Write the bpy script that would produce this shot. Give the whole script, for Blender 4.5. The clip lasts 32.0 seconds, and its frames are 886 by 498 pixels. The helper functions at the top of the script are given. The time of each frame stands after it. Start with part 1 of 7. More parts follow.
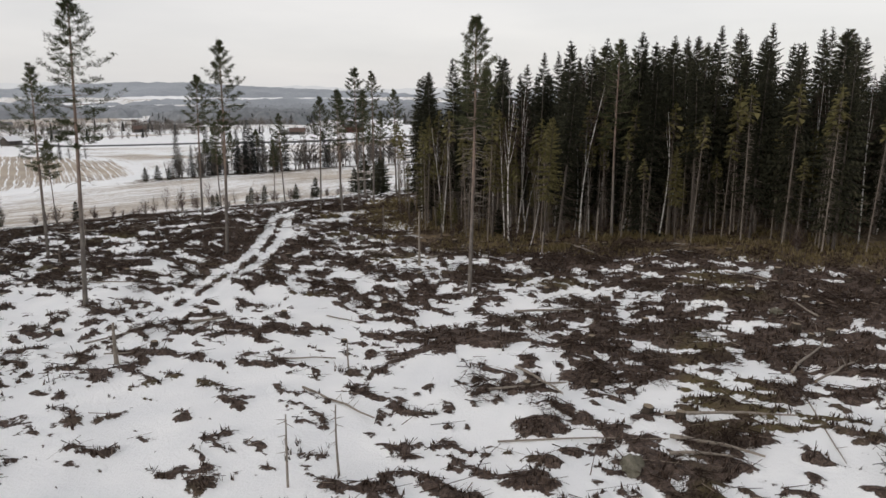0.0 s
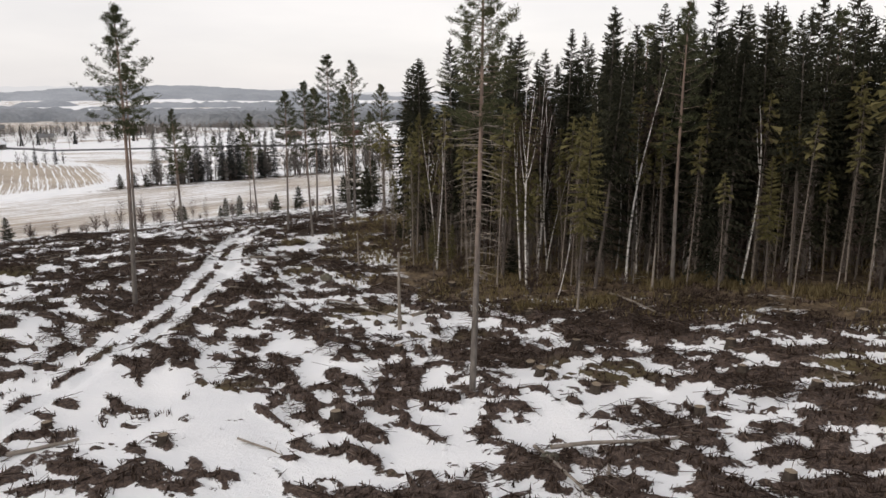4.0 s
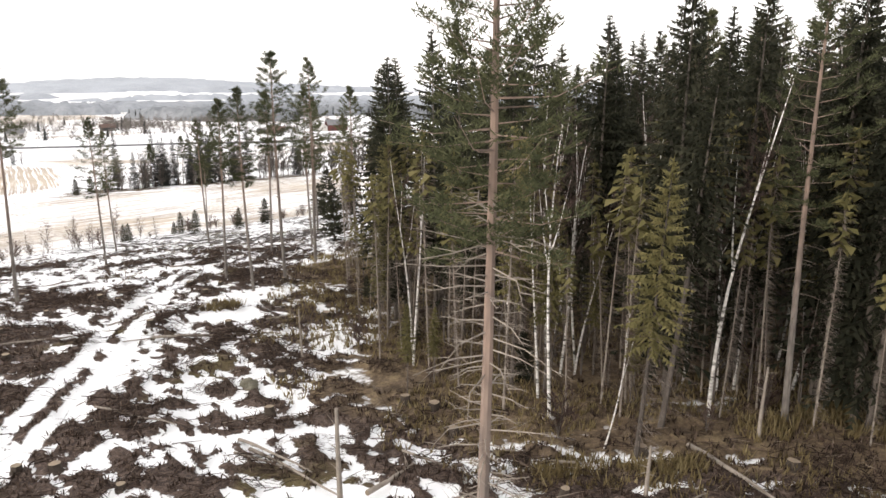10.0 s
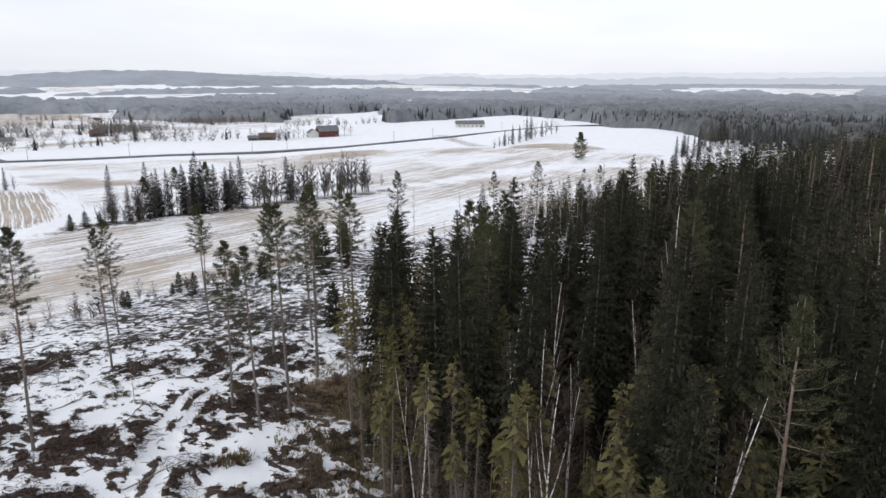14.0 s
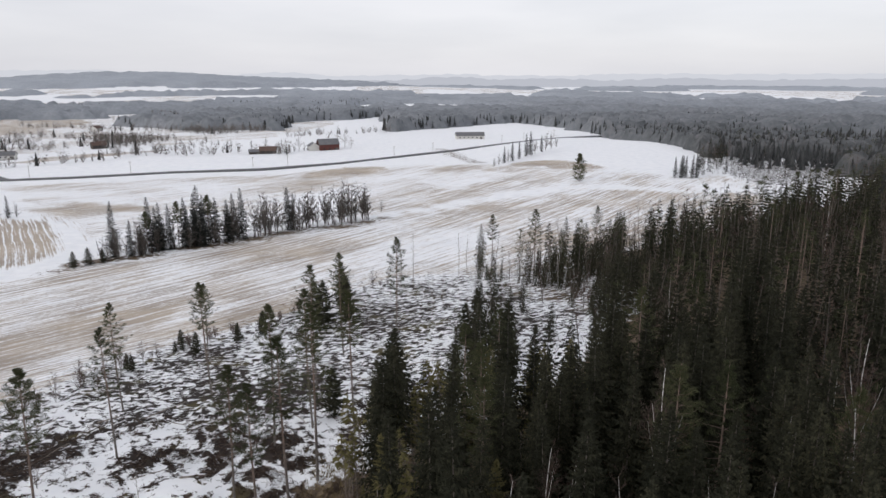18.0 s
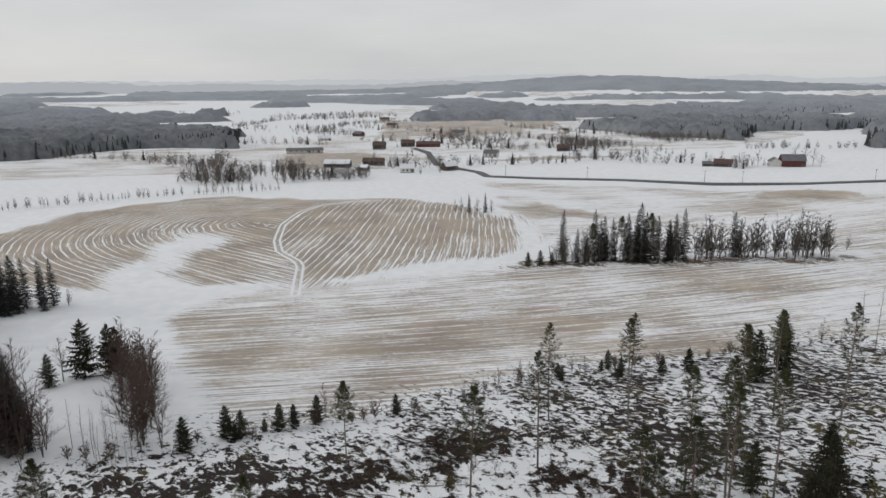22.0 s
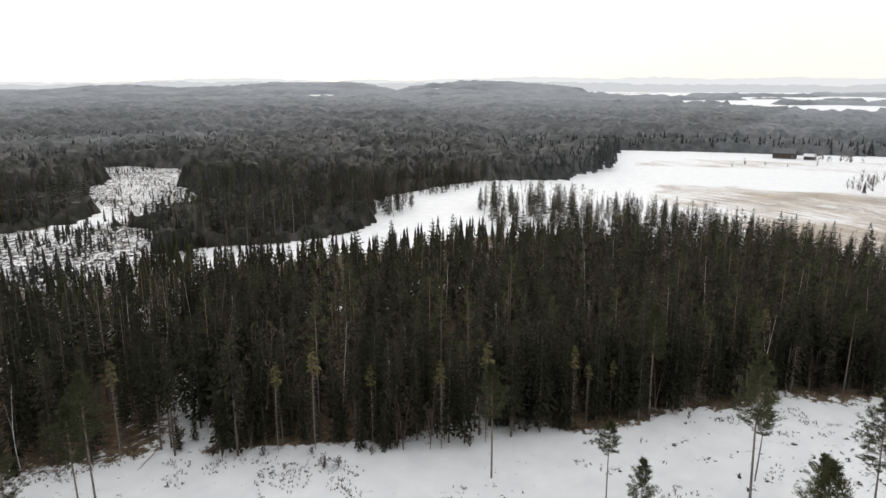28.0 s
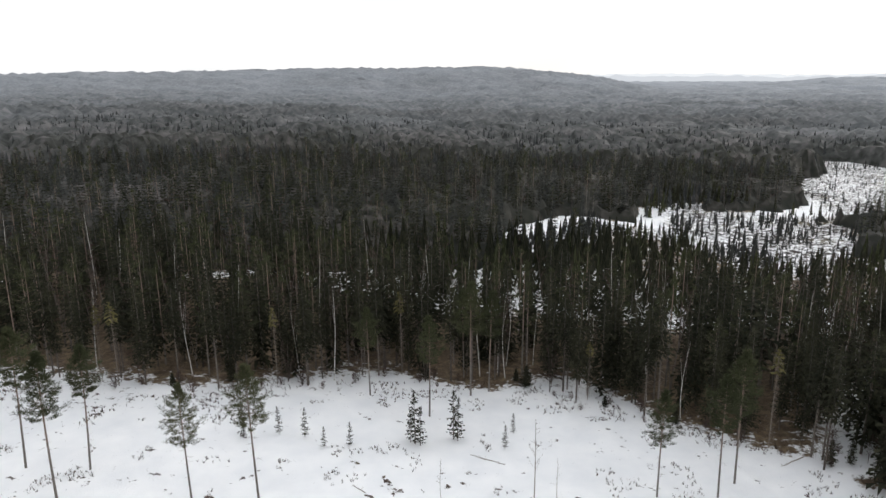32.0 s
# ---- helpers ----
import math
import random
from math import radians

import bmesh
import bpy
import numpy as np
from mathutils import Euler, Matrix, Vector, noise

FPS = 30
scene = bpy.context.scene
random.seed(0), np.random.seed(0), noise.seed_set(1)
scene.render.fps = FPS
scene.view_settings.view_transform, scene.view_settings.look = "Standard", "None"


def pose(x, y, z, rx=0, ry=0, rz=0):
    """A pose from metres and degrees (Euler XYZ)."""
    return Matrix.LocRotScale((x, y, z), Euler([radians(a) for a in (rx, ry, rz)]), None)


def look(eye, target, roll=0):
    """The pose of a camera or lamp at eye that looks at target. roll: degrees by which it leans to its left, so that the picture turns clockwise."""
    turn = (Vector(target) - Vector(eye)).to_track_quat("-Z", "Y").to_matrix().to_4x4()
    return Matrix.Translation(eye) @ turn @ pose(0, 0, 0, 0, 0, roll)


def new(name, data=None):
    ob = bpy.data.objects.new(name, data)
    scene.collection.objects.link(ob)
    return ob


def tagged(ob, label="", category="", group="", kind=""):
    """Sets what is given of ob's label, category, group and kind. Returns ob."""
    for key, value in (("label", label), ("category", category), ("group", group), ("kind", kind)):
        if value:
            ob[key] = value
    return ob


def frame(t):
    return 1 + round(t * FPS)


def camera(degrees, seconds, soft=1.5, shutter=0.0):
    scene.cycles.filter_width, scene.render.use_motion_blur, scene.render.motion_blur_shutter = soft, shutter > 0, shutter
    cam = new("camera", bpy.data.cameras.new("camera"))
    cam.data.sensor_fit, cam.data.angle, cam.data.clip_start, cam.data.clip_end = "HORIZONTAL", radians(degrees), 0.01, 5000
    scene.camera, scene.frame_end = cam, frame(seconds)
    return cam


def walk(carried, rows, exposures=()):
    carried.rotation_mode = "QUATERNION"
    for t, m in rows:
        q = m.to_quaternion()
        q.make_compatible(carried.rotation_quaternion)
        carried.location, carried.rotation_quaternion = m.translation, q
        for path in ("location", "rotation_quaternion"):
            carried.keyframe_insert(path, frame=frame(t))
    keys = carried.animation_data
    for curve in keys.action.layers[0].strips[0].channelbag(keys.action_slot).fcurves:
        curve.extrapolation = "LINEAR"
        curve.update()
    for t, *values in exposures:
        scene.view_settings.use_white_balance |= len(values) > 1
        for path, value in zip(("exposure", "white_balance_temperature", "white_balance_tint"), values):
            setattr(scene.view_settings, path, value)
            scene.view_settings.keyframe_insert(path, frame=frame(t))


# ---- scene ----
cam = camera(65.1, 32.0)
EXPOSURES = [(0, -0.04, 6650, 12), (1, 0.04, 6650, 12), (4, 0.18, 6750, 14), (8, 0.88, 6950, 14), (10, 1.12, 6850, 13), (11, 0.97, 6650, 13), (12, 0.52, 6450, 13), (14, 0.28, 6150, 13), (17, 0.04, 6250, 14), (20, -0.04, 6350, 13), (22, -0.28, 6450, 10), (24, -0.12, 6650, 10), (27, 0.26, 6650, 10), (30, 0.5, 6600, 10), (32, 0.48, 6450, 10)]
PATH = [
    (0, (1.059, -0.651, 15.308), (0.998, 1.300, 14.872), 0.1),
    (0.5, (0.814, -0.424, 15.138), (0.757, 1.528, 14.705), 0.1),
    (1, (0.739, 0.409, 14.983), (0.685, 2.362, 14.553), 0.2),
    (1.5, (0.849, 2.077, 14.885), (0.792, 4.029, 14.454), 0.1),
    (2, (0.993, 4.510, 14.787), (0.932, 6.462, 14.356), 0.1),
    (2.5, (1.164, 7.463, 14.647), (1.097, 9.414, 14.215), 0.1),
    (3, (1.177, 11.042, 14.473), (1.110, 12.993, 14.042), 0.0),
    (3.5, (1.146, 14.698, 14.355), (1.080, 16.649, 13.924), 0.0),
    (4, (1.130, 18.770, 14.306), (1.063, 20.722, 13.878), 0.0),
    (4.5, (1.139, 21.980, 14.446), (1.073, 23.932, 14.020), -0.0),
    (6.5, (1.207, 26.567, 14.832), (1.154, 28.520, 14.405), -0.1),
    (7, (1.073, 28.405, 15.085), (1.026, 30.357, 14.655), 0.0),
    (7.5, (0.930, 30.627, 15.205), (0.887, 32.579, 14.771), 0.0),
    (8, (0.885, 33.629, 15.105), (0.844, 35.580, 14.668), -0.1),
    (8.5, (0.874, 36.156, 14.570), (0.834, 38.105, 14.126), -0.1),
    (9, (0.995, 37.196, 14.355), (0.959, 39.145, 13.907), 0.1),
    (9.5, (1.055, 37.332, 14.721), (1.019, 39.281, 14.270), 0.1),
    (10, (1.082, 37.432, 15.721), (1.046, 39.381, 15.271), 0.0),
    (10.5, (0.954, 37.400, 17.218), (0.921, 39.348, 16.765), -0.1),
    (11, (0.816, 37.227, 18.908), (0.789, 39.175, 18.455), -0.2),
    (11.5, (0.758, 37.318, 20.601), (0.735, 39.265, 20.144), -0.1),
    (12, (0.579, 37.494, 22.457), (0.563, 39.438, 21.989), -0.2),
    (12.5, (0.442, 37.617, 24.065), (0.429, 39.560, 23.594), -0.1),
    (13, (0.450, 37.746, 25.699), (0.437, 39.689, 25.225), -0.1),
    (13.5, (0.396, 37.812, 27.251), (0.387, 39.755, 26.775), -0.1),
    (14, (0.440, 37.995, 28.838), (0.430, 39.937, 28.359), -0.1),
    (14.5, (0.496, 38.176, 30.231), (0.486, 40.118, 29.753), -0.1),
    (16.5, (0.588, 38.297, 36.201), (0.579, 40.238, 35.719), -0.1),
    (17, (0.578, 38.546, 37.694), (0.570, 40.487, 37.212), 0.1),
    (17.5, (0.668, 38.720, 39.038), (0.659, 40.660, 38.555), 0.0),
    (18, (0.803, 38.846, 40.412), (0.792, 40.787, 39.930), 0.0),
    (18.5, (0.798, 39.073, 41.665), (0.788, 41.014, 41.183), 0.1),
    (19, (0.784, 39.378, 42.958), (0.774, 41.319, 42.478), 0.1),
    (19.5, (0.781, 39.646, 44.219), (0.771, 41.588, 43.740), 0.1),
    (20, (0.762, 39.892, 45.493), (0.752, 41.834, 45.015), 0.0),
    (20.5, (0.619, 39.891, 46.240), (0.602, 41.833, 45.762), 0.0),
    (21, (0.102, 39.397, 46.537), (-0.193, 41.316, 46.059), -0.1),
    (21.5, (0.146, 39.085, 46.626), (-0.598, 40.879, 46.149), -0.1),
    (22, (0.601, 39.036, 46.348), (-0.552, 40.600, 45.874), -0.3),
    (22.5, (0.710, 38.893, 46.217), (-0.657, 40.274, 45.744), -0.2),
    (23, (0.552, 38.786, 46.154), (-0.982, 39.979, 45.680), -0.2),
    (23.5, (0.677, 38.754, 46.069), (-0.980, 39.769, 45.594), -0.2),
    (24, (0.594, 38.862, 45.713), (-1.173, 39.671, 45.239), -0.3),
    (24.5, (0.607, 38.733, 45.379), (-1.240, 39.343, 44.909), -0.5),
    (26.5, (0.448, 38.485, 44.492), (-1.475, 38.195, 44.025), -0.3),
    (27, (0.457, 38.354, 44.416), (-1.414, 37.824, 43.949), -0.1),
    (27.5, (0.489, 38.484, 44.253), (-1.305, 37.736, 43.785), -0.1),
    (28, (0.513, 38.434, 44.083), (-1.172, 37.464, 43.613), -0.1),
    (28.5, (0.571, 38.453, 43.722), (-0.988, 37.292, 43.253), -0.1),
    (29, (0.502, 38.403, 43.595), (-0.899, 37.055, 43.125), -0.1),
    (29.5, (0.518, 38.276, 43.548), (-0.716, 36.775, 43.076), -0.1),
    (30, (0.567, 38.124, 43.447), (-0.470, 36.480, 42.972), 0.0),
    (30.5, (0.539, 38.015, 43.364), (-0.299, 36.263, 42.887), 0.0),
    (31, (0.605, 37.888, 43.337), (0.013, 36.039, 42.858), -0.1),
    (31.5, (0.619, 38.032, 43.400), (0.307, 36.116, 42.918), -0.2),
    (32, (0.226, 38.246, 43.470), (0.047, 36.313, 42.986), -0.3),
]
walk(cam, [(t, look(eye, target, roll)) for t, eye, target, roll in PATH], EXPOSURES)


# ---- sky and sun: thin bright overcast, low sun behind cloud in the south-west ----
SUN_AZ, SUN_EL = 128.0, 14.0    # degrees to the left of +y, and up
world = bpy.data.worlds.new("overcast_sky")
scene.world = world
world.use_nodes = True
wn, wl = world.node_tree.nodes, world.node_tree.links
wn.clear()
w_out = wn.new("ShaderNodeOutputWorld")
w_bg = wn.new("ShaderNodeBackground")
w_sky = wn.new("ShaderNodeTexSky")
w_sky.sky_type, w_sky.sun_disc = "NISHITA", False
w_sky.sun_elevation, w_sky.sun_rotation = radians(SUN_EL), radians(-SUN_AZ)
w_co = wn.new("ShaderNodeTexCoord")
w_map = wn.new("ShaderNodeMapping")
w_map.inputs["Scale"].default_value = (1.0, 1.0, 5.0)
w_noise = wn.new("ShaderNodeTexNoise")
w_noise.inputs["Scale"].default_value, w_noise.inputs["Detail"].default_value = 1.6, 5.0
w_ramp = wn.new("ShaderNodeValToRGB")
w_ramp.color_ramp.elements[0].position, w_ramp.color_ramp.elements[0].color = 0.30, (0.70, 0.715, 0.74, 1)
w_ramp.color_ramp.elements[1].position, w_ramp.color_ramp.elements[1].color = 0.70, (0.93, 0.93, 0.93, 1)
w_dim = wn.new("ShaderNodeMix")
w_dim.data_type = "RGBA"
w_scale = wn.new("ShaderNodeVectorMath")
w_scale.operation = "SCALE"
w_scale.inputs["Scale"].default_value = 0.10
wl.new(w_co.outputs["Generated"], w_map.inputs["Vector"])
wl.new(w_map.outputs["Vector"], w_noise.inputs["Vector"])
wl.new(w_noise.outputs["Fac"], w_ramp.inputs["Fac"])
wl.new(w_sky.outputs["Color"], w_scale.inputs[0])
wl.new(w_scale.outputs["Vector"], w_dim.inputs["A"])
wl.new(w_ramp.outputs["Color"], w_dim.inputs["B"])
w_dim.inputs["Factor"].default_value = 0.86
wl.new(w_dim.outputs["Result"], w_bg.inputs["Color"])
w_bg.inputs["Strength"].default_value = 1.0
wl.new(w_bg.outputs["Background"], w_out.inputs["Surface"])

sun = new("sun", bpy.data.lights.new("sun", "SUN"))
sun.data.energy, sun.data.angle, sun.data.color = 1.5, radians(38), (1.0, 0.96, 0.9)
az, el = radians(SUN_AZ), radians(SUN_EL)
sun.matrix_world = look((-math.sin(az) * math.cos(el) * 900, math.cos(az) * math.cos(el) * 900, math.sin(el) * 900), (0, 0, 0))


# ---- materials ----
def material(name, rough=0.9):
    m = bpy.data.materials.new(name)
    m.use_nodes = True
    b = m.node_tree.nodes["Principled BSDF"]
    b.inputs["Roughness"].default_value = rough
    b.inputs["Specular IOR Level"].default_value = 0.25
    return m, m.node_tree.nodes, m.node_tree.links, b


def node(nodes, kind, **values):
    n = nodes.new(kind)
    for key, value in values.items():
        n.inputs[key.replace("_", " ")].default_value = value
    return n


def ramp_node(nodes, stops):
    n = nodes.new("ShaderNodeValToRGB")
    e = n.color_ramp.elements
    while len(e) < len(stops):
        e.new(0.5)
    for k, (pos, col) in enumerate(stops):
        e[k].position, e[k].color = pos, (*col, 1)
    return n


def math_node(nodes, links, op, a, b=None, c=None, clamp=False):
    n = nodes.new("ShaderNodeMath")
    n.operation, n.use_clamp = op, clamp
    for k, v in enumerate((a, b, c)):
        if v is None:
            continue
        if isinstance(v, (int, float)):
            n.inputs[k].default_value = v
        else:
            links.new(v, n.inputs[k])
    return n.outputs[0]


def smooth_node(nodes, links, value, low, high):
    n = nodes.new("ShaderNodeMapRange")
    n.interpolation_type = "SMOOTHSTEP"
    links.new(value, n.inputs["Value"])
    for key, v in (("From Min", low), ("From Max", high)):
        if isinstance(v, (int, float)):
            n.inputs[key].default_value = v
        else:
            links.new(v, n.inputs[key])
    return n.outputs["Result"]


def mix_node(nodes, links, fac, a, b):
    n = nodes.new("ShaderNodeMix")
    n.data_type = "RGBA"
    for key, v in (("Factor", fac), ("A", a), ("B", b)):
        if isinstance(v, (int, float)):
            n.inputs[key].default_value = v
        elif isinstance(v, tuple):
            n.inputs[key].default_value = (*v, 1)
        else:
            links.new(v, n.inputs[key])
    return n.outputs["Result"]


def bump_node(nodes, links, b, height, strength, distance):
    n = nodes.new("ShaderNodeBump")
    n.inputs["Strength"].default_value, n.inputs["Distance"].default_value = strength, distance
    links.new(height, n.inputs["Height"])
    links.new(n.outputs["Normal"], b.inputs["Normal"])


def plain(name, color, color2=None, rough=0.9, scale=3.0, metal=0.0, relief=0.02, per_object=0.0):
    """Two tones broken up by noise at two scales, with fine relief."""
    m, n, l, b = material(name, rough)
    co = n.new("ShaderNodeTexCoord")
    big, fine = node(n, "ShaderNodeTexNoise", Scale=scale, Detail=5.0), node(n, "ShaderNodeTexNoise", Scale=scale * 9, Detail=3.0)
    l.new(co.outputs["Object"], big.inputs["Vector"])
    l.new(co.outputs["Object"], fine.inputs["Vector"])
    mixed = math_node(n, l, "MULTIPLY_ADD", fine.outputs["Fac"], 0.35, math_node(n, l, "MULTIPLY", big.outputs["Fac"], 0.65))
    if per_object:
        info = n.new("ShaderNodeObjectInfo")
        mixed = math_node(n, l, "ADD", mixed, math_node(n, l, "MULTIPLY_ADD", info.outputs["Random"], per_object, -per_object / 2))
    r = ramp_node(n, [(0.32, color), (0.68, color2 or tuple(c * 0.7 for c in color))])
    l.new(mixed, r.inputs["Fac"])
    l.new(r.outputs["Color"], b.inputs["Base Color"])
    b.inputs["Metallic"].default_value = metal
    bump_node(n, l, b, mixed, 0.5, relief)
    return m


def foliage(name, stops, per_object=0.35):
    """Needles: a tone for each tuft and for each tree."""
    m, n, l, b = material(name, 0.75)
    b.inputs["Specular IOR Level"].default_value = 0.06
    geo, info = n.new("ShaderNodeNewGeometry"), n.new("ShaderNodeObjectInfo")
    v = math_node(n, l, "MULTIPLY_ADD", geo.outputs["Random Per Island"], 1 - per_object, math_node(n, l, "MULTIPLY", info.outputs["Random"], per_object))
    r = ramp_node(n, stops)
    l.new(v, r.inputs["Fac"])
    l.new(r.outputs["Color"], b.inputs["Base Color"])
    thin, both = n.new("ShaderNodeBsdfTranslucent"), n.new("ShaderNodeMixShader")
    l.new(r.outputs["Color"], thin.inputs["Color"])
    both.inputs["Fac"].default_value = 0.38
    l.new(b.outputs[0], both.inputs[1])
    l.new(thin.outputs[0], both.inputs[2])
    l.new(both.outputs[0], n["Material Output"].inputs["Surface"])
    return m


M_SPRUCE = foliage("spruce_needles", [(0.1, (0.023, 0.025, 0.017)), (0.55, (0.045, 0.046, 0.031)), (0.95, (0.088, 0.084, 0.053))])
M_PINE = foliage("pine_needles", [(0.1, (0.034, 0.041, 0.022)), (0.5, (0.068, 0.075, 0.040)), (0.95, (0.124, 0.125, 0.066))])
M_YELLOW = foliage("yellowish_needles", [(0.1, (0.085, 0.080, 0.036)), (0.5, (0.155, 0.140, 0.062)), (0.95, (0.225, 0.195, 0.092))])
# needles paled towards grey: haze put into the colour of farther trees
M_MIDWOOD = foliage("conifers_tinted_for_haze", [(0.05, (0.035, 0.038, 0.036)), (0.5, (0.056, 0.059, 0.055)), (0.95, (0.09, 0.092, 0.088))], 0.1)
M_PALETWIG = foliage("grey_alder_twigs", [(0.1, (0.10, 0.087, 0.079)), (0.6, (0.165, 0.147, 0.134)), (0.95, (0.25, 0.228, 0.21))], 0.4)
M_TWIG = foliage("bare_twigs", [(0.1, (0.062, 0.042, 0.036)), (0.6, (0.115, 0.080, 0.069)), (0.95, (0.18, 0.138, 0.120))], 0.5)
M_DEADTWIG = foliage("grey_dead_twigs", [(0.1, (0.120, 0.096, 0.080)), (0.6, (0.225, 0.185, 0.158)), (0.95, (0.38, 0.33, 0.29))], 0.3)
M_SLASH = foliage("felling_slash", [(0.05, (0.026, 0.018, 0.014)), (0.5, (0.075, 0.053, 0.042)), (0.86, (0.17, 0.125, 0.10)), (1.0, (0.40, 0.34, 0.28))], 0.1)
# palest conifer tones, for distant stands with the air's haze painted in
M_FARWOOD = foliage("far_woods_haze_tinted", [(0.05, (0.060, 0.064, 0.064)), (0.5, (0.090, 0.094, 0.095)), (0.95, (0.135, 0.138, 0.14))], 0.1)
M_GRASS = foliage("withered_grass", [(0.1, (0.10, 0.075, 0.035)), (0.6, (0.20, 0.155, 0.08)), (0.95, (0.30, 0.25, 0.14))], 0.3)
M_BARK = plain("spruce_bark", (0.145, 0.124, 0.108), (0.068, 0.058, 0.050), 0.95, 2.2, per_object=0.3)
M_WOODCUT = plain("cut_wood", (0.30, 0.24, 0.17), (0.18, 0.145, 0.11), 0.85, 6.0)
M_GREYWOOD = plain("grey_dead_wood", (0.32, 0.28, 0.24), (0.17, 0.145, 0.12), 0.9, 4.0)
M_ROCK = plain("grey_boulder", (0.20, 0.185, 0.15), (0.055, 0.052, 0.032), 0.9, 2.6, relief=0.08)
M_MOSS = plain("moss", (0.10, 0.095, 0.028), (0.045, 0.05, 0.02), 1.0, 2.0, relief=0.05)


def pine_bark():
    """Grey-brown plates below, flaky orange bark above."""
    m, n, l, b = material("pine_bark", 0.95)
    co = n.new("ShaderNodeTexCoord")
    sep = n.new("ShaderNodeSeparateXYZ")
    l.new(co.outputs["Object"], sep.inputs["Vector"])
    plates = node(n, "ShaderNodeTexVoronoi", Scale=5.0)
    mp = n.new("ShaderNodeMapping")
    mp.inputs["Scale"].default_value = (1, 1, 0.35)
    l.new(co.outputs["Object"], mp.inputs["Vector"])
    l.new(mp.outputs["Vector"], plates.inputs["Vector"])
    noise_ = node(n, "ShaderNodeTexNoise", Scale=1.5, Detail=4.0)
    l.new(co.outputs["Object"], noise_.inputs["Vector"])
    up = smooth_node(n, l, math_node(n, l, "MULTIPLY_ADD", noise_.outputs["Fac"], 4.0, sep.outputs["Z"]), 6.0, 13.0)
    low = mix_node(n, l, plates.outputs["Distance"], (0.215, 0.192, 0.172), (0.095, 0.083, 0.075))
    high = mix_node(n, l, plates.outputs["Distance"], (0.27, 0.195, 0.155), (0.15, 0.115, 0.098))
    l.new(mix_node(n, l, up, low, high), b.inputs["Base Color"])
    bump_node(n, l, b, plates.outputs["Distance"], 0.7, 0.04)
    return m


def birch_bark():
    m, n, l, b = material("birch_bark", 0.7)
    co = n.new("ShaderNodeTexCoord")
    mp = n.new("ShaderNodeMapping")
    mp.inputs["Scale"].default_value = (1.0, 1.0, 3.5)
    l.new(co.outputs["Object"], mp.inputs["Vector"])
    marks = node(n, "ShaderNodeTexNoise", Scale=1.8, Detail=6.0)
    l.new(mp.outputs["Vector"], marks.inputs["Vector"])
    r = ramp_node(n, [(0.36, (0.05, 0.045, 0.04)), (0.45, (0.42, 0.40, 0.37)), (0.6, (0.66, 0.64, 0.61))])
    l.new(marks.outputs["Fac"], r.inputs["Fac"])
    l.new(r.outputs["Color"], b.inputs["Base Color"])
    return m


M_PINEBARK, M_BIRCH = pine_bark(), birch_bark()


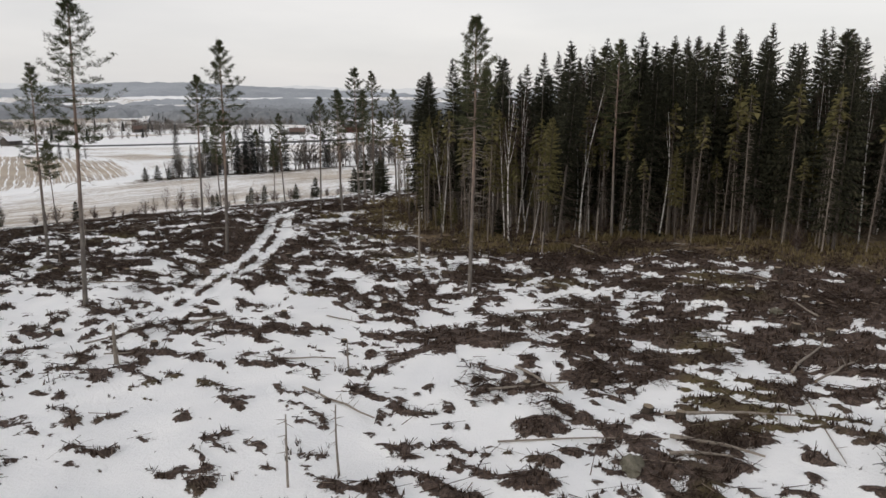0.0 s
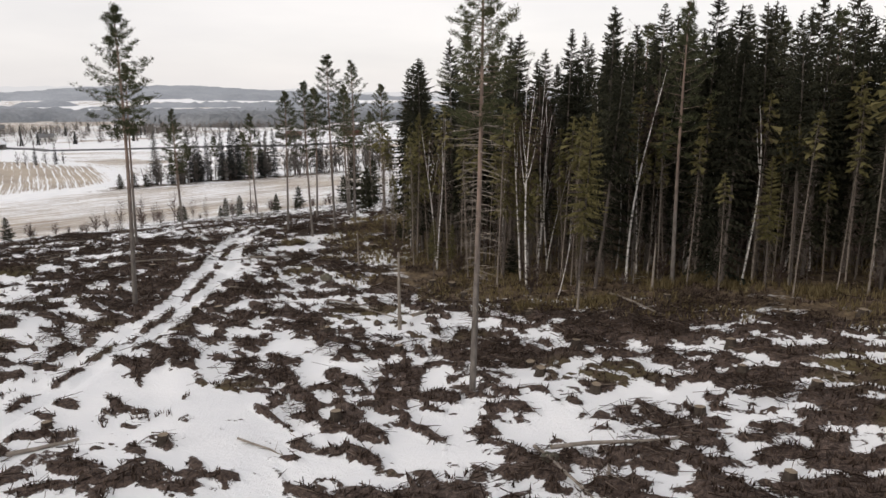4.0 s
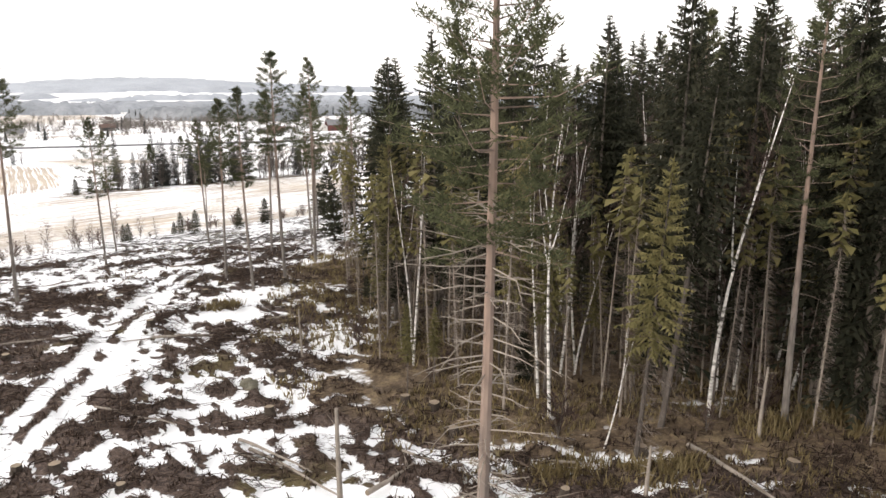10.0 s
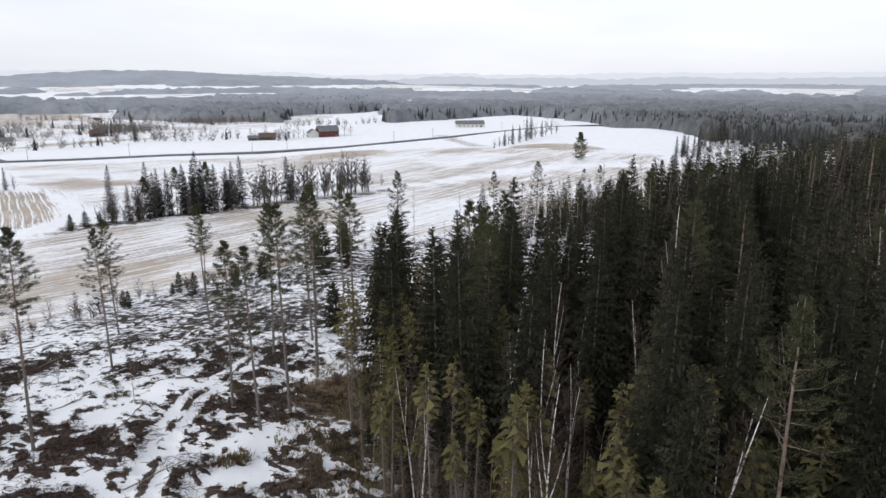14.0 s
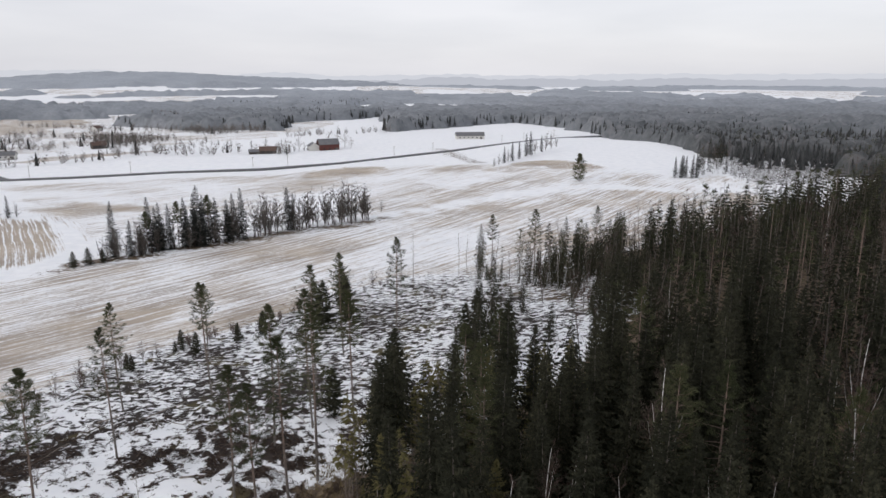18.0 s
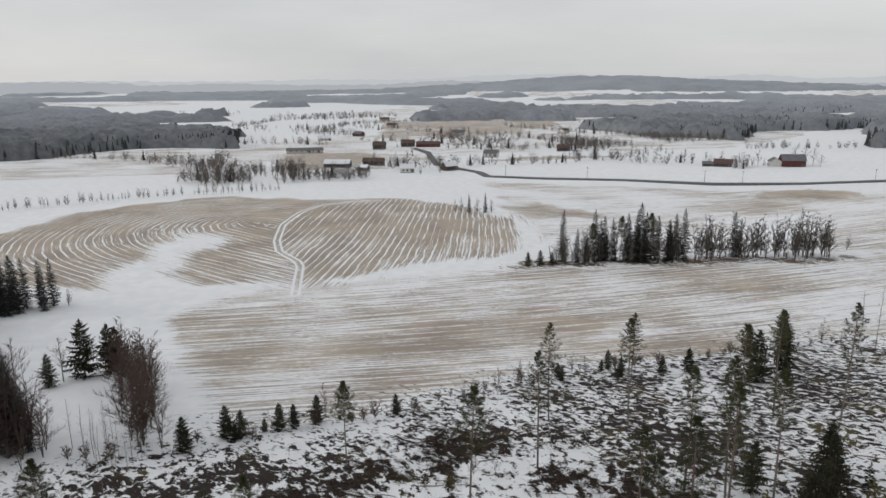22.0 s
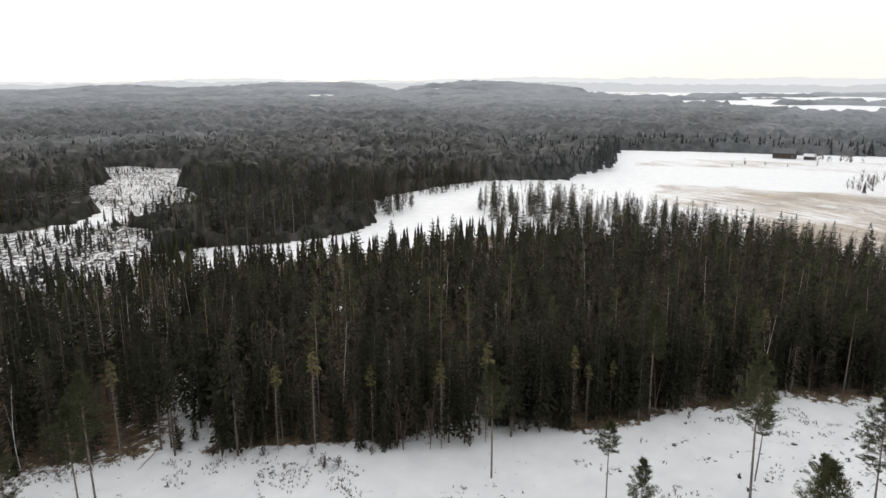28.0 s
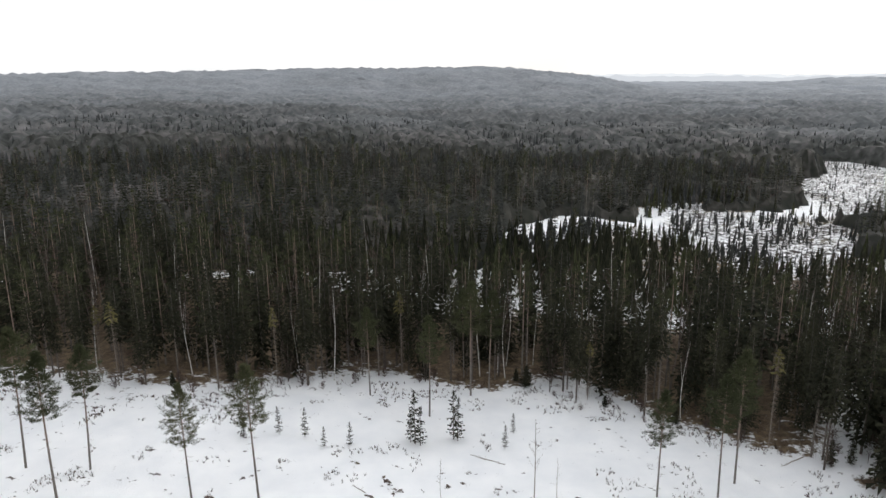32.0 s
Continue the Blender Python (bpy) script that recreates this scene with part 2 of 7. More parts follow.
def ground_material():
    """Snow, slash, litter and stubble, laid out by the land cover stored on the ground mesh."""
    m, n, l, b = material("winter_ground", 0.85)
    co = n.new("ShaderNodeTexCoord").outputs["Object"]

    def cover(name):
        a = n.new("ShaderNodeAttribute")
        a.attribute_name = name
        return a.outputs["Fac"]

    def noise_at(scale, detail=5.0, rough=0.55, vector=co, distort=0.0):
        t = node(n, "ShaderNodeTexNoise", Scale=scale, Detail=detail, Roughness=rough, Distortion=distort)
        l.new(vector, t.inputs["Vector"])
        return t.outputs["Fac"]

    slash, litter, stubble, rut = cover("slash"), cover("litter"), cover("stubble"), cover("rut")
    along, across, track = cover("row_along"), cover("row_across"), cover("track")
    # slash between snow patches: islands from the land itself nearby, clumps of two sizes farther off
    mp = n.new("ShaderNodeMapping")
    mp.inputs["Rotation"].default_value = (0, 0, radians(38))
    mp.inputs["Scale"].default_value = (0.80, 1.08, 1.0)
    l.new(co, mp.inputs["Vector"])
    rows = mp.outputs["Vector"]
    broad = math_node(n, l, "MULTIPLY_ADD", noise_at(0.78, 5.0, 0.70, rows, 0.4), 4.4, -1.70)
    near = n.new("ShaderNodeMix")
    l.new(cover("coarse"), near.inputs["Factor"])
    l.new(cover("patch"), near.inputs["A"])
    l.new(broad, near.inputs["B"])
    ragged = math_node(n, l, "MULTIPLY_ADD", cover("coarse"), -0.35, 1.15)
    clump = math_node(n, l, "MULTIPLY_ADD", math_node(n, l, "SUBTRACT", noise_at(1.9, 5.0, 0.66, rows, 0.5), 0.5), ragged, near.outputs["Result"])
    clump = math_node(n, l, "MULTIPLY_ADD", noise_at(9.0, 3.0, 0.7), 0.16, math_node(n, l, "ADD", clump, -0.08))
    level = math_node(n, l, "SUBTRACT", 1.0, slash)
    bare = smooth_node(n, l, clump, math_node(n, l, "SUBTRACT", level, 0.035), math_node(n, l, "ADD", level, 0.035))
    bare = math_node(n, l, "MULTIPLY", bare, smooth_node(n, l, slash, 0.01, 0.06))
    # the wheel tracks hold packed snow with a dark ridge between
    packed = math_node(n, l, "ABSOLUTE", math_node(n, l, "SUBTRACT", math_node(n, l, "ABSOLUTE", rut), 0.95))
    wob = math_node(n, l, "MULTIPLY_ADD", noise_at(1.2, 5.0), 0.8, -0.42)
    in_rut = math_node(n, l, "SUBTRACT", 1.0, smooth_node(n, l, math_node(n, l, "ADD", packed, wob), 0.50, 0.66))
    bare = math_node(n, l, "MULTIPLY", bare, math_node(n, l, "SUBTRACT", 1.0, in_rut))
    fine = noise_at(5.0, 6.0, 0.7)
    earth = ramp_node(n, [(0.38, (0.013, 0.009, 0.0072)), (0.48, (0.060, 0.042, 0.034)), (0.58, (0.135, 0.098, 0.080)), (0.72, (0.36, 0.295, 0.245))])
    l.new(math_node(n, l, "MULTIPLY_ADD", noise_at(24.0, 3.0, 0.7), 0.45, math_node(n, l, "MULTIPLY", fine, 0.55)), earth.inputs["Fac"])
    # darker copy for the slopes: heather, and brush self-shade put into the colour
    shaded_heath = ramp_node(n, [(0.40, (0.009, 0.007, 0.006)), (0.52, (0.030, 0.022, 0.018)), (0.63, (0.080, 0.058, 0.046)), (0.76, (0.25, 0.20, 0.165))])
    l.new(earth.inputs["Fac"].links[0].from_socket, shaded_heath.inputs["Fac"])
    mossy = smooth_node(n, l, noise_at(0.11, 4.0), 0.56, 0.66)
    brown = mix_node(n, l, math_node(n, l, "MULTIPLY", mossy, 0.55), mix_node(n, l, cover("heather"), earth.outputs["Color"], shaded_heath.outputs["Color"]), (0.115, 0.095, 0.032))
    # forest litter: withered grass, needles, moss
    duff = ramp_node(n, [(0.34, (0.032, 0.022, 0.015)), (0.5, (0.125, 0.090, 0.058)), (0.62, (0.225, 0.168, 0.100)), (0.72, (0.34, 0.27, 0.155))])
    l.new(math_node(n, l, "MULTIPLY_ADD", noise_at(0.9, 7.0, 0.65), 0.55, math_node(n, l, "MULTIPLY", fine, 0.45)), duff.inputs["Fac"])
    # snow
    tone = ramp_node(n, [(0.3, (0.80, 0.815, 0.835)), (0.7, (0.90, 0.905, 0.91))])
    l.new(noise_at(0.25, 6.0), tone.inputs["Fac"])
    ground_ = mix_node(n, l, bare, tone.outputs["Color"], brown)
    # stubble: rows along the drill lines, broken up by drifts
    def drilled(step_along, step_across, detail, rough):
        v = n.new("ShaderNodeCombineXYZ")
        l.new(math_node(n, l, "MULTIPLY", along, step_along), v.inputs[0])
        l.new(math_node(n, l, "MULTIPLY", across, step_across), v.inputs[1])
        return noise_at(1.0, detail, rough, v.outputs[0])

    streak = math_node(n, l, "MULTIPLY_ADD", drilled(0.022, 0.95, 4.0, 0.66), 1.0, math_node(n, l, "MULTIPLY", drilled(0.11, 2.3, 3.0, 0.65), 0.65))
    widev = n.new("ShaderNodeCombineXYZ")
    l.new(math_node(n, l, "MULTIPLY", along, 0.008), widev.inputs[0])
    l.new(math_node(n, l, "MULTIPLY", across, 0.045), widev.inputs[1])
    wide = noise_at(1.0, 3.0, 0.5, widev.outputs[0])
    wave = math_node(n, l, "SINE", math_node(n, l, "MULTIPLY", math_node(n, l, "MULTIPLY_ADD", noise_at(0.05, 3.0), 3.4, across), 2 * math.pi / 2.9))
    wave = math_node(n, l, "MULTIPLY", math_node(n, l, "POWER", math_node(n, l, "MULTIPLY_ADD", wave, 0.5, 0.5), 9.0), math_node(n, l, "MULTIPLY_ADD", noise_at(0.05, 3.0), -2.4, 0.3))
    drift = noise_at(0.02, 4.0)
    s0 = math_node(n, l, "MULTIPLY_ADD", math_node(n, l, "MULTIPLY", wave, math_node(n, l, "MULTIPLY_ADD", smooth_node(n, l, stubble, 0.74, 0.84), 0.15, 0.05)), 1.0, math_node(n, l, "MULTIPLY_ADD", streak, 0.62, math_node(n, l, "MULTIPLY_ADD", math_node(n, l, "MULTIPLY_ADD", noise_at(0.9, 4.0, 0.7), 0.8, wide), 0.26, math_node(n, l, "MULTIPLY_ADD", drift, 0.40, -0.20))))
    s_level = math_node(n, l, "MULTIPLY_ADD", stubble, -0.60, 1.15)
    straw_in = smooth_node(n, l, s0, math_node(n, l, "SUBTRACT", s_level, 0.07), math_node(n, l, "ADD", s_level, 0.07))
    straw_in = math_node(n, l, "MULTIPLY", straw_in, smooth_node(n, l, stubble, 0.02, 0.15))
    t_in = math_node(n, l, "ABSOLUTE", math_node(n, l, "SUBTRACT", math_node(n, l, "ABSOLUTE", track), 1.1))
    straw_in = math_node(n, l, "MULTIPLY", straw_in, smooth_node(n, l, t_in, 0.3, 0.6))
    straw = ramp_node(n, [(0.35, (0.225, 0.162, 0.10)), (0.65, (0.39, 0.305, 0.205))])
    l.new(noise_at(0.06, 6.0), straw.inputs["Fac"])
    ground_ = mix_node(n, l, math_node(n, l, "MULTIPLY", straw_in, 0.82), ground_, straw.outputs["Color"])
    leaf = math_node(n, l, "ADD", litter, math_node(n, l, "MULTIPLY_ADD", clump, 0.45, -0.225))
    ground_ = mix_node(n, l, smooth_node(n, l, leaf, 0.42, 0.58), ground_, duff.outputs["Color"])
    l.new(ground_, b.inputs["Base Color"])
    bump_node(n, l, b, math_node(n, l, "MULTIPLY_ADD", bare, 0.9, fine), 0.8, 0.12)
    return m


M_GROUND = ground_material()


# ---- the lie of the land ----
def soft(v, k):
    return k * np.logaddexp(0.0, v / k)


def ramp(v, a, b, k):
    return soft(v - a, k) - soft(v - b, k)


def swell(x, y, cx, cy, rx, ry, turn, top):
    c, s = math.cos(radians(turn)), math.sin(radians(turn))
    u, v = (x - cx) * c + (y - cy) * s, (y - cy) * c - (x - cx) * s
    return top * np.exp(-(u / rx) ** 2 - (v / ry) ** 2)


# wooded hills round the hovering place: bearing to the left of north, height
SOUTH_HILL = [(150, 0), (156, 0), (157.3, 2), (159.3, 14), (162.4, 37), (166, 50), (169.6, 62), (171.7, 64), (178, 62), (182, 60), (191.5, 54), (199.4, 48), (207, 37), (222, 28), (240, 0)]
WEST_HILLS = [(103, 0), (106.9, 14), (109.6, 32), (114.1, 48), (118.5, 53), (121.5, 36), (123.4, 16), (124.8, 21), (127.2, 40), (130.3, 36), (132.8, 39), (136.2, 26), (140, 18), (144, 31), (146.9, 24), (151.6, 0), (157, 0)]


def ridge(x, y, profile, far, wide):
    """A chain of rounded hills at one distance round the hovering place."""
    bearing = np.degrees(np.arctan2(-(x - 0.5), y - 38.4)) % 360
    high = np.interp(bearing, [b for b, h in profile], [h for b, h in profile], 0, 0)
    return high * np.exp(-((np.hypot(x - 0.5, y - 38.4) - far) / wide) ** 2)


def land(x, y):
    s = -0.59 * (x + 31) + 0.8 * (y - 87)                   # metres down the slope to the fields
    z = -0.145 * ramp(s, 0, 98, 9.0) - 0.013 * ramp(s, 98, 900, 40.0)
    z = z + 0.1 * ramp(x, -3, 27, 4.0) / (1 + np.exp(np.clip((s - 45) / 12.0, -40, 40)))
    west = -x - 0.6 * y
    z = z - 0.022 * ramp(west, 110, 560, 30.0) / (1 + np.exp(np.clip((s - 98) / 20.0, -40, 40)))
    z = z + swell(x, y, -250, 265, 120, 75, 40, 4.5)        # rounded stubble field
    z = z + swell(x, y, 130, 560, 130, 110, 20, 5.0)        # snowy rise behind the copse
    z = z + swell(x, y, -100, 690, 160, 60, 10, 4.0)
    z = z + swell(x, y, -560, 160, 150, 120, 20, 4.0)
    z = z + ridge(x, y, SOUTH_HILL, 2000, 430) + ridge(x, y, WEST_HILLS, 3000, 480)
    z = z + swell(x, y, -1310, 2850, 420, 380, 20, 18) + swell(x, y, -1150, 2950, 1100, 480, 20, 55)     # wooded hill to the north-west
    return z


def lattice(x, y, size, seed):
    """Smooth noise from 0 to 1 with bumps of about that size, in metres."""
    x, y = np.asarray(x, float) / size, np.asarray(y, float) / size
    i, j = np.floor(x).astype(np.int64), np.floor(y).astype(np.int64)
    u, v = x - i, y - j
    u, v = u * u * (3 - 2 * u), v * v * (3 - 2 * v)

    def h(a, b):
        q = np.sin(a * 127.1 + b * 311.7 + seed * 74.7) * 43758.5453
        return q - np.floor(q)

    return (h(i, j) * (1 - u) + h(i + 1, j) * u) * (1 - v) + (h(i, j + 1) * (1 - u) + h(i + 1, j + 1) * u) * v


def away(poly, x, y):
    """Signed distance to an outline in plan, negative inside."""
    x, y = np.asarray(x, float), np.asarray(y, float)
    best, inside = np.full(x.shape, 1e18), np.zeros(x.shape, bool)
    for (ax, ay), (bx, by) in zip(poly, poly[1:] + poly[:1]):
        ex, ey = bx - ax, by - ay
        k = np.clip(((x - ax) * ex + (y - ay) * ey) / (ex * ex + ey * ey), 0, 1)
        best = np.minimum(best, (x - ax - k * ex) ** 2 + (y - ay - k * ey) ** 2)
        if ay != by:
            inside ^= ((ay > y) != (by > y)) & (x < ex * (y - ay) / ey + ax)
    return np.where(inside, -1, 1) * np.sqrt(best)


def off_line(line, x, y):
    """Signed distance to an open line in plan."""
    best, sign = np.full(np.shape(x), 1e18), np.ones(np.shape(x))
    for (ax, ay), (bx, by) in zip(line, line[1:]):
        ex, ey = bx - ax, by - ay
        k = np.clip(((x - ax) * ex + (y - ay) * ey) / (ex * ex + ey * ey), 0, 1)
        d = (x - ax - k * ex) ** 2 + (y - ay - k * ey) ** 2
        near = d < best
        best, sign = np.where(near, d, best), np.where(near, np.sign(ex * (y - ay) - ey * (x - ax)), sign)
    return sign * np.sqrt(best)


# outlines in plan
EAST_WOOD = [(-9, 103), (-5, 80), (-1, 73), (5, 68), (12, 66), (18, 62.5), (26, 59.5), (33, 51), (48, 40), (58, 10), (58, -40), (300, -60),
             (420, 300), (300, 420), (221, 388), (166, 324), (128, 292), (100, 278), (66, 247), (50, 238), (40, 216), (46, 190), (46, 172), (34, 148), (21, 127), (10, 112), (-2, 105)]
WEST_WOOD = [(-49, -26), (-55.5, -13), (-63, -3), (-72, 5), (-83, 16), (-96, 28), (-107, 35), (-127, 58), (-137, 73), (-165, 84), (-192, 99), (-232, 102),
             (-246, 60), (-225, 15), (-190, -10), (-158, -22), (-128, -34), (-106, -46), (-88, -58), (-72, -46)]
SOUTH_WOOD = [(320, -60), (52, -54), (21, -50), (13, -52), (0, -56), (-17, -52), (-31, -43), (-43, -33), (-49, -26), (-72, -46), (-88, -58), (-80, -72), (-52, -76), (-24, -86), (20, -108), (320, -120)]
FIELD_EDGE = [(60, 218), (10, 217), (-12, 216), (-25, 205), (-40, 177), (-53, 158), (-60, 143), (-68, 119), (-76, 104), (-82, 88)]
CLEARING = FIELD_EDGE[1:] + [(-104, 70), (-112, 48), (-80, 20), (-58, 4), (-52, -26), (-20, -52), (55, -52), (60, 10), (48, 41), (33, 52), (26, 60), (12, 66), (-1, 74), (-8, 106), (2, 130), (15, 152), (38, 168), (50, 200)]
SLASH_BED = FIELD_EDGE[1:] + [(-84, 76), (-64, 52), (-44, 30), (-25, 2), (10, -12), (55, -14), (60, 10), (48, 41), (33, 52), (12, 66), (-1, 74), (-8, 106), (2, 130), (15, 152), (38, 168), (50, 200)]
TRACK = [(-62, 20), (-42, 29), (-31, 35), (-24.6, 39.5), (-22, 43), (-20.6, 48), (-19.4, 54), (-18.8, 62), (-19.3, 70), (-20.6, 78), (-23.5, 91), (-24.2, 100), (-22, 112)]
MOUND = [(-159, 173), (-186, 160), (-205, 132), (-235, 112), (-283, 118), (-314, 158), (-331, 196), (-321, 243), (-317, 274), (-286, 273), (-265, 284), (-242, 305), (-215, 312), (-180, 314), (-150, 300), (-126, 262), (-126, 243), (-138, 217), (-152, 187)]
NORTH_FIELD = FIELD_EDGE + [(-110, 112), (-160, 128), (-166, 172), (-118, 230), (-100, 246), (-30, 316), (60, 390), (150, 380), (150, 300), (100, 232)]
MID_FIELD = [(-180, 330), (-112, 258), (-30, 322), (60, 396), (150, 385), (190, 420), (120, 440), (60, 480), (-40, 505), (-120, 462), (-250, 415)]
WEST_FIELD = [(-235, 104), (-330, 146), (-400, 120), (-430, 60), (-430, -60), (-370, -50), (-260, 40)]
FIELD_TRACK = [(-150, 170), (-164, 184), (-176, 196), (-194, 202), (-207, 212), (-224, 230), (-237, 252), (-243, 271), (-236, 292)]
GLADE = [(-54, -142), (-70, -168), (-86, -156), (-104, -196), (-130, -210), (-122, -180), (-154, -182), (-154, -153), (-136, -126), (-112, -96), (-84, -76), (-62, -80), (-56, -110)]
GLADE_LEFT = [(-26, -128), (-42, -150), (-66, -169), (-76, -164), (-62, -148), (-50, -120), (-32, -112)]
GLADE_OPEN = [(-102, -194), (-128, -206), (-119, -177), (-152, -178), (-150, -155), (-128, -133), (-110, -112), (-95, -106), (-80, -110), (-82, -136), (-60, -146), (-42, -133), (-30, -134), (-43, -150), (-66, -168), (-84, -152)]
GLADE_FAR = [(-242, -336), (-250, -384), (-292, -380), (-298, -292), (-222, -206), (-190, -178), (-160, -160), (-146, -176), (-166, -205), (-172, -228), (-178, -250)]
STRIP = [(-110, -110), (-150, -100), (-226, -101), (-420, -118), (-480, -100), (-625, -130), (-700, 60), (-640, 300), (-400, 320), (-430, 60), (-360, -52), (-210, -56), (-160, -60), (-122, -92)]


GULLY = [(-6, 600), (5, 556), (23, 490)]
CUT_EAST = [(161, 431), (198, 526), (230, 502), (247, 478), (211, 412), (170, 395)]


def patchy(x, y):
    """Where bare slash shows through the snow, evenly spread from 0 to 1: islands of several sizes, drawn out along the felling rows."""
    x, y = np.asarray(x, float), np.asarray(y, float)
    c, s_ = math.cos(radians(-38)), math.sin(radians(-38))
    u, v = (x * c + y * s_) * 0.74, (y * c - x * s_) * 1.30
    u, v = u + 0.9 * (lattice(x, y, 1.7, 41) - 0.5) + 0.3 * (lattice(x, y, 0.6, 46) - 0.5), v + 0.9 * (lattice(x, y, 1.7, 42) - 0.5) + 0.3 * (lattice(x, y, 0.6, 47) - 0.5)
    raw = 0.24 * lattice(u, v, 1.5, 43) + 0.40 * lattice(u, v, 0.72, 44) + 0.20 * lattice(u, v, 0.4, 45) + 0.16 * lattice(x, y, 5.0, 48)
    return 1 / (1 + np.exp(-(raw - 0.5) / 0.072))


def cover_at(x, y):
    """Land cover by place: slash, litter and stubble from 0 to 1."""
    wx, wy = x + 10 * (lattice(x, y, 14, 1) - 0.5), y + 10 * (lattice(x, y, 14, 2) - 0.5)
    step = lambda d, w: np.clip(0.5 - d / w, 0, 1)
    slash = 0.07 * step(away(CLEARING, wx, wy), 6) + 0.16 * step(away([(-112, 50), (-84, 86), (-60, 80), (-45, 40), (-75, 30)], wx, wy), 14)
    bed = step(away(SLASH_BED, wx, wy), 26)
    slash = slash + bed * (0.385 + 0.36 * np.clip((x + 2) / 24, np.where(y < 46, -0.24, -0.42), 1) + 0.28 * np.clip((y - 42) / 26, -0.55, 0.75) + 0.20 * (lattice(x, y, 22, 3) - 0.5))
    slash = slash + 0.30 * bed * step(away(EAST_WOOD, wx, wy) - 4, 9)
    beside = np.abs(off_line(TRACK, x, y))
    # brown sides and ridge; before y 50 also darkened for rut-edge shadow
    slash = slash + np.where(y < 50, 0.16, 0.07) * bed * np.exp(-((beside - 2.6) / 1.3) ** 2) + 0.3 * bed * np.exp(-(beside / 0.6) ** 2)
    slash = slash + 0.06 * step(away([(-60, 90), (-20, 130), (60, 215), (-30, 215), (-80, 110)], wx, wy), 20)
    slash = slash + 0.05 * bed * step(away([(-44, 58), (-10, 56), (-4, 74), (-8, 112), (-30, 112), (-48, 90)], wx, wy), 10)
    slash = np.minimum(slash, np.where(y > 72, 0.66 - 0.22 * np.clip((x + 12) / 14, 0, 1) * np.clip((y - 112) / 10, 0, 1), 0.74) + 0.12 * (lattice(x, y, 9, 4) - 0.5))
    slash = slash + bed * np.clip((y - 66) / 20, 0, 1) * (0.55 * (lattice(x, y, 7, 6) - 0.5) + 0.35 * (lattice(x, y, 17, 7) - 0.5))
    slash = np.maximum(slash, 0.5 * step(away(CUT_EAST, wx, wy), 8))
    glade = np.maximum(step(away(GLADE, wx, wy), 6), step(away(GLADE_FAR, wx, wy), 6))
    slash = np.maximum(slash, glade * (0.52 + 0.35 * (lattice(x, y, 12, 5) - 0.5)))
    litter = np.zeros_like(slash)
    for wood, much in ((EAST_WOOD, 1.0), (WEST_WOOD, 0.70), (SOUTH_WOOD, 0.55)):
        litter = np.maximum(litter, much * step(away(wood, wx, wy) + (-1.5 if wood is EAST_WOOD else 1.2), 7 if wood is EAST_WOOD else 4) + (0.95 - much) * step(away(wood, wx, wy) + 7, 8))
    fringe = away([(3, 69), (12, 67), (20, 64), (27, 59), (34, 50), (30, 46), (24, 54), (17, 59), (8, 62.5), (2, 66)], 0.6 * x + 0.4 * wx, 0.6 * y + 0.4 * wy)
    litter = np.maximum(litter, 0.78 * step(fringe - 0.5, 3.5))
    litter = np.maximum(litter, 0.62 * step(away(GLADE, wx, wy), 8) * step(-away(GLADE_OPEN, wx, wy) - 3, 6))
    litter = np.maximum(litter, 0.75 * step(away([(-80, -72), (-112, -94), (-130, -92), (-150, -72), (-190, -56), (-200, -30), (-190, -12), (-158, -24), (-106, -48), (-88, -60)], wx, wy), 8))
    litter = np.maximum(litter, 0.42 * step(away([(4, 230), (9, 206), (16, 190), (24, 160), (36, 152), (50, 180), (48, 236)], wx, wy), 8))
    grove = off_line([(-112, 234), (-100, 248), (-86, 262), (-70, 275), (-57, 290), (-45, 298), (-26, 316)], wx, wy)
    litter = np.maximum(litter, 0.75 * np.exp(-(grove / 5.5) ** 2))
    gully = off_line(GULLY, wx, wy)
    litter = np.maximum(litter, 0.5 * np.exp(-(gully / 8) ** 2))
    stubble = np.zeros_like(slash)
    for field, much in ((NORTH_FIELD, 0.695), (MOUND, 0.86), (MID_FIELD, 0.615), (WEST_FIELD, 0.72)):
        stubble = np.maximum(stubble, much * step(away(field, wx, wy) - 2, 14))
    drift = off_line([(-186, 138), (-215, 165), (-232, 192)], wx, wy)
    stubble = stubble - 0.45 * np.exp(-(drift / 11) ** 2)
    for field, much in (([(-499, 468), (-451, 534), (-382, 483), (-387, 404), (-394, 377)], 0.95), ([(-822, 981), (-592, 1182), (-511, 1045), (-497, 796), (-575, 687)], 0.85), ([(-319, 509), (-304, 575), (-237, 616), (-232, 604), (-279, 551)], 0.9)):
        stubble = np.maximum(stubble, much * step(away(field, wx, wy) - 3, 16))
    for bare in ([(-91, 456), (-69, 490), (-40, 486), (-44, 460), (-83, 445)], [(34, 495), (72, 500), (106, 455), (72, 454)], [(-168, 347), (-178, 322), (-146, 314), (-125, 336)]):
        stubble = np.maximum(stubble, 1.05 * step(away(bare, wx, wy) - 3, 16))
    stubble = np.clip(stubble, 0, 1)
    return np.clip(slash, 0, 1), litter, stubble


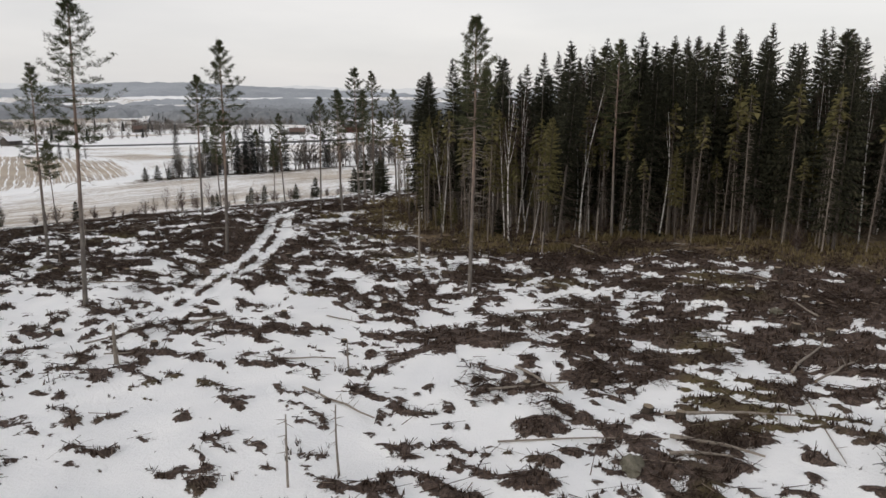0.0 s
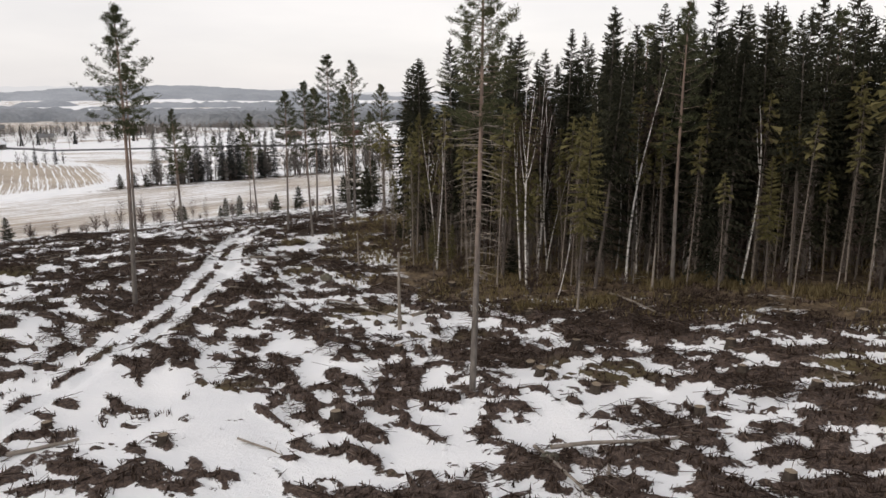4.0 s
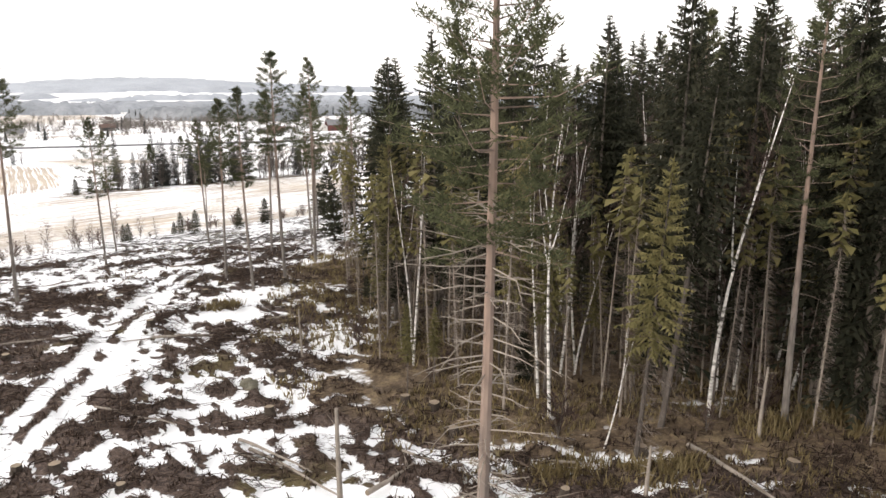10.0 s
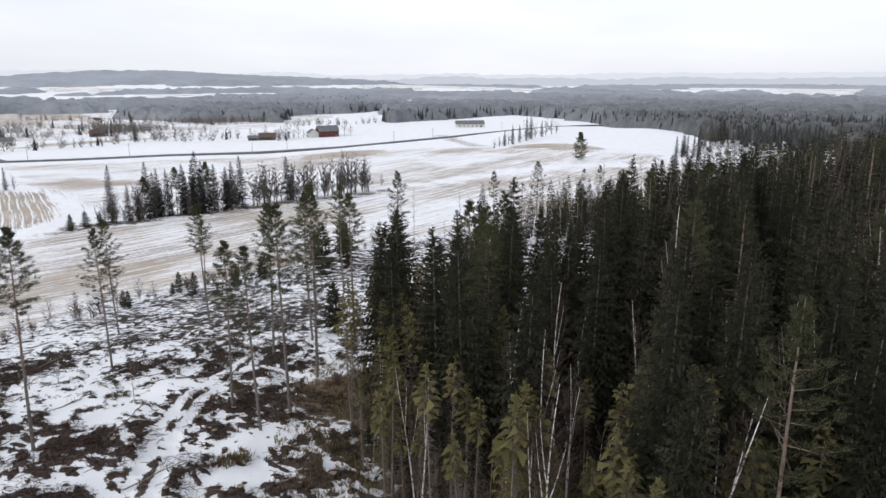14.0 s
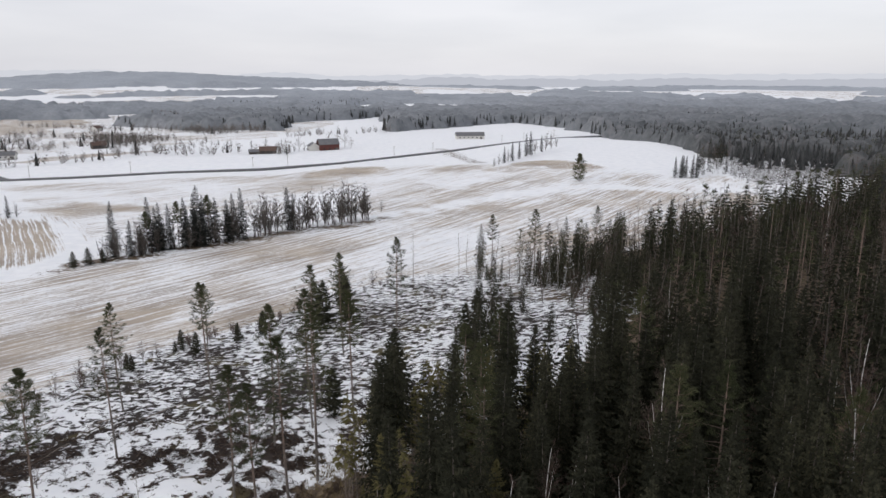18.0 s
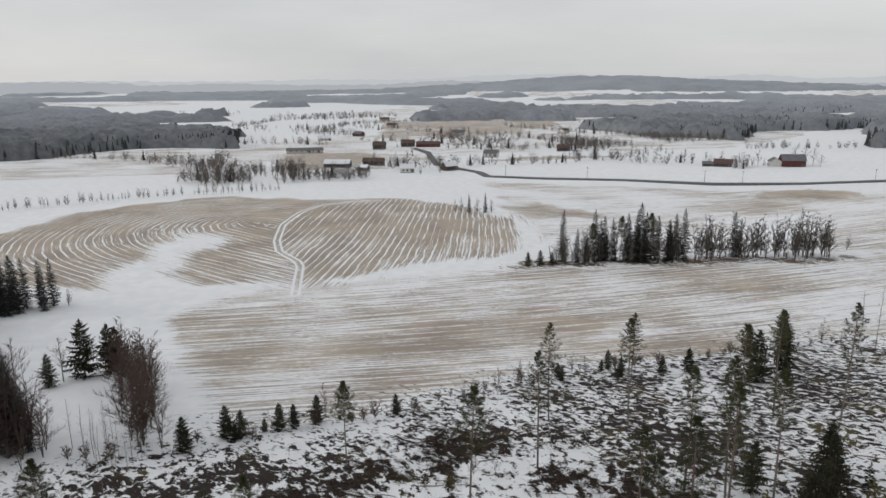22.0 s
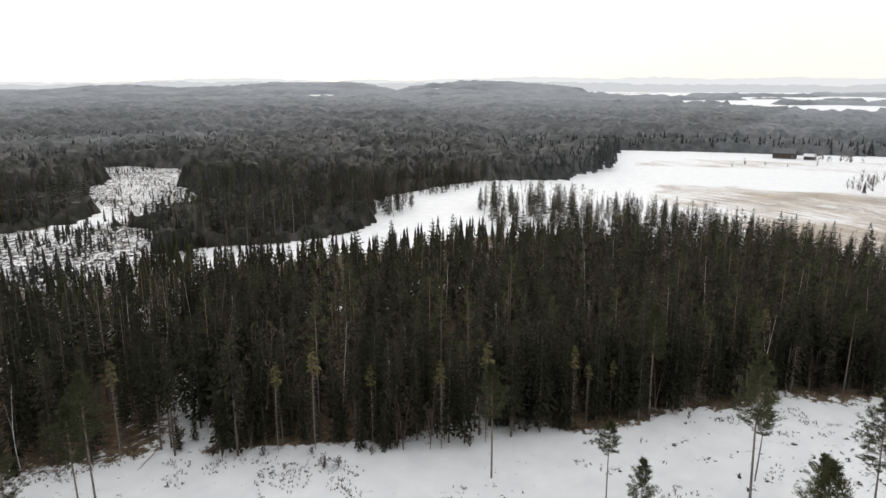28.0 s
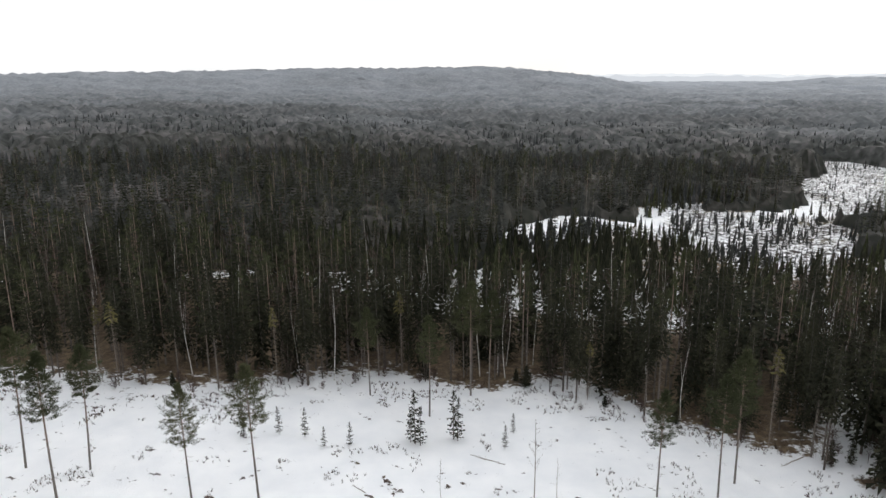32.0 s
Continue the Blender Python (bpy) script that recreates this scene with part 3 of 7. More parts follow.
def rows_at(x, y):
    """Along and across the drill rows: nearly straight by the hill's foot, bent round on the rounded field."""
    d = math.radians(52)
    along, across = x * math.cos(d) + y * math.sin(d), -x * math.sin(d) + y * math.cos(d)
    across = across + 8 * np.sin(along / 90.0)
    inside = away(MOUND, x, y) < 8
    up, over = -0.5 * x + 0.866 * y, 0.866 * x + 0.5 * y
    over = over + 4 * np.sin(up / 55.0) + 0.035 * (up - 210) * np.sin(over / 40.0)
    west = inside & (off_line(FIELD_TRACK + [(-225, 340)], x, y) > 0)
    rad, ang = np.hypot(np.minimum(x + 236, 0) * 1.0, y - 226), np.arctan2(y - 226, np.minimum(x + 236, -5)) + np.maximum(x + 236, 0) / 70
    along, across = np.where(inside, up, along), np.where(inside, over, across)
    return np.where(west, ang * 70, along), np.where(west, rad, across)


WOOD_WEST = [(-250, -122), (-430, -124), (-485, -106), (-630, -138), (-662, -50), (-660, 175), (-640, 316), (-690, 433), (-612, 502), (-764, 622), (-1306, 609), (-1410, 205), (-1760, -190),
             (-1640, -400), (-1764, -591), (-1142, -1224), (-900, -2200), (1800, -2600), (1500, -116), (62, -116), (22, -115), (-38, -110), (-86, -100), (-110, -112), (-150, -104)]
WOOD_NORTH = [(-72, 858), (86, 1005), (148, 870), (164, 715), (193, 565), (186, 455), (275, 420), (420, 330), (1500, 700), (1500, 1300), (900, 1420), (420, 1500), (100, 1400), (-99, 1288)]
WOOD_NW = [(-455, 1012), (-458, 1095), (-325, 1225), (-215, 1405), (-72, 1300), (-140, 1140), (-225, 1075), (-199, 892), (-305, 900)]
WOOD_BAND = [(-826, 1511), (-600, 1560), (-480, 1790), (-360, 1950), (-195, 1870), (-197, 1683), (-490, 1609), (-610, 1448)]
SNOW_BAND = [(-1340, 2050), (-1100, 2100), (-960, 2230), (-540, 2420), (-480, 2200), (-500, 1990), (-650, 1800), (-860, 1640), (-1090, 1770)]
WOOD_EAST = [(120, 232), (200, 300), (330, 320), (420, 330), (1500, 700), (1800, -2600), (300, -60), (330, 320)]


def wooded(x, y):
    """Whether far land is wood."""
    wx, wy = x + 30 * (lattice(x, y, 60, 71) - 0.5), y + 30 * (lattice(x, y, 60, 72) - 0.5)
    yes = (away(WOOD_WEST, wx, wy) < 0) | (away(WOOD_NORTH, wx, wy) < 0) | (away(WOOD_NW, wx, wy) < 0) | (away(WOOD_EAST, wx, wy) < 0) | (away(WOOD_BAND, wx, wy) < 0)
    yes &= (away(CUT_EAST, wx, wy) > 0) & (away(GLADE_LEFT, wx, wy) > 0) & (away(GLADE, wx, wy) > 0) & (away(GLADE_FAR, wx, wy) > 0)
    r, a = np.hypot(x, y - 38), np.arctan2(x, y)
    band = 0.6 * lattice(a * 900, np.log(r + 1) * 1400, 170, 73) + 0.4 * lattice(a * 900, np.log(r + 1) * 1400, 70, 74)
    yes |= (r > 1250) & (y > -700) & (band > np.where(x < -1200, 0.60, 0.565))
    yes |= (y < -260) & (x > -900 + 0.2 * y) & (r > 640) & (band > 0.13)
    yes |= (y < -500) & (x > -2600) & (r > 900) & (band > 0.24)
    yes |= (land(x, y) > 2) & (r > 900) & (band > 0.28)
    yes &= away(SNOW_BAND, wx, wy) > 0
    return yes


HOVER = (0.5, 38.4)


# ---- mesh helpers ----
class Shape:
    """Vertices and faces gathered for one mesh."""

    def __init__(self):
        self.v, self.f = [], []

    def face(self, *points):
        n = len(self.v)
        self.v.extend(points)
        self.f.append(tuple(range(n, n + len(points))))

    def tube(self, points, radii, sides=5, cap=True):
        n = len(self.v)
        for k, (p, r) in enumerate(zip(points, radii)):
            a, b = Vector(points[max(k - 1, 0)]), Vector(points[min(k + 1, len(points) - 1)])
            ahead = (b - a).normalized()
            side = ahead.orthogonal().normalized() if abs(ahead.z) < 0.9 else Vector((1, 0, 0))
            side = (side - ahead * side.dot(ahead)).normalized()
            up = ahead.cross(side)
            for i in range(sides):
                t = 2 * math.pi * i / sides
                self.v.append(tuple(Vector(p) + float(r) * (math.cos(t) * side + math.sin(t) * up)))
        for k in range(len(points) - 1):
            for i in range(sides):
                j = (i + 1) % sides
                self.f.append((n + k * sides + i, n + k * sides + j, n + (k + 1) * sides + j, n + (k + 1) * sides + i))
        if cap:
            self.f.append(tuple(n + (len(points) - 1) * sides + i for i in range(sides)))

    def box(self, x0, y0, z0, x1, y1, z1):
        n = len(self.v)
        self.v.extend((x, y, z) for z in (z0, z1) for x, y in ((x0, y0), (x1, y0), (x1, y1), (x0, y1)))
        self.f.extend(tuple(n + i for i in q) for q in ((3, 2, 1, 0), (4, 5, 6, 7), (0, 1, 5, 4), (1, 2, 6, 5), (2, 3, 7, 6), (3, 0, 4, 7)))

    def mesh(self, name, mat, smooth=False):
        me = bpy.data.meshes.new(name)
        me.from_pydata(self.v, [], self.f)
        me.materials.append(mat)
        if smooth:
            me.polygons.foreach_set("use_smooth", [True] * len(me.polygons))
        return me

    def arrays(self):
        """Vertices and triangles, for a stand of many."""
        tri = [(q[0], q[i], q[i + 1]) for q in self.f for i in range(1, len(q) - 1)]
        return np.array(self.v, np.float32), np.array(tri, np.int64)


def fast_mesh(name, verts, faces, mats, index=None, smooth=False):
    """A mesh straight from arrays; all faces have the same number of corners."""
    me = bpy.data.meshes.new(name)
    k = faces.shape[1]
    me.vertices.add(len(verts))
    me.vertices.foreach_set("co", np.asarray(verts, np.float32).ravel())
    me.loops.add(faces.size)
    me.loops.foreach_set("vertex_index", faces.astype(np.int32).ravel())
    me.polygons.add(len(faces))
    me.polygons.foreach_set("loop_start", np.arange(0, faces.size, k, dtype=np.int32))
    if smooth:
        me.polygons.foreach_set("use_smooth", np.ones(len(faces), bool))
    for m in mats:
        me.materials.append(m)
    if index is not None:
        me.polygons.foreach_set("material_index", np.asarray(index, np.int32))
    me.update(calc_edges=True)
    return me


def part(name, shape, mat, parent, label="", smooth=False):
    me = shape if isinstance(shape, bpy.types.Mesh) else shape.mesh(name, mat, smooth)
    ob = new(name, me)
    ob.parent = parent
    return tagged(ob, label)


def relief(x, y):
    """Humps, hollows and wheel tracks of the clearing; brush and heather stand up out of the snow."""
    near = np.clip(0.5 - away(CLEARING, x, y) / 10.0, 0, 1)
    z = 0.45 * (lattice(x, y, 5.5, 11) - 0.5) + 0.32 * (lattice(x, y, 2.3, 12) - 0.5)
    bare = np.clip((patchy(x, y) - 0.9 + cover_at(x, y)[0]) / 0.35, 0, 1)
    z = z + bare * (0.10 + 0.22 * lattice(x, y, 0.55, 13))
    r = np.abs(np.abs(off_line(TRACK, x, y)) - 0.95)
    return near * (z - 0.18 * np.exp(-((r / 0.4) ** 2)))


def top(x, y):
    return float(land(x, y) + relief(np.array([x]), np.array([y]))[0])


rng = np.random.default_rng(7)
R = random.Random(5)


# ---- ground: one sheet out to the horizon, finest in the clearing ----
def build_ground():
    radii = [0.02, 1.2, 2.6] + list(np.arange(4.0, 64, 0.29))
    while radii[-1] < 4850:
        radii.append(radii[-1] * (1.013 if radii[-1] < 110 else 1.03))
    radii = np.array(radii)
    seg = 900
    ang = np.arange(seg) * 2 * np.pi / seg
    rr, aa = np.meshgrid(radii, ang, indexing="ij")
    x, y = HOVER[0] + rr * np.cos(aa), HOVER[1] + rr * np.sin(aa)
    x, y = np.r_[HOVER[0], x.ravel()], np.r_[HOVER[1], y.ravel()]
    z = land(x, y) + relief(x, y)
    far = np.hypot(x - HOVER[0], y - HOVER[1])
    z = z + np.clip((far - 150) / 300, 0, 1) * 2.2 * (lattice(x, y, 90, 21) - 0.5)
    verts = np.stack([x, y, z], 1)
    n = len(radii)
    i, j = np.meshgrid(np.arange(n - 1), np.arange(seg), indexing="ij")
    k = (j + 1) % seg
    quads = np.stack([1 + i * seg + j, 1 + (i + 1) * seg + j, 1 + (i + 1) * seg + k, 1 + i * seg + k], -1).reshape(-1, 4)
    me = fast_mesh("ground", verts, quads, [M_GROUND], smooth=True)
    slash, litter, stubble = cover_at(x, y)
    along, across = rows_at(x, y)
    # distant farmland: pale stubble here and there
    patch = lattice(x, y, 260, 31)
    stubble = np.maximum(stubble, np.where((far > 520) & (patch > 0.58), 0.62, 0.0))
    litter = np.maximum(litter, np.where((far > 120) & (far < 900), 0.8 * wooded(x, y), 0.0))
    rut = off_line(TRACK, x, y)
    rut = np.where(far > 130, 99.0, rut)
    # heather: where the darker slash tones lie, north and west
    for name, data in (("patch", patchy(x, y)), ("coarse", np.clip((far - 64) / 40, 0, 1)), ("heather", np.clip(np.maximum(y - 84, 2.2 * (-26 - x)) / 26 + 0.6 * (lattice(x, y, 12, 33) - 0.5), 0, 1)), ("slash", slash), ("litter", litter), ("stubble", stubble), ("rut", rut), ("row_along", along), ("row_across", across),
                       ("track", off_line(FIELD_TRACK, x, y))):
        a = me.attributes.new(name, "FLOAT", "POINT")
        a.data.foreach_set("value", np.asarray(data, np.float32))
    tagged(new("ground", me), "snow-patched clearing, forest floor and stubble fields", "ground", kind="structure")


build_ground()


# ---- trees: shapes ----
def spruce_shape(h, crown_from, reach, levels, arms, K, seed, droop=0.30, wide=0.30):
    """Trunk, needled crown and grey dead lower branches of a spruce."""
    q = random.Random(seed)
    trunk, crown, dead = Shape(), Shape(), Shape()
    bend = [q.uniform(-0.02, 0.02) * h, q.uniform(-0.02, 0.02) * h]
    axis = lambda z: Vector((bend[0] * (z / h) ** 2, bend[1] * (z / h) ** 2, z))
    zs = [-0.3, 0.3, 0.15 * h, 0.4 * h, 0.7 * h, 0.97 * h]
    trunk.tube([axis(z) for z in zs], [0.0082 * h * (1.02 - z / h) + 0.012 for z in zs], 6)
    for k in range(levels):
        f = k / (levels - 1)
        z = crown_from * h + (1 - crown_from) * h * f ** 0.92
        long = reach * h * (1 - f) ** 0.75 * (0.72 + 0.28 * min(1, f * 5)) + 0.18
        for i in range(arms):
            a = 2 * math.pi * (i + q.random()) / arms + k * 0.9
            length = long * q.uniform(0.62, 1.15)
            d, s = Vector((math.cos(a), math.sin(a), 0)), Vector((-math.sin(a), math.cos(a), 0))
            z1 = z + q.uniform(-0.2, 0.2)
            fall = droop * (1 - f) - 0.35 * f
            spine = [axis(z1) + d * length * t + Vector((0, 0, -fall * length * t ** 1.4 + 0.10 * length * max(0, t - 0.7))) for t in np.linspace(0.08, 1, K + 1)]
            for m in range(K):
                p0, p1 = spine[m], spine[m + 1]
                for sg in (-1, 1):
                    w = (wide * length + 0.17) * (1.05 - m / K) * q.uniform(0.55, 1.3)
                    a0 = p0.lerp(p1, q.uniform(-0.1, 0.3))
                    crown.face(tuple(a0), tuple(a0.lerp(p1, 0.75) + d * 0.05), tuple(p0 * 0.35 + p1 * 0.65 + s * sg * w + Vector((0, 0, -q.uniform(0.3, 0.9) * w)) + d * q.uniform(0.2, 0.6) * w))
                if q.random() < 0.8:
                    w = (wide * length + 0.10) * (1.05 - m / K)
                    crown.face(tuple(p0), tuple(p0.lerp(p1, 0.7)), tuple((p0 + p1) / 2 + Vector((q.uniform(-0.12, 0.12), q.uniform(-0.12, 0.12), -q.uniform(0.3, 0.8) * w - 0.12))))
    crown.face(tuple(axis(h * 0.94) + Vector((0.12, 0, 0))), tuple(axis(h * 0.94) + Vector((-0.12, 0.05, 0))), tuple(axis(h) + Vector((0, 0, 0.35))))
    crown.face(tuple(axis(h * 0.94) + Vector((0, 0.12, 0))), tuple(axis(h * 0.94) + Vector((0.05, -0.12, 0))), tuple(axis(h) + Vector((0, 0, 0.35))))
    n = int(200 * crown_from / 0.4)
    for k in range(n):
        z = h * (0.06 + (crown_from + 0.08) * k / n)
        a, length = q.uniform(0, 6.283), reach * h * q.uniform(0.3, 0.8)
        d = Vector((math.cos(a), math.sin(a), q.uniform(-0.45, 0.1)))
        p, e = axis(z), axis(z) + d * length
        w = Vector((-d.y, d.x, 0.4)) * 0.016
        dead.face(tuple(p + w), tuple(p - w), tuple(e))
        mid = p + d * length * 0.6
        for sg in (-1, 1):
            dead.face(tuple(mid + w * 0.6), tuple(mid - w * 0.6), tuple(mid + d * length * 0.25 + Vector((-d.y, d.x, -0.3)) * sg * length * 0.25))
    return trunk, crown, dead


def tuft(shape, p, size, q, n, flat=0.6, way=(0, 0, 0)):
    """A brush of needles round the end of a shoot that grows the given way."""
    way = Vector(way)
    for _ in range(n):
        a, e = q.uniform(0, 6.283), q.uniform(-0.5, 0.9)
        d = (Vector((math.cos(a) * math.cos(e), math.sin(a) * math.cos(e), math.sin(e) * flat + 0.16)) + way).normalized() * size * q.uniform(0.5, 1.1)
        s = d.cross(Vector((q.uniform(-1, 1), q.uniform(-1, 1), q.uniform(-1, 1)))).normalized() * size * 0.075
        b = p + Vector((q.uniform(-1, 1), q.uniform(-1, 1), q.uniform(-0.6, 0.6))) * size * 0.6
        shape.face(tuple(b + s), tuple(b - s), tuple(b + d))


def pine_shape(h, crown_from, reach, boughs, tufts, blades, seed, stubs=22, full=0.30, snag_reach=0.085, tip=0.45):
    """Tall bare trunk, layered crown of needle tufts on crooked boughs, dry snags below."""
    q = random.Random(seed)
    trunk, crown, dead, limbs = Shape(), Shape(), Shape(), Shape()
    bend = [q.uniform(-0.02, 0.02) * h, q.uniform(-0.02, 0.02) * h]
    axis = lambda z: Vector((bend[0] * math.sin(2.4 * z / h), bend[1] * math.sin(1.7 * z / h), z))
    zs = [-0.3, 0.2, 0.1 * h, 0.3 * h, 0.5 * h, 0.7 * h, 0.88 * h, h]
    trunk.tube([axis(z) for z in zs], [0.0074 * h * (1.06 - z / h) ** 0.8 + 0.012 for z in zs], 8)
    for k in range(boughs):
        f = (k + q.random()) / boughs
        z = h * (crown_from + (0.985 - crown_from) * f)
        shape_ = (tip + (1 - tip) * math.sin(math.pi * min(1, 0.3 + 0.75 * f))) * (1.0 - f ** 2.4) * (0.55 + 0.45 * min(1, 3.5 * f))
        length = reach * h * shape_ * q.uniform(0.55, 1.3) + 0.22
        a = k * 2.399 + q.uniform(-0.5, 0.5)
        rise = q.uniform(-0.25, 0.3) + 0.75 * f * f
        d = Vector((math.cos(a), math.sin(a), 0))
        pts = [axis(z), axis(z) + d * length * 0.55 + Vector((0, 0, rise * length * 0.35)), axis(z) + d * length + Vector((0, 0, rise * length + 0.16 * length))]
        limbs.tube(pts, [0.008 + 0.008 * length, 0.010, 0.004], 3, False)
        for m in range(tufts):
            t = 0.30 + 0.70 * ((m + q.random()) / tufts) ** 0.8
            side = q.uniform(-0.30, 0.30) * length * (1.2 - 0.6 * t)
            p = pts[0].lerp(pts[1], t / 0.55) if t < 0.55 else pts[1].lerp(pts[2], (t - 0.55) / 0.45)
            p = p + Vector((-d.y, d.x, 0)) * side + Vector((0, 0, q.uniform(-0.04, 0.16) * (0.4 + length * 0.4)))
            tuft(crown, p, full * (0.8 + 0.6 * q.random()), q, blades, 0.6, d * 0.45 + Vector((0, 0, 0.35)))
    for k in range(7):
        a = k * 0.9
        tuft(crown, axis(h * (0.955 + 0.007 * k)) + Vector((math.cos(a), math.sin(a), 0)) * 0.16, full * 1.1, q, blades, 1.2, (0, 0, 1.2))
    n0 = len(trunk.v)
    trunk.v.extend(limbs.v)
    trunk.f.extend(tuple(i + n0 for i in f) for f in limbs.f)
    for k in range(stubs):
        z = h * (0.12 + (crown_from - 0.06) * ((k + q.random()) / stubs) ** 0.7)
        a, length = q.uniform(0, 6.283), q.uniform(0.25, 1.0) * snag_reach * h * (0.3 + 0.9 * z / h)
        d = Vector((math.cos(a), math.sin(a), q.uniform(-0.35, 0.2)))
        mid = axis(z) + d * length * 0.55
        e = axis(z) + d * length + Vector((q.uniform(-0.2, 0.2), q.uniform(-0.2, 0.2), q.uniform(-0.25, 0.1))) * length
        dead.tube([axis(z), mid, e], [0.020, 0.014, 0.005], 3, False)
        for t in (0.3, 0.45, 0.6, 0.75, 0.9):
            m = axis(z).lerp(mid, t / 0.55) if t < 0.55 else mid.lerp(e, (t - 0.55) / 0.45)
            w = Vector((0, 0, 0.009))
            sg = q.choice((-1, 1)) * q.uniform(0.15, 0.42)
            dead.face(tuple(m + w), tuple(m - w), tuple(m + d * length * q.uniform(0.1, 0.35) + Vector((-d.y, d.x, q.uniform(-0.4, 0.3))) * sg * length))
    return trunk, crown, dead


def birch_shape(h, seed, forks=3, sway=0.035):
    """White stem that sways a little and forks high up, with ascending limbs and a haze of fine reddish twigs."""
    q = random.Random(seed)
    trunk, twig = Shape(), Shape()
    p1, p2 = q.uniform(0, 6), q.uniform(0, 6)
    stem = lambda t: Vector((sway * h * (math.sin(3.2 * t + p1) - math.sin(p1)), sway * h * (math.sin(2.6 * t + p2) - math.sin(p2)), h * t))
    ts = [-0.02, 0.04, 0.1, 0.2, 0.3, 0.4, 0.5, 0.6, 0.7, 0.8, 0.9, 0.97]
    trunk.tube([stem(t) for t in ts], [0.0056 * h * (1.04 - t) ** 0.9 + 0.007 for t in ts], 7, False)
    lines = [(stem, 0.36, 1.0, 1.0)]
    for k in range(forks):
        t0, a, ln = q.uniform(0.46, 0.74), q.uniform(0, 6.283), h * q.uniform(0.22, 0.34)
        out = q.uniform(0.12, 0.28)
        base = stem(t0)
        limb = lambda u, base=base, a=a, ln=ln, out=out: base + Vector((math.cos(a) * out * u ** 0.75, math.sin(a) * out * u ** 0.75, u)) * ln
        us = [0, 0.12, 0.3, 0.5, 0.75, 1.0]
        trunk.tube([limb(u) for u in us], [(0.0034 * h * (1.04 - t0) + 0.012) * (1.05 - u) + 0.004 for u in us], 5, False)
        lines.append((limb, 0.15, 1.0, 0.55))
    for line, lo, hi, size in lines:
        for k in range(int(30 * size) + 6):
            t = lo + (hi - lo) * q.random()
            a, length = q.uniform(0, 6.283), h * 0.12 * (1.2 - t) * q.uniform(0.5, 1.4) * (0.6 + 0.4 * size) + 0.3
            d = Vector((math.cos(a), math.sin(a), q.uniform(0.5, 1.6))).normalized()
            b = line(t)
            w = Vector((-d.y, d.x, 0)) * 0.013
            e = b + d * length
            twig.face(tuple(b + w), tuple(b - w), tuple(e))
            for _ in range(16):
                u = q.uniform(0.2, 1.0)
                c = b.lerp(e, u)
                g = (d + Vector((q.uniform(-0.9, 0.9), q.uniform(-0.9, 0.9), q.uniform(-0.6, 0.6)))).normalized() * length * q.uniform(0.2, 0.5)
                w2 = Vector((g.y, -g.x, q.uniform(-0.3, 0.3) * g.length)).normalized() * 0.010
                twig.face(tuple(c + w2), tuple(c - w2), tuple(c + g))
    return trunk, twig


def bare_shape(h, stems, spread, boughs, twigs, seed, lean=0.05, rad=0.008, start=0.35, thin=0.02):
    """Leafless birch, alder or sallow: stems, ascending boughs and fine twigs."""
    q = random.Random(seed)
    trunk, twig = Shape(), Shape()
    for s in range(stems):
        a0 = 2 * math.pi * s / stems + q.uniform(-0.5, 0.5)
        out = (0.5 * spread if stems > 1 else lean) * h * q.uniform(0.6, 1.2)
        hs = h * (1 if s == 0 else q.uniform(0.7, 0.98))
        w1, w2 = q.uniform(-0.02, 0.02) * h, q.uniform(-0.02, 0.02) * h
        axis = lambda t: Vector((math.cos(a0) * out * max(t, 0) ** 1.2 + w1 * math.sin(5 * t), math.sin(a0) * out * max(t, 0) ** 1.2 + w2 * math.sin(4 * t), hs * t))
        ts = [-0.02, 0.08, 0.18, 0.28, 0.38, 0.5, 0.6, 0.7, 0.8, 0.9, 1.0] if stems < 3 and boughs > 9 else [-0.02, 0.2, 0.5, 0.8, 1.0]
        trunk.tube([axis(t) for t in ts], [rad * h * (1.05 - t) ** 0.85 + 0.008 for t in ts], 5 if stems < 3 else 4, False)
        for k in range(boughs):
            t = start + (0.97 - start) * (k + q.random()) / boughs
            a, length = q.uniform(0, 6.283), spread * hs * (1.15 - t) * q.uniform(0.6, 1.3) + 0.15
            d = Vector((math.cos(a), math.sin(a), q.uniform(0.6, 1.5))).normalized()
            p, m, e = axis(t), axis(t) + d * length * 0.5, axis(t) + d * length + Vector((d.x, d.y, -0.25)) * 0.25 * length
            trunk.tube([p, m, e], [rad * h * 0.24 * (1.1 - t) + 0.006, 0.008, 0.003], 3, False)
            for _ in range(twigs):
                u = q.random()
                b = p.lerp(m, u * 2) if u < 0.5 else m.lerp(e, u * 2 - 1)
                g = (d + Vector((q.uniform(-0.8, 0.8), q.uniform(-0.8, 0.8), q.uniform(-0.3, 0.7)))).normalized() * length * q.uniform(0.25, 0.6)
                w = Vector((g.y, -g.x, q.uniform(-0.3, 0.3) * g.length)).normalized() * thin * 0.5
                twig.face(tuple(b + w), tuple(b - w), tuple(b + g))
    return trunk, twig


def variants(make, count, names, mats):
    out = []
    for k in range(count):
        shapes = make(k)
        out.append([(nm, s.mesh(nm, m), m) for nm, s, m in zip(names, shapes, mats) if s.f])
    return out


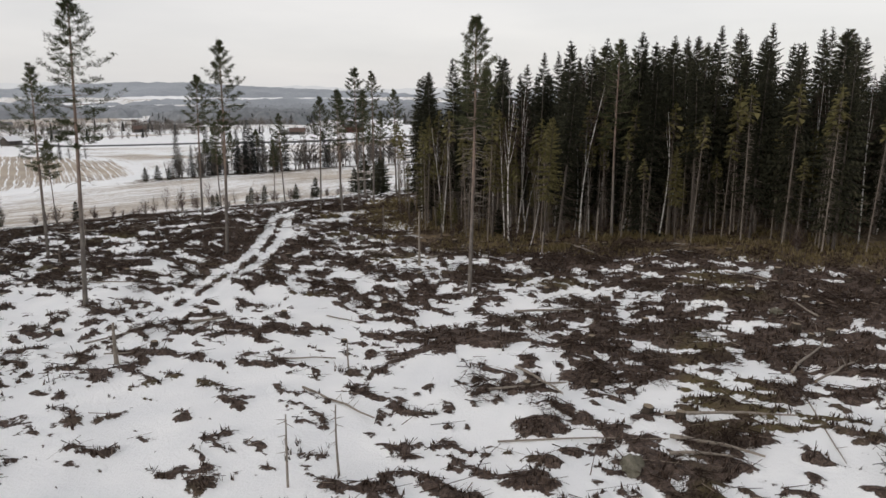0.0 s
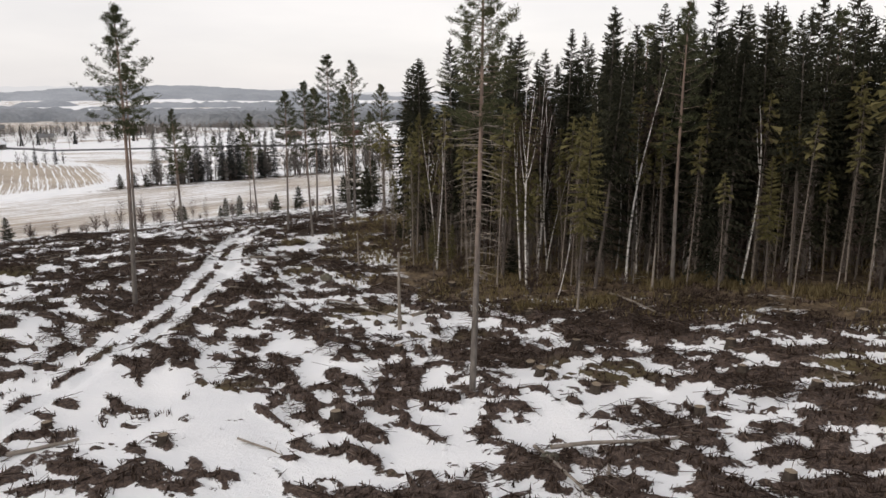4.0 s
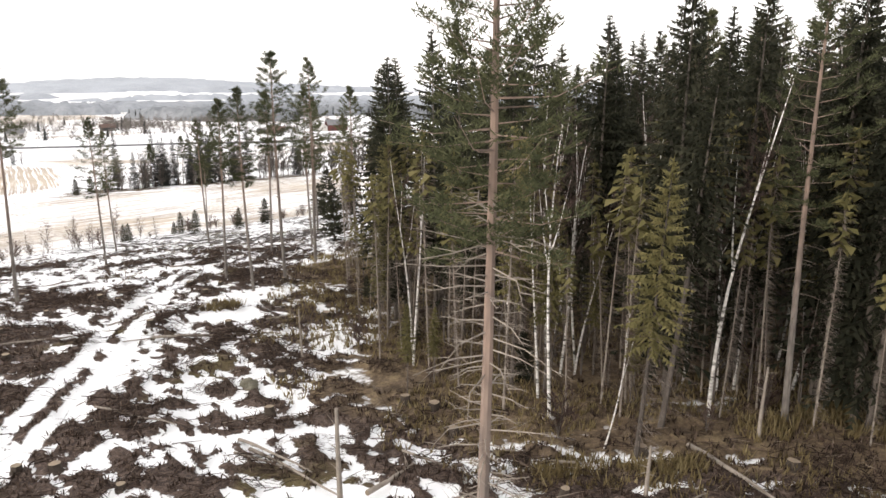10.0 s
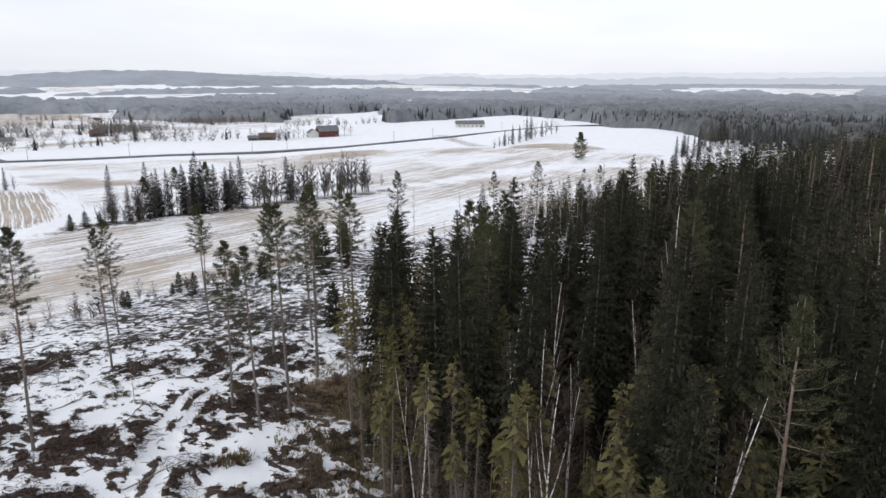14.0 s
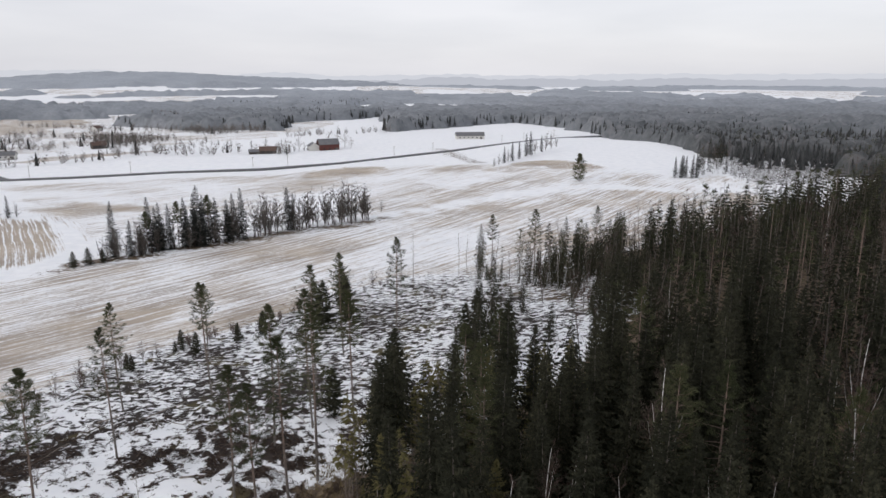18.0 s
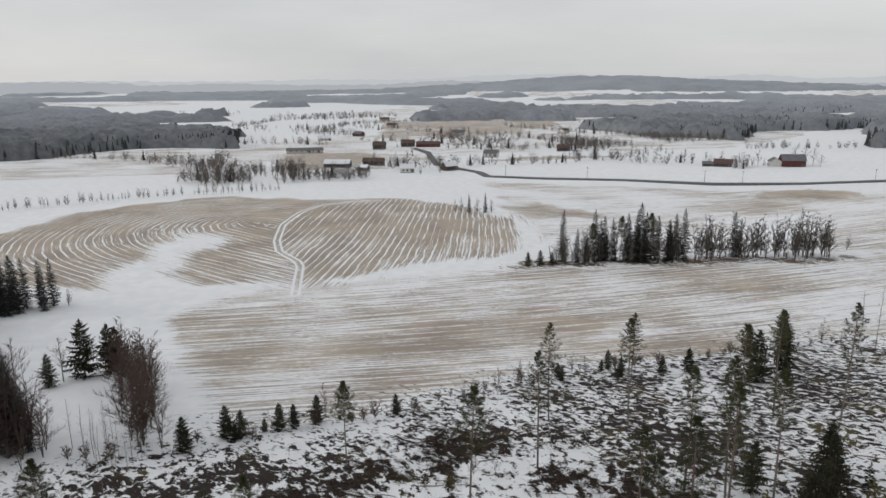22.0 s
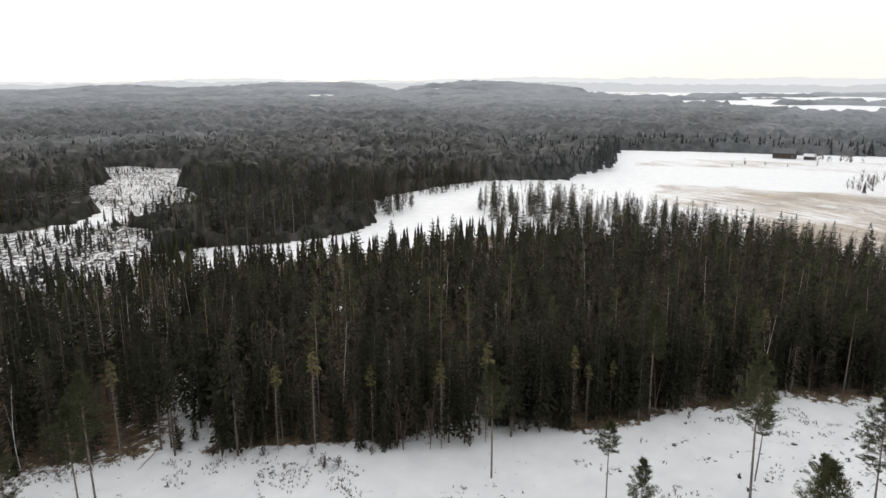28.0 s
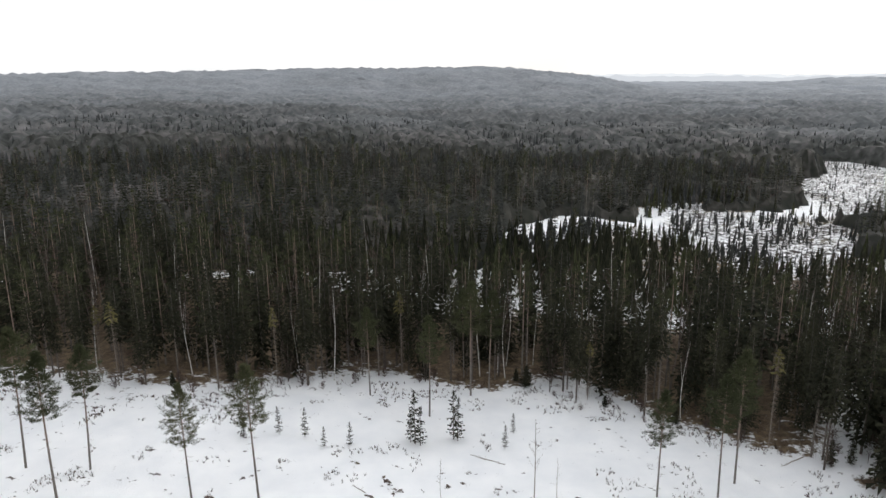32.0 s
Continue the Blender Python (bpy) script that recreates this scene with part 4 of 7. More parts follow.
TREE3 = ("trunk", "crown", "dry_limb")
SPRUCE = variants(lambda k: spruce_shape(17, (0.12, 0.17, 0.07, 0.22, 0.14)[k], 0.152, 36, 7, 5, 100 + k, 0.30, 0.20), 5, TREE3, (M_BARK, M_SPRUCE, M_DEADTWIG))
SPRUCE_TALL = variants(lambda k: spruce_shape(17, (0.52, 0.46, 0.58)[k], 0.14, 26, 7, 5, 140 + k, 0.30, 0.20), 3, TREE3, (M_BARK, M_SPRUCE, M_DEADTWIG))
SPRUCE_LIT = variants(lambda k: spruce_shape(12, 0.40, 0.13, 26, 6, 6, 160 + k, 0.35, 0.13), 2, TREE3, (M_BARK, M_YELLOW, M_DEADTWIG))
SPRUCE_SMALL = variants(lambda k: spruce_shape(4, 0.04, 0.33, 16, 8, 5, 180 + k, 0.1, 0.20), 3, TREE3[:2], (M_BARK, M_SPRUCE))
PINE = variants(lambda k: pine_shape(20, (0.52, 0.58, 0.46, 0.62)[k], (0.13, 0.115, 0.135, 0.105)[k], 50, 12, 15, 200 + k, 26, 0.25), 4, TREE3, (M_PINEBARK, M_PINE, M_DEADTWIG))
PINE_NEAR = variants(lambda k: pine_shape(20, 0.60, 0.088, 96, 16, 15, 230 + k, 110, 0.165, 0.10, 0.7), 1, TREE3, (M_PINEBARK, M_PINE, M_GREYWOOD))
PINE_SMALL = variants(lambda k: pine_shape(6, 0.18, 0.24, 48, 9, 14, 240 + k, 4, 0.28), 2, TREE3, (M_PINEBARK, M_PINE, M_DEADTWIG))
SPRUCE_THIN = variants(lambda k: spruce_shape(5, 0.14, 0.16, 9, 5, 2, 190 + k, 0.05, 0.10), 2, TREE3[:2], (M_BARK, M_SPRUCE))
SPRUCE_F = variants(lambda k: spruce_shape(17, (0.20, 0.30, 0.12)[k], 0.135, 28, 6, 3, 110 + k, 0.3, 0.24), 3, TREE3, (M_BARK, M_SPRUCE, M_DEADTWIG))
SPRUCE_G = variants(lambda k: spruce_shape(17, 0.05, (0.17, 0.19, 0.16)[k], 28, 7, 4, 115 + k, 0.3, 0.30), 3, TREE3[:2], (M_BARK, M_MIDWOOD))
SPRUCE_TALL_F = variants(lambda k: spruce_shape(17, (0.52, 0.44)[k], 0.125, 18, 6, 2, 150 + k, 0.3, 0.26), 2, TREE3, (M_BARK, M_SPRUCE, M_DEADTWIG))
PINE_F = variants(lambda k: pine_shape(20, (0.54, 0.60, 0.48)[k], (0.15, 0.14, 0.16)[k], 66, 12, 14, 220 + k, 14, 0.36), 3, TREE3, (M_PINEBARK, M_PINE, M_DEADTWIG))
BIRCH = variants(lambda k: birch_shape(15, 300 + k, (2, 3, 1)[k]), 3, ("trunk", "twig"), (M_BIRCH, M_TWIG))
ALDER = variants(lambda k: bare_shape(12, (2, 3, 3)[k], 0.25, 14, 26, 320 + k, 0.05, 0.0048, 0.12, 0.055), 3, ("stem", "twig"), (M_BARK, M_TWIG))
ALDER_H = variants(lambda k: bare_shape(12, 3, 0.24, 9, 34, 335 + k, 0.05, 0.007, 0.10, 0.085), 2, ("stem", "twig"), (M_BARK, M_PALETWIG))
SALLOW = variants(lambda k: bare_shape(3.5, 6, 0.42, 6, 14, 340 + k, 0.08, 0.006, 0.06, 0.085), 2, ("stem", "twig"), (M_BARK, M_TWIG))
SAPLING = variants(lambda k: bare_shape(6, 1, 0.12, 14, 5, 360 + k, 0.02, 0.0055, 0.3, 0.016), 2, ("stem", "twig"), (M_GREYWOOD, M_TWIG))
def pole_shape(seed):
    """Suppressed spruce: thin stem, dry limbs all the way up, a wisp of needles."""
    t, c, d = spruce_shape(12, 0.80, 0.075, 6, 5, 1, seed)
    q = random.Random(seed)
    thin = Shape()
    thin.v, thin.f = [(x * 0.55, y * 0.55, z) for x, y, z in t.v], t.f
    for k in range(150):
        z, a, ln = 12 * q.uniform(0.08, 0.9), q.uniform(0, 6.283), q.uniform(0.25, 1.1)
        e = Vector((math.cos(a) * ln, math.sin(a) * ln, z + q.uniform(-0.35, 0.1)))
        w = Vector((-math.sin(a), math.cos(a), 0.3)) * 0.012
        d.face(tuple(Vector((0, 0, z)) + w), tuple(Vector((0, 0, z)) - w), tuple(e))
    return thin, c, d


POLE = variants(lambda k: pole_shape(390 + k), 3, TREE3, (M_GREYWOOD, M_YELLOW, M_DEADTWIG))
BROADLEAF = variants(lambda k: bare_shape(10, 1, 0.42, 26, 26, 380 + k, 0.02, 0.012, 0.22, 0.03), 2, ("trunk", "twig"), (M_BARK, M_TWIG))


def plant(kind, x, y, h, base_h, name, label, category, group="", lean=(0, 0), which=None, turn=None):
    """One tree with its parts, rooted at x, y and h metres high; lean: how far its top stands off, east and north."""
    pick = R.randrange(len(kind)) if which is None else which
    root = new(name)
    root.empty_display_size = 0.2
    k = h / base_h
    rz = Matrix.Rotation(R.uniform(0, 6.283) if turn is None else turn, 4, "Z")
    tilt = Vector((0, 0, 1)).rotation_difference(Vector((lean[0], lean[1], h)).normalized()).to_matrix().to_4x4()
    root.matrix_world = Matrix.Translation((x, y, top(x, y) - 0.05)) @ tilt @ rz @ Matrix.Scale(k, 4)
    for nm, me, m in kind[pick]:
        ob = new(nm, me)
        ob.parent = root
        if nm in ("dry_limb", "twig", "crown"):
            ob["kind"] = "stuff"
    return tagged(root, label, category, group)


def spots(poly, gap, seed, inner=0.0, outer=1e9, box=None):
    """Jittered places inside an outline, from inner to outer metres behind its edge."""
    g = np.random.default_rng(seed)
    xs, ys = [p[0] for p in poly], [p[1] for p in poly]
    x0, x1, y0, y1 = box or (min(xs), max(xs), min(ys), max(ys))
    gx, gy = np.meshgrid(np.arange(x0, x1, gap), np.arange(y0, y1, gap))
    x, y = gx.ravel() + g.uniform(-0.48, 0.48, gx.size) * gap, gy.ravel() + g.uniform(-0.48, 0.48, gx.size) * gap
    d = -away(poly, x, y)
    ok = (d > inner) & (d < outer) & (x > x0) & (x < x1) & (y > y0) & (y < y1)
    return x[ok], y[ok]


# ---- single trees of the clearing ----
L_PINE = "tall seed pine with bare trunk and a sparse crown"
plant(PINE_NEAR, 1.47, 49.8, 20.2, 20, "pine_tree", "tall pine with orange upper bark and long dry snags", "tree", "pines in the clearing", (0.1, 0), 0, 1.0)
for x, y, h, w in ((-26.5, 47.0, 21.7, 0), (-39.4, 63.9, 18.4, 2), (-22.2, 65.0, 20.4, 1), (-34.0, 90.0, 19.0, 3), (-38.5, 113.0, 16.6, 2), (-45.5, 129.5, 16.5, 0),
                   (-34.6, 135.0, 17.8, 1), (-19.6, 97.5, 16.0, 3), (-15.5, 92.0, 16.4, 0), (-13.6, 95.0, 19.2, 1), (-12.8, 104.0, 19.6, 2), (-19.5, 112.8, 17.6, 3),
                   (-17.2, 152.0, 18.4, 1), (-8.3, 156.0, 19.6, 2), (-18.4, 133.5, 19.0, 0), (12.9, 218.6, 16.9, 1), (22.2, 203.0, 18.4, 0), (43.4, 232.0, 15.5, 2),
                   (-42.8, 157.0, 14.0, 1), (-16.0, 118.0, 18.5, 0), (-10.5, 116.0, 18.0, 3)):
    plant(PINE, x, y, h, 20, "pine_tree", L_PINE, "tree", "pines in the clearing", (1.2 if y < 50 else R.uniform(-0.4, 0.4), R.uniform(-0.4, 0.4)), w)
for x, y, h, w in ((-79.0, 33.9, 10.8, 0), (-74.0, 45.2, 15.4, 2), (-73.0, 46.9, 16.6, 0), (-67.7, 63.8, 12.2, 2), (-58.8, 97.9, 12.3, 3), (-73.2, 34.0, 17.5, 3),
                   (-65.8, 20.5, 9.8, 1), (-63.9, 7.7, 14.2, 3), (20.0, -26.0, 12.9, 2), (13.4, -26.2, 14.9, 3), (33.1, -26.3, 15.6, 3), (38.9, -32.5, 16.0, 1),
                   (31.8, -31.4, 14.1, 1), (2.2, -50.7, 12.8, 3), (-5.6, -45.0, 14.2, 3), (-11.8, -50.5, 16.6, 0), (-14.5, -51.5, 15.0, 3), (-28.3, -24.6, 12.4, 2),
                   (-34.7, -23.9, 14.2, 3), (-37.5, -25.8, 15.5, 0)):
    plant(PINE_F, x, y, h, 20, "pine_tree", "slender pine with a small crown above snow", "tree", "pines on the snowy clearing", (R.uniform(-0.3, 0.3), R.uniform(-0.3, 0.3)), w % 3)
for x, y, h in ((-76.8, 40.4, 6.3), (-66.3, 24.2, 6.0), (-68.9, 40.9, 9.3), (-62.7, 73.2, 5.0), (-59.5, 82.1, 5.2), (26.5, -17.5, 4.2)):
    plant(PINE_SMALL, x, y, h, 6, "young_pine", "bushy young pine standing in snow", "tree", "young pines")
for x, y, h in ((-81.5, 88.6, 5.4), (-80.8, 95.2, 5.2), (-79.2, 96.6, 4.4), (-77.2, 102.1, 4.4), (-76.0, 104.0, 4.0), (-74.9, 107.8, 4.7), (-67.3, 118.0, 3.6), (-111, 56.3, 4.0),
                (-108.5, 66, 7.5), (-130.5, 92.2, 6.4), (-131.6, 99.4, 11.5), (-130.5, 104.0, 10.0), (-131.4, 106.0, 9.0), (-25.3, 203.9, 8.3), (-36, 170, 5.0), (-40, 166, 4.0), (-29.5, 190, 7.0), (-20.5, 178, 9.5), (-24.0, 171, 10.0), (-46, 160, 4.2), (-14, 122, 6.5), (-7, 131, 7.5),
                (-3, 112, 6.0), (4, 150, 7.0), (7, 175, 5.0), (-54, 151, 3.2)):
    plant(SPRUCE_SMALL, x, y, h, 4, "young_spruce", "young dark spruce branched to the ground", "tree", "young spruces")
for x, y, h in ((-3.3, -37.8, 6.8), (-3.9, -37.4, 5.0), (-2.8, -38.4, 4.2), (-8.1, -39.0, 6.4), (-8.6, -38.6, 5.5), (-15.6, -39.1, 2.6), (9.9, -38.6, 3.7), (4.5, -37.5, 3.0), (7.5, -36.5, 2.6), (13, -39, 3.5), (17, -38, 4.5), (-14, -36, 3.0)):
    plant(SPRUCE_THIN, x, y, h, 5, "young_spruce", "thin young spruce with open branches in snow", "tree", "young spruces")
# birches and leaning stems along the near forest edge
for x, y, h, lean, w in ((5.5, 67.4, 14.4, (0.3, 0), 1), (7.4, 71.9, 11.0, (1.4, -0.3), 0), (12.2, 65.7, 15.0, (1.3, -0.3), 0), (16.9, 68.0, 14.9, (1.1, -0.4), 1), (12.3, 69.5, 12.0, (0.3, 0), 0),
                         (7.3, 63.8, 6.6, (0.8, -0.1), 0), (5.2, 69.4, 12.2, (-0.6, 0.1), 2), (-1.5, 76.5, 12.0, (-0.3, 0.2), 0), (17.5, 84, 19.0, (0.2, 0), 1), (23, 66, 15, (1.0, 0), 2),
                         (30, 62, 14, (0.6, 0), 0), (-4.2, 84, 11, (0, 0.3), 2), (26, 78, 18, (0, 0), 0), (34, 88, 18.5, (0, 0), 1), (38, 70, 18, (0, 0), 2)):
    plant(BIRCH, x, y, h, 15, "birch_tree", "slender bare birch with white bark", "tree", "birches at the forest edge", lean, w)
for x, y in zip(*spots(EAST_WOOD, 5.2, 46, 1.5, 16, (2, 44, 52, 92))):
    plant(BIRCH, x, y, R.uniform(11, 16.5), 15, "birch_tree", "leafless birch with reddish-brown twigs among spruces", "tree", "birches at the forest edge", (R.uniform(-0.8, 0.8), R.uniform(-0.6, 0.3)))
for x, y, h, lean in ((10.0, 65.2, 15.5, (1.5, -0.3)), (18.0, 63.8, 15.8, (0.5, 0)), (17.4, 67.2, 16.4, (0.2, 0))):
    plant(SPRUCE_TALL, x, y, h, 17, "spruce_tree", "leaning spruce with a grey bare trunk", "tree", "spruces at the forest edge", lean)
plant(SPRUCE_LIT, 8.4, 63.0, 11.9, 12, "spruce_tree", "thin spruce with sparse yellowish needles", "tree", "spruces at the forest edge", (0.6, -0.2))
plant(SPRUCE_LIT, 4.0, 71.0, 13.0, 12, "spruce_tree", "thin spruce with sparse yellowish needles", "tree", "spruces at the forest edge", (0.3, 0))


# ---- forest edges: each tree a thing of its own ----
NEAR_BOX = (-12, 46, 44, 112)
ux, uy = spots(EAST_WOOD, 3.4, 45, -2.5, 3.5, (-12, 36, 50, 108))
for x, y in zip(ux, uy):
    u = R.random()
    if u < 0.30:
        plant(SALLOW, x, y, R.uniform(1.0, 2.6), 3.5, "sallow_bush", "brown leafless bush at the forest edge", "bush", "undergrowth at the forest edge")
    elif u < 0.42:
        plant(SPRUCE_SMALL, x, y, R.uniform(1.0, 3.0), 4, "young_spruce", "young dark spruce branched to the ground", "tree", "young spruces")
    elif u < 0.52:
        plant(SPRUCE_LIT, x, y, R.uniform(3.0, 7.0), 12, "spruce_tree", "thin spruce with sparse yellowish needles", "tree", "spruces at the forest edge")
px, py = spots(EAST_WOOD, 2.0, 44, -0.9, 6.0, (-12, 34, 52, 108))
for x, y in zip(px, py):
    if R.random() < 0.62:
        plant(POLE, x, y, R.uniform(7, 13.5), 12, "dead_spruce", "thin dry spruce pole with grey dead limbs", "tree", "dry poles at the forest edge", (R.uniform(-0.6, 0.6), R.uniform(-0.5, 0.4)))
ex, ey = spots(EAST_WOOD, 2.9, 41, 0.6, 26, NEAR_BOX)
for x, y in zip(ex, ey):
    u, edge = R.random(), -float(away(EAST_WOOD, np.array([x]), np.array([y]))[0])
    if y < 62 and x > 33:
        continue
    if x < 16 and edge < 11 and R.random() < 0.55:
        plant(POLE if R.random() < 0.6 else SPRUCE_LIT, x, y, R.uniform(7, 13), 12, "spruce_tree", "thin spruce with sparse yellowish needles", "tree", "spruces at the forest edge", (R.uniform(-0.5, 0.5), R.uniform(-0.5, 0.3)))
        continue
    if u < 0.20 and edge < 9:
        plant(SPRUCE_LIT, x, y, R.uniform(8, 13), 12, "spruce_tree", "thin spruce with sparse yellowish needles", "tree", "spruces at the forest edge", (R.uniform(-0.5, 0.5), R.uniform(-0.5, 0.3)))
    elif u < 0.26:
        plant(SAPLING, x, y, R.uniform(5, 10), 6, "sapling", "thin grey leafless sapling", "tree", "saplings at the forest edge", (R.uniform(-0.6, 0.6), R.uniform(-0.4, 0.4)))
    elif u < 0.33:
        plant(PINE, x, y, R.uniform(17, 19), 20, "pine_tree", "tall pine among the spruces", "tree", "pines in the forest")
    elif edge < 4 and u < 0.62:
        plant(SPRUCE_TALL, x, y, R.uniform(14.5, 18.8), 17, "spruce_tree", "dark spruce with a long bare trunk", "tree", "spruces at the forest edge", (R.uniform(-0.4, 0.4), R.uniform(-0.3, 0.3)))
    else:
        plant(SPRUCE, x, y, R.uniform(15.4, 19.4), 17, "spruce_tree", "dense dark spruce with dead lower branches", "tree", "spruces at the forest edge", (R.uniform(-0.3, 0.3), R.uniform(-0.2, 0.2)))
for poly, gap, seed, outer, grp, box in ((WEST_WOOD, 3.0, 42, 3.8, "trees at the western wood", (-140, -50, -26, 82)), (SOUTH_WOOD, 3.0, 43, 4.2, "trees at the southern wood", (-54, 50, -70, -22))):
    sx, sy = spots(poly, gap, seed, 0.4, outer, box)
    for x, y in zip(sx, sy):
        u = R.random()
        if u < 0.12:
            plant(BIRCH, x, y, R.uniform(11, 16), 15, "birch_tree", "bare birch with reddish twigs", "tree", grp)
        elif u < 0.22:
            plant(PINE_F, x, y, R.uniform(12, 16.5), 20, "pine_tree", "pine with a thin crown", "tree", grp)
        elif u < 0.36:
            plant(POLE, x, y, R.uniform(8, 14), 12, "dead_spruce", "dry grey spruce with bare limbs", "tree", grp)
        elif u < 0.70:
            plant(SPRUCE_TALL_F, x, y, R.uniform(12, 17), 17, "spruce_tree", "dark spruce with a bare lower trunk", "tree", grp)
        elif u < 0.84:
            plant(SPRUCE_F, x, y, R.uniform(11, 16), 17, "spruce_tree", "dense dark spruce standing at the wood's edge", "tree", grp)
        elif u < 0.90:
            plant(SPRUCE_SMALL, x, y, R.uniform(1.5, 4), 4, "young_spruce", "young dark spruce branched to the ground", "tree", "young spruces")
        else:
            plant(ALDER, x, y, R.uniform(5, 10), 12, "alder_tree", "brown leafless alder at the wood's edge", "tree", grp)
    sx, sy = spots(poly, 3.1, seed + 200, 3.0, 9.0, (-76, 30, -70, 8))
    for x, y in zip(sx, sy):
        u = R.random()
        if u < 0.62:
            plant(SPRUCE_F, x, y, R.uniform(11, 16), 17, "spruce_tree", "dense dark spruce standing at the wood's edge", "tree", grp)
        elif u < 0.82:
            plant(BIRCH, x, y, R.uniform(10, 15), 15, "birch_tree", "bare birch with reddish twigs", "tree", grp)
    sx, sy = spots(poly, 3.6, seed + 100, -1.5, 2.5, box)
    for x, y in zip(sx, sy):
        plant(SALLOW, x, y, R.uniform(0.8, 2.4), 3.5, "sallow_bush", "dark leafless brush at the wood's edge", "bush", "brush at the wood's edge")
for x, y, h in ((6.7, 72.2, 13.5), (7.6, 72.8, 12.5), (14.4, 68.5, 13), (27.6, 86.3, 14), (28.7, 86.1, 14), (29.3, 121.9, 14), (-1.3, 74.5, 13), (18, 76, 13), (22, 70, 13.5), (33, 64, 14), (10, 84, 13)):
    plant(BIRCH, x, y, h, 15, "birch_tree", "white-stemmed leafless birch at the forest edge", "tree", "birches at the forest edge", (R.uniform(-1, 1), R.uniform(-1, 0.5)))


# ---- woods behind: stands joined into one object each ----
def stand(name, label, x, y, heights, kinds, base, weights, seed, sunk=0.2):
    """Many trees in one mesh: arrays of a few shapes set down at many places."""
    g = np.random.default_rng(seed)
    choice = g.choice(len(kinds), len(x), p=weights)
    z = land(x, y) + relief(x, y) - sunk
    mats, vs, fs, ix, n0 = [], [], [], [], 0
    for k, shapes in enumerate(kinds):
        here = np.where(choice == k)[0]
        if not len(here):
            continue
        a = g.uniform(0, 2 * np.pi, len(here))
        s = heights[here] / base[k]
        for arr, tri, m in shapes:
            if m not in mats:
                mats.append(m)
            c, sn = np.cos(a)[:, None], np.sin(a)[:, None]
            px = (arr[:, 0] * c - arr[:, 1] * sn) * s[:, None] + x[here][:, None]
            py = (arr[:, 0] * sn + arr[:, 1] * c) * s[:, None] + y[here][:, None]
            pz = arr[:, 2] * s[:, None] + z[here][:, None]
            vs.append(np.stack([px, py, pz], -1).reshape(-1, 3))
            f = tri[None] + (np.arange(len(here)) * len(arr))[:, None, None] + n0
            fs.append(f.reshape(-1, 3))
            ix.append(np.full(len(here) * len(tri), mats.index(m)))
            n0 += len(here) * len(arr)
    if not vs:
        return
    ob = new(name, fast_mesh(name, np.concatenate(vs), np.concatenate(fs), mats, np.concatenate(ix)))
    tagged(ob, label, "forest", kind="stuff")


def as_stand(shapes, mats):
    return [(*s.arrays(), m) for s, m in zip(shapes, mats) if s.f]


S_MATS, P_MATS, B_MATS = (M_BARK, M_SPRUCE, M_DEADTWIG), (M_PINEBARK, M_PINE, M_DEADTWIG), (M_BIRCH, M_TWIG)


def low_spruce(h, tiers, arms, reach, seed):
    """A small far spruce: tiers of drooping boughs round a stem."""
    q = random.Random(seed)
    c = Shape()
    for k in range(tiers):
        f = k / tiers
        z, r = h * (0.12 + 0.78 * f), reach * h * (1 - f) ** 0.8 + 0.25
        for i in range(arms):
            a = 2 * math.pi * (i + q.random() * 0.6) / arms + k
            w = 0.55
            rr = r * q.uniform(0.7, 1.2)
            c.face((0.5 * rr * math.cos(a - w), 0.5 * rr * math.sin(a - w), z - 0.02 * h), (0, 0, z + 1.5 * h / tiers * 0.8), (rr * math.cos(a), rr * math.sin(a), z - 0.05 * h))
            c.face((rr * math.cos(a), rr * math.sin(a), z - 0.05 * h), (0, 0, z + 1.5 * h / tiers * 0.8), (0.5 * rr * math.cos(a + w), 0.5 * rr * math.sin(a + w), z - 0.02 * h))
    c.face((0.2, 0, 0.85 * h), (-0.2, 0.1, 0.85 * h), (0, 0, h))
    return c


MID_KINDS = [as_stand(spruce_shape(17, 0.10, 0.19, 22, 6, 2, 501, 0.3, 0.28)[:2], S_MATS), as_stand(spruce_shape(17, 0.14, 0.175, 21, 6, 2, 502, 0.3, 0.28)[:2], S_MATS),
             as_stand(spruce_shape(17, 0.36, 0.145, 15, 5, 1, 503, 0.3, 0.36), S_MATS), as_stand(pine_shape(17, 0.48, 0.17, 16, 4, 8, 504, 3, 0.52), P_MATS),
             as_stand(bare_shape(15, 2, 0.21, 9, 11, 505, 0.05, 0.006, 0.26, 0.10), (M_BARK, M_TWIG)), as_stand(bare_shape(15, 1, 0.18, 10, 9, 506, 0.06, 0.006, 0.35, 0.07), B_MATS)]
MID_BASE = [17, 17, 17, 17, 15, 15]
LOW_KINDS = [as_stand([low_spruce(17, 5, 4, 0.13, 511)], (M_MIDWOOD,)), as_stand([low_spruce(17, 4, 4, 0.15, 512)], (M_MIDWOOD,)),
             as_stand(pine_shape(17, 0.55, 0.12, 3, 2, 4, 513, 0)[1:2], (M_PINE,)), as_stand(bare_shape(14, 1, 0.2, 4, 4, 514, 0.03, 0.006, 0.3, 0.14)[1:2], (M_TWIG,))]


def hgt(n, lo, hi, seed):
    return np.random.default_rng(seed).uniform(lo, hi, n)


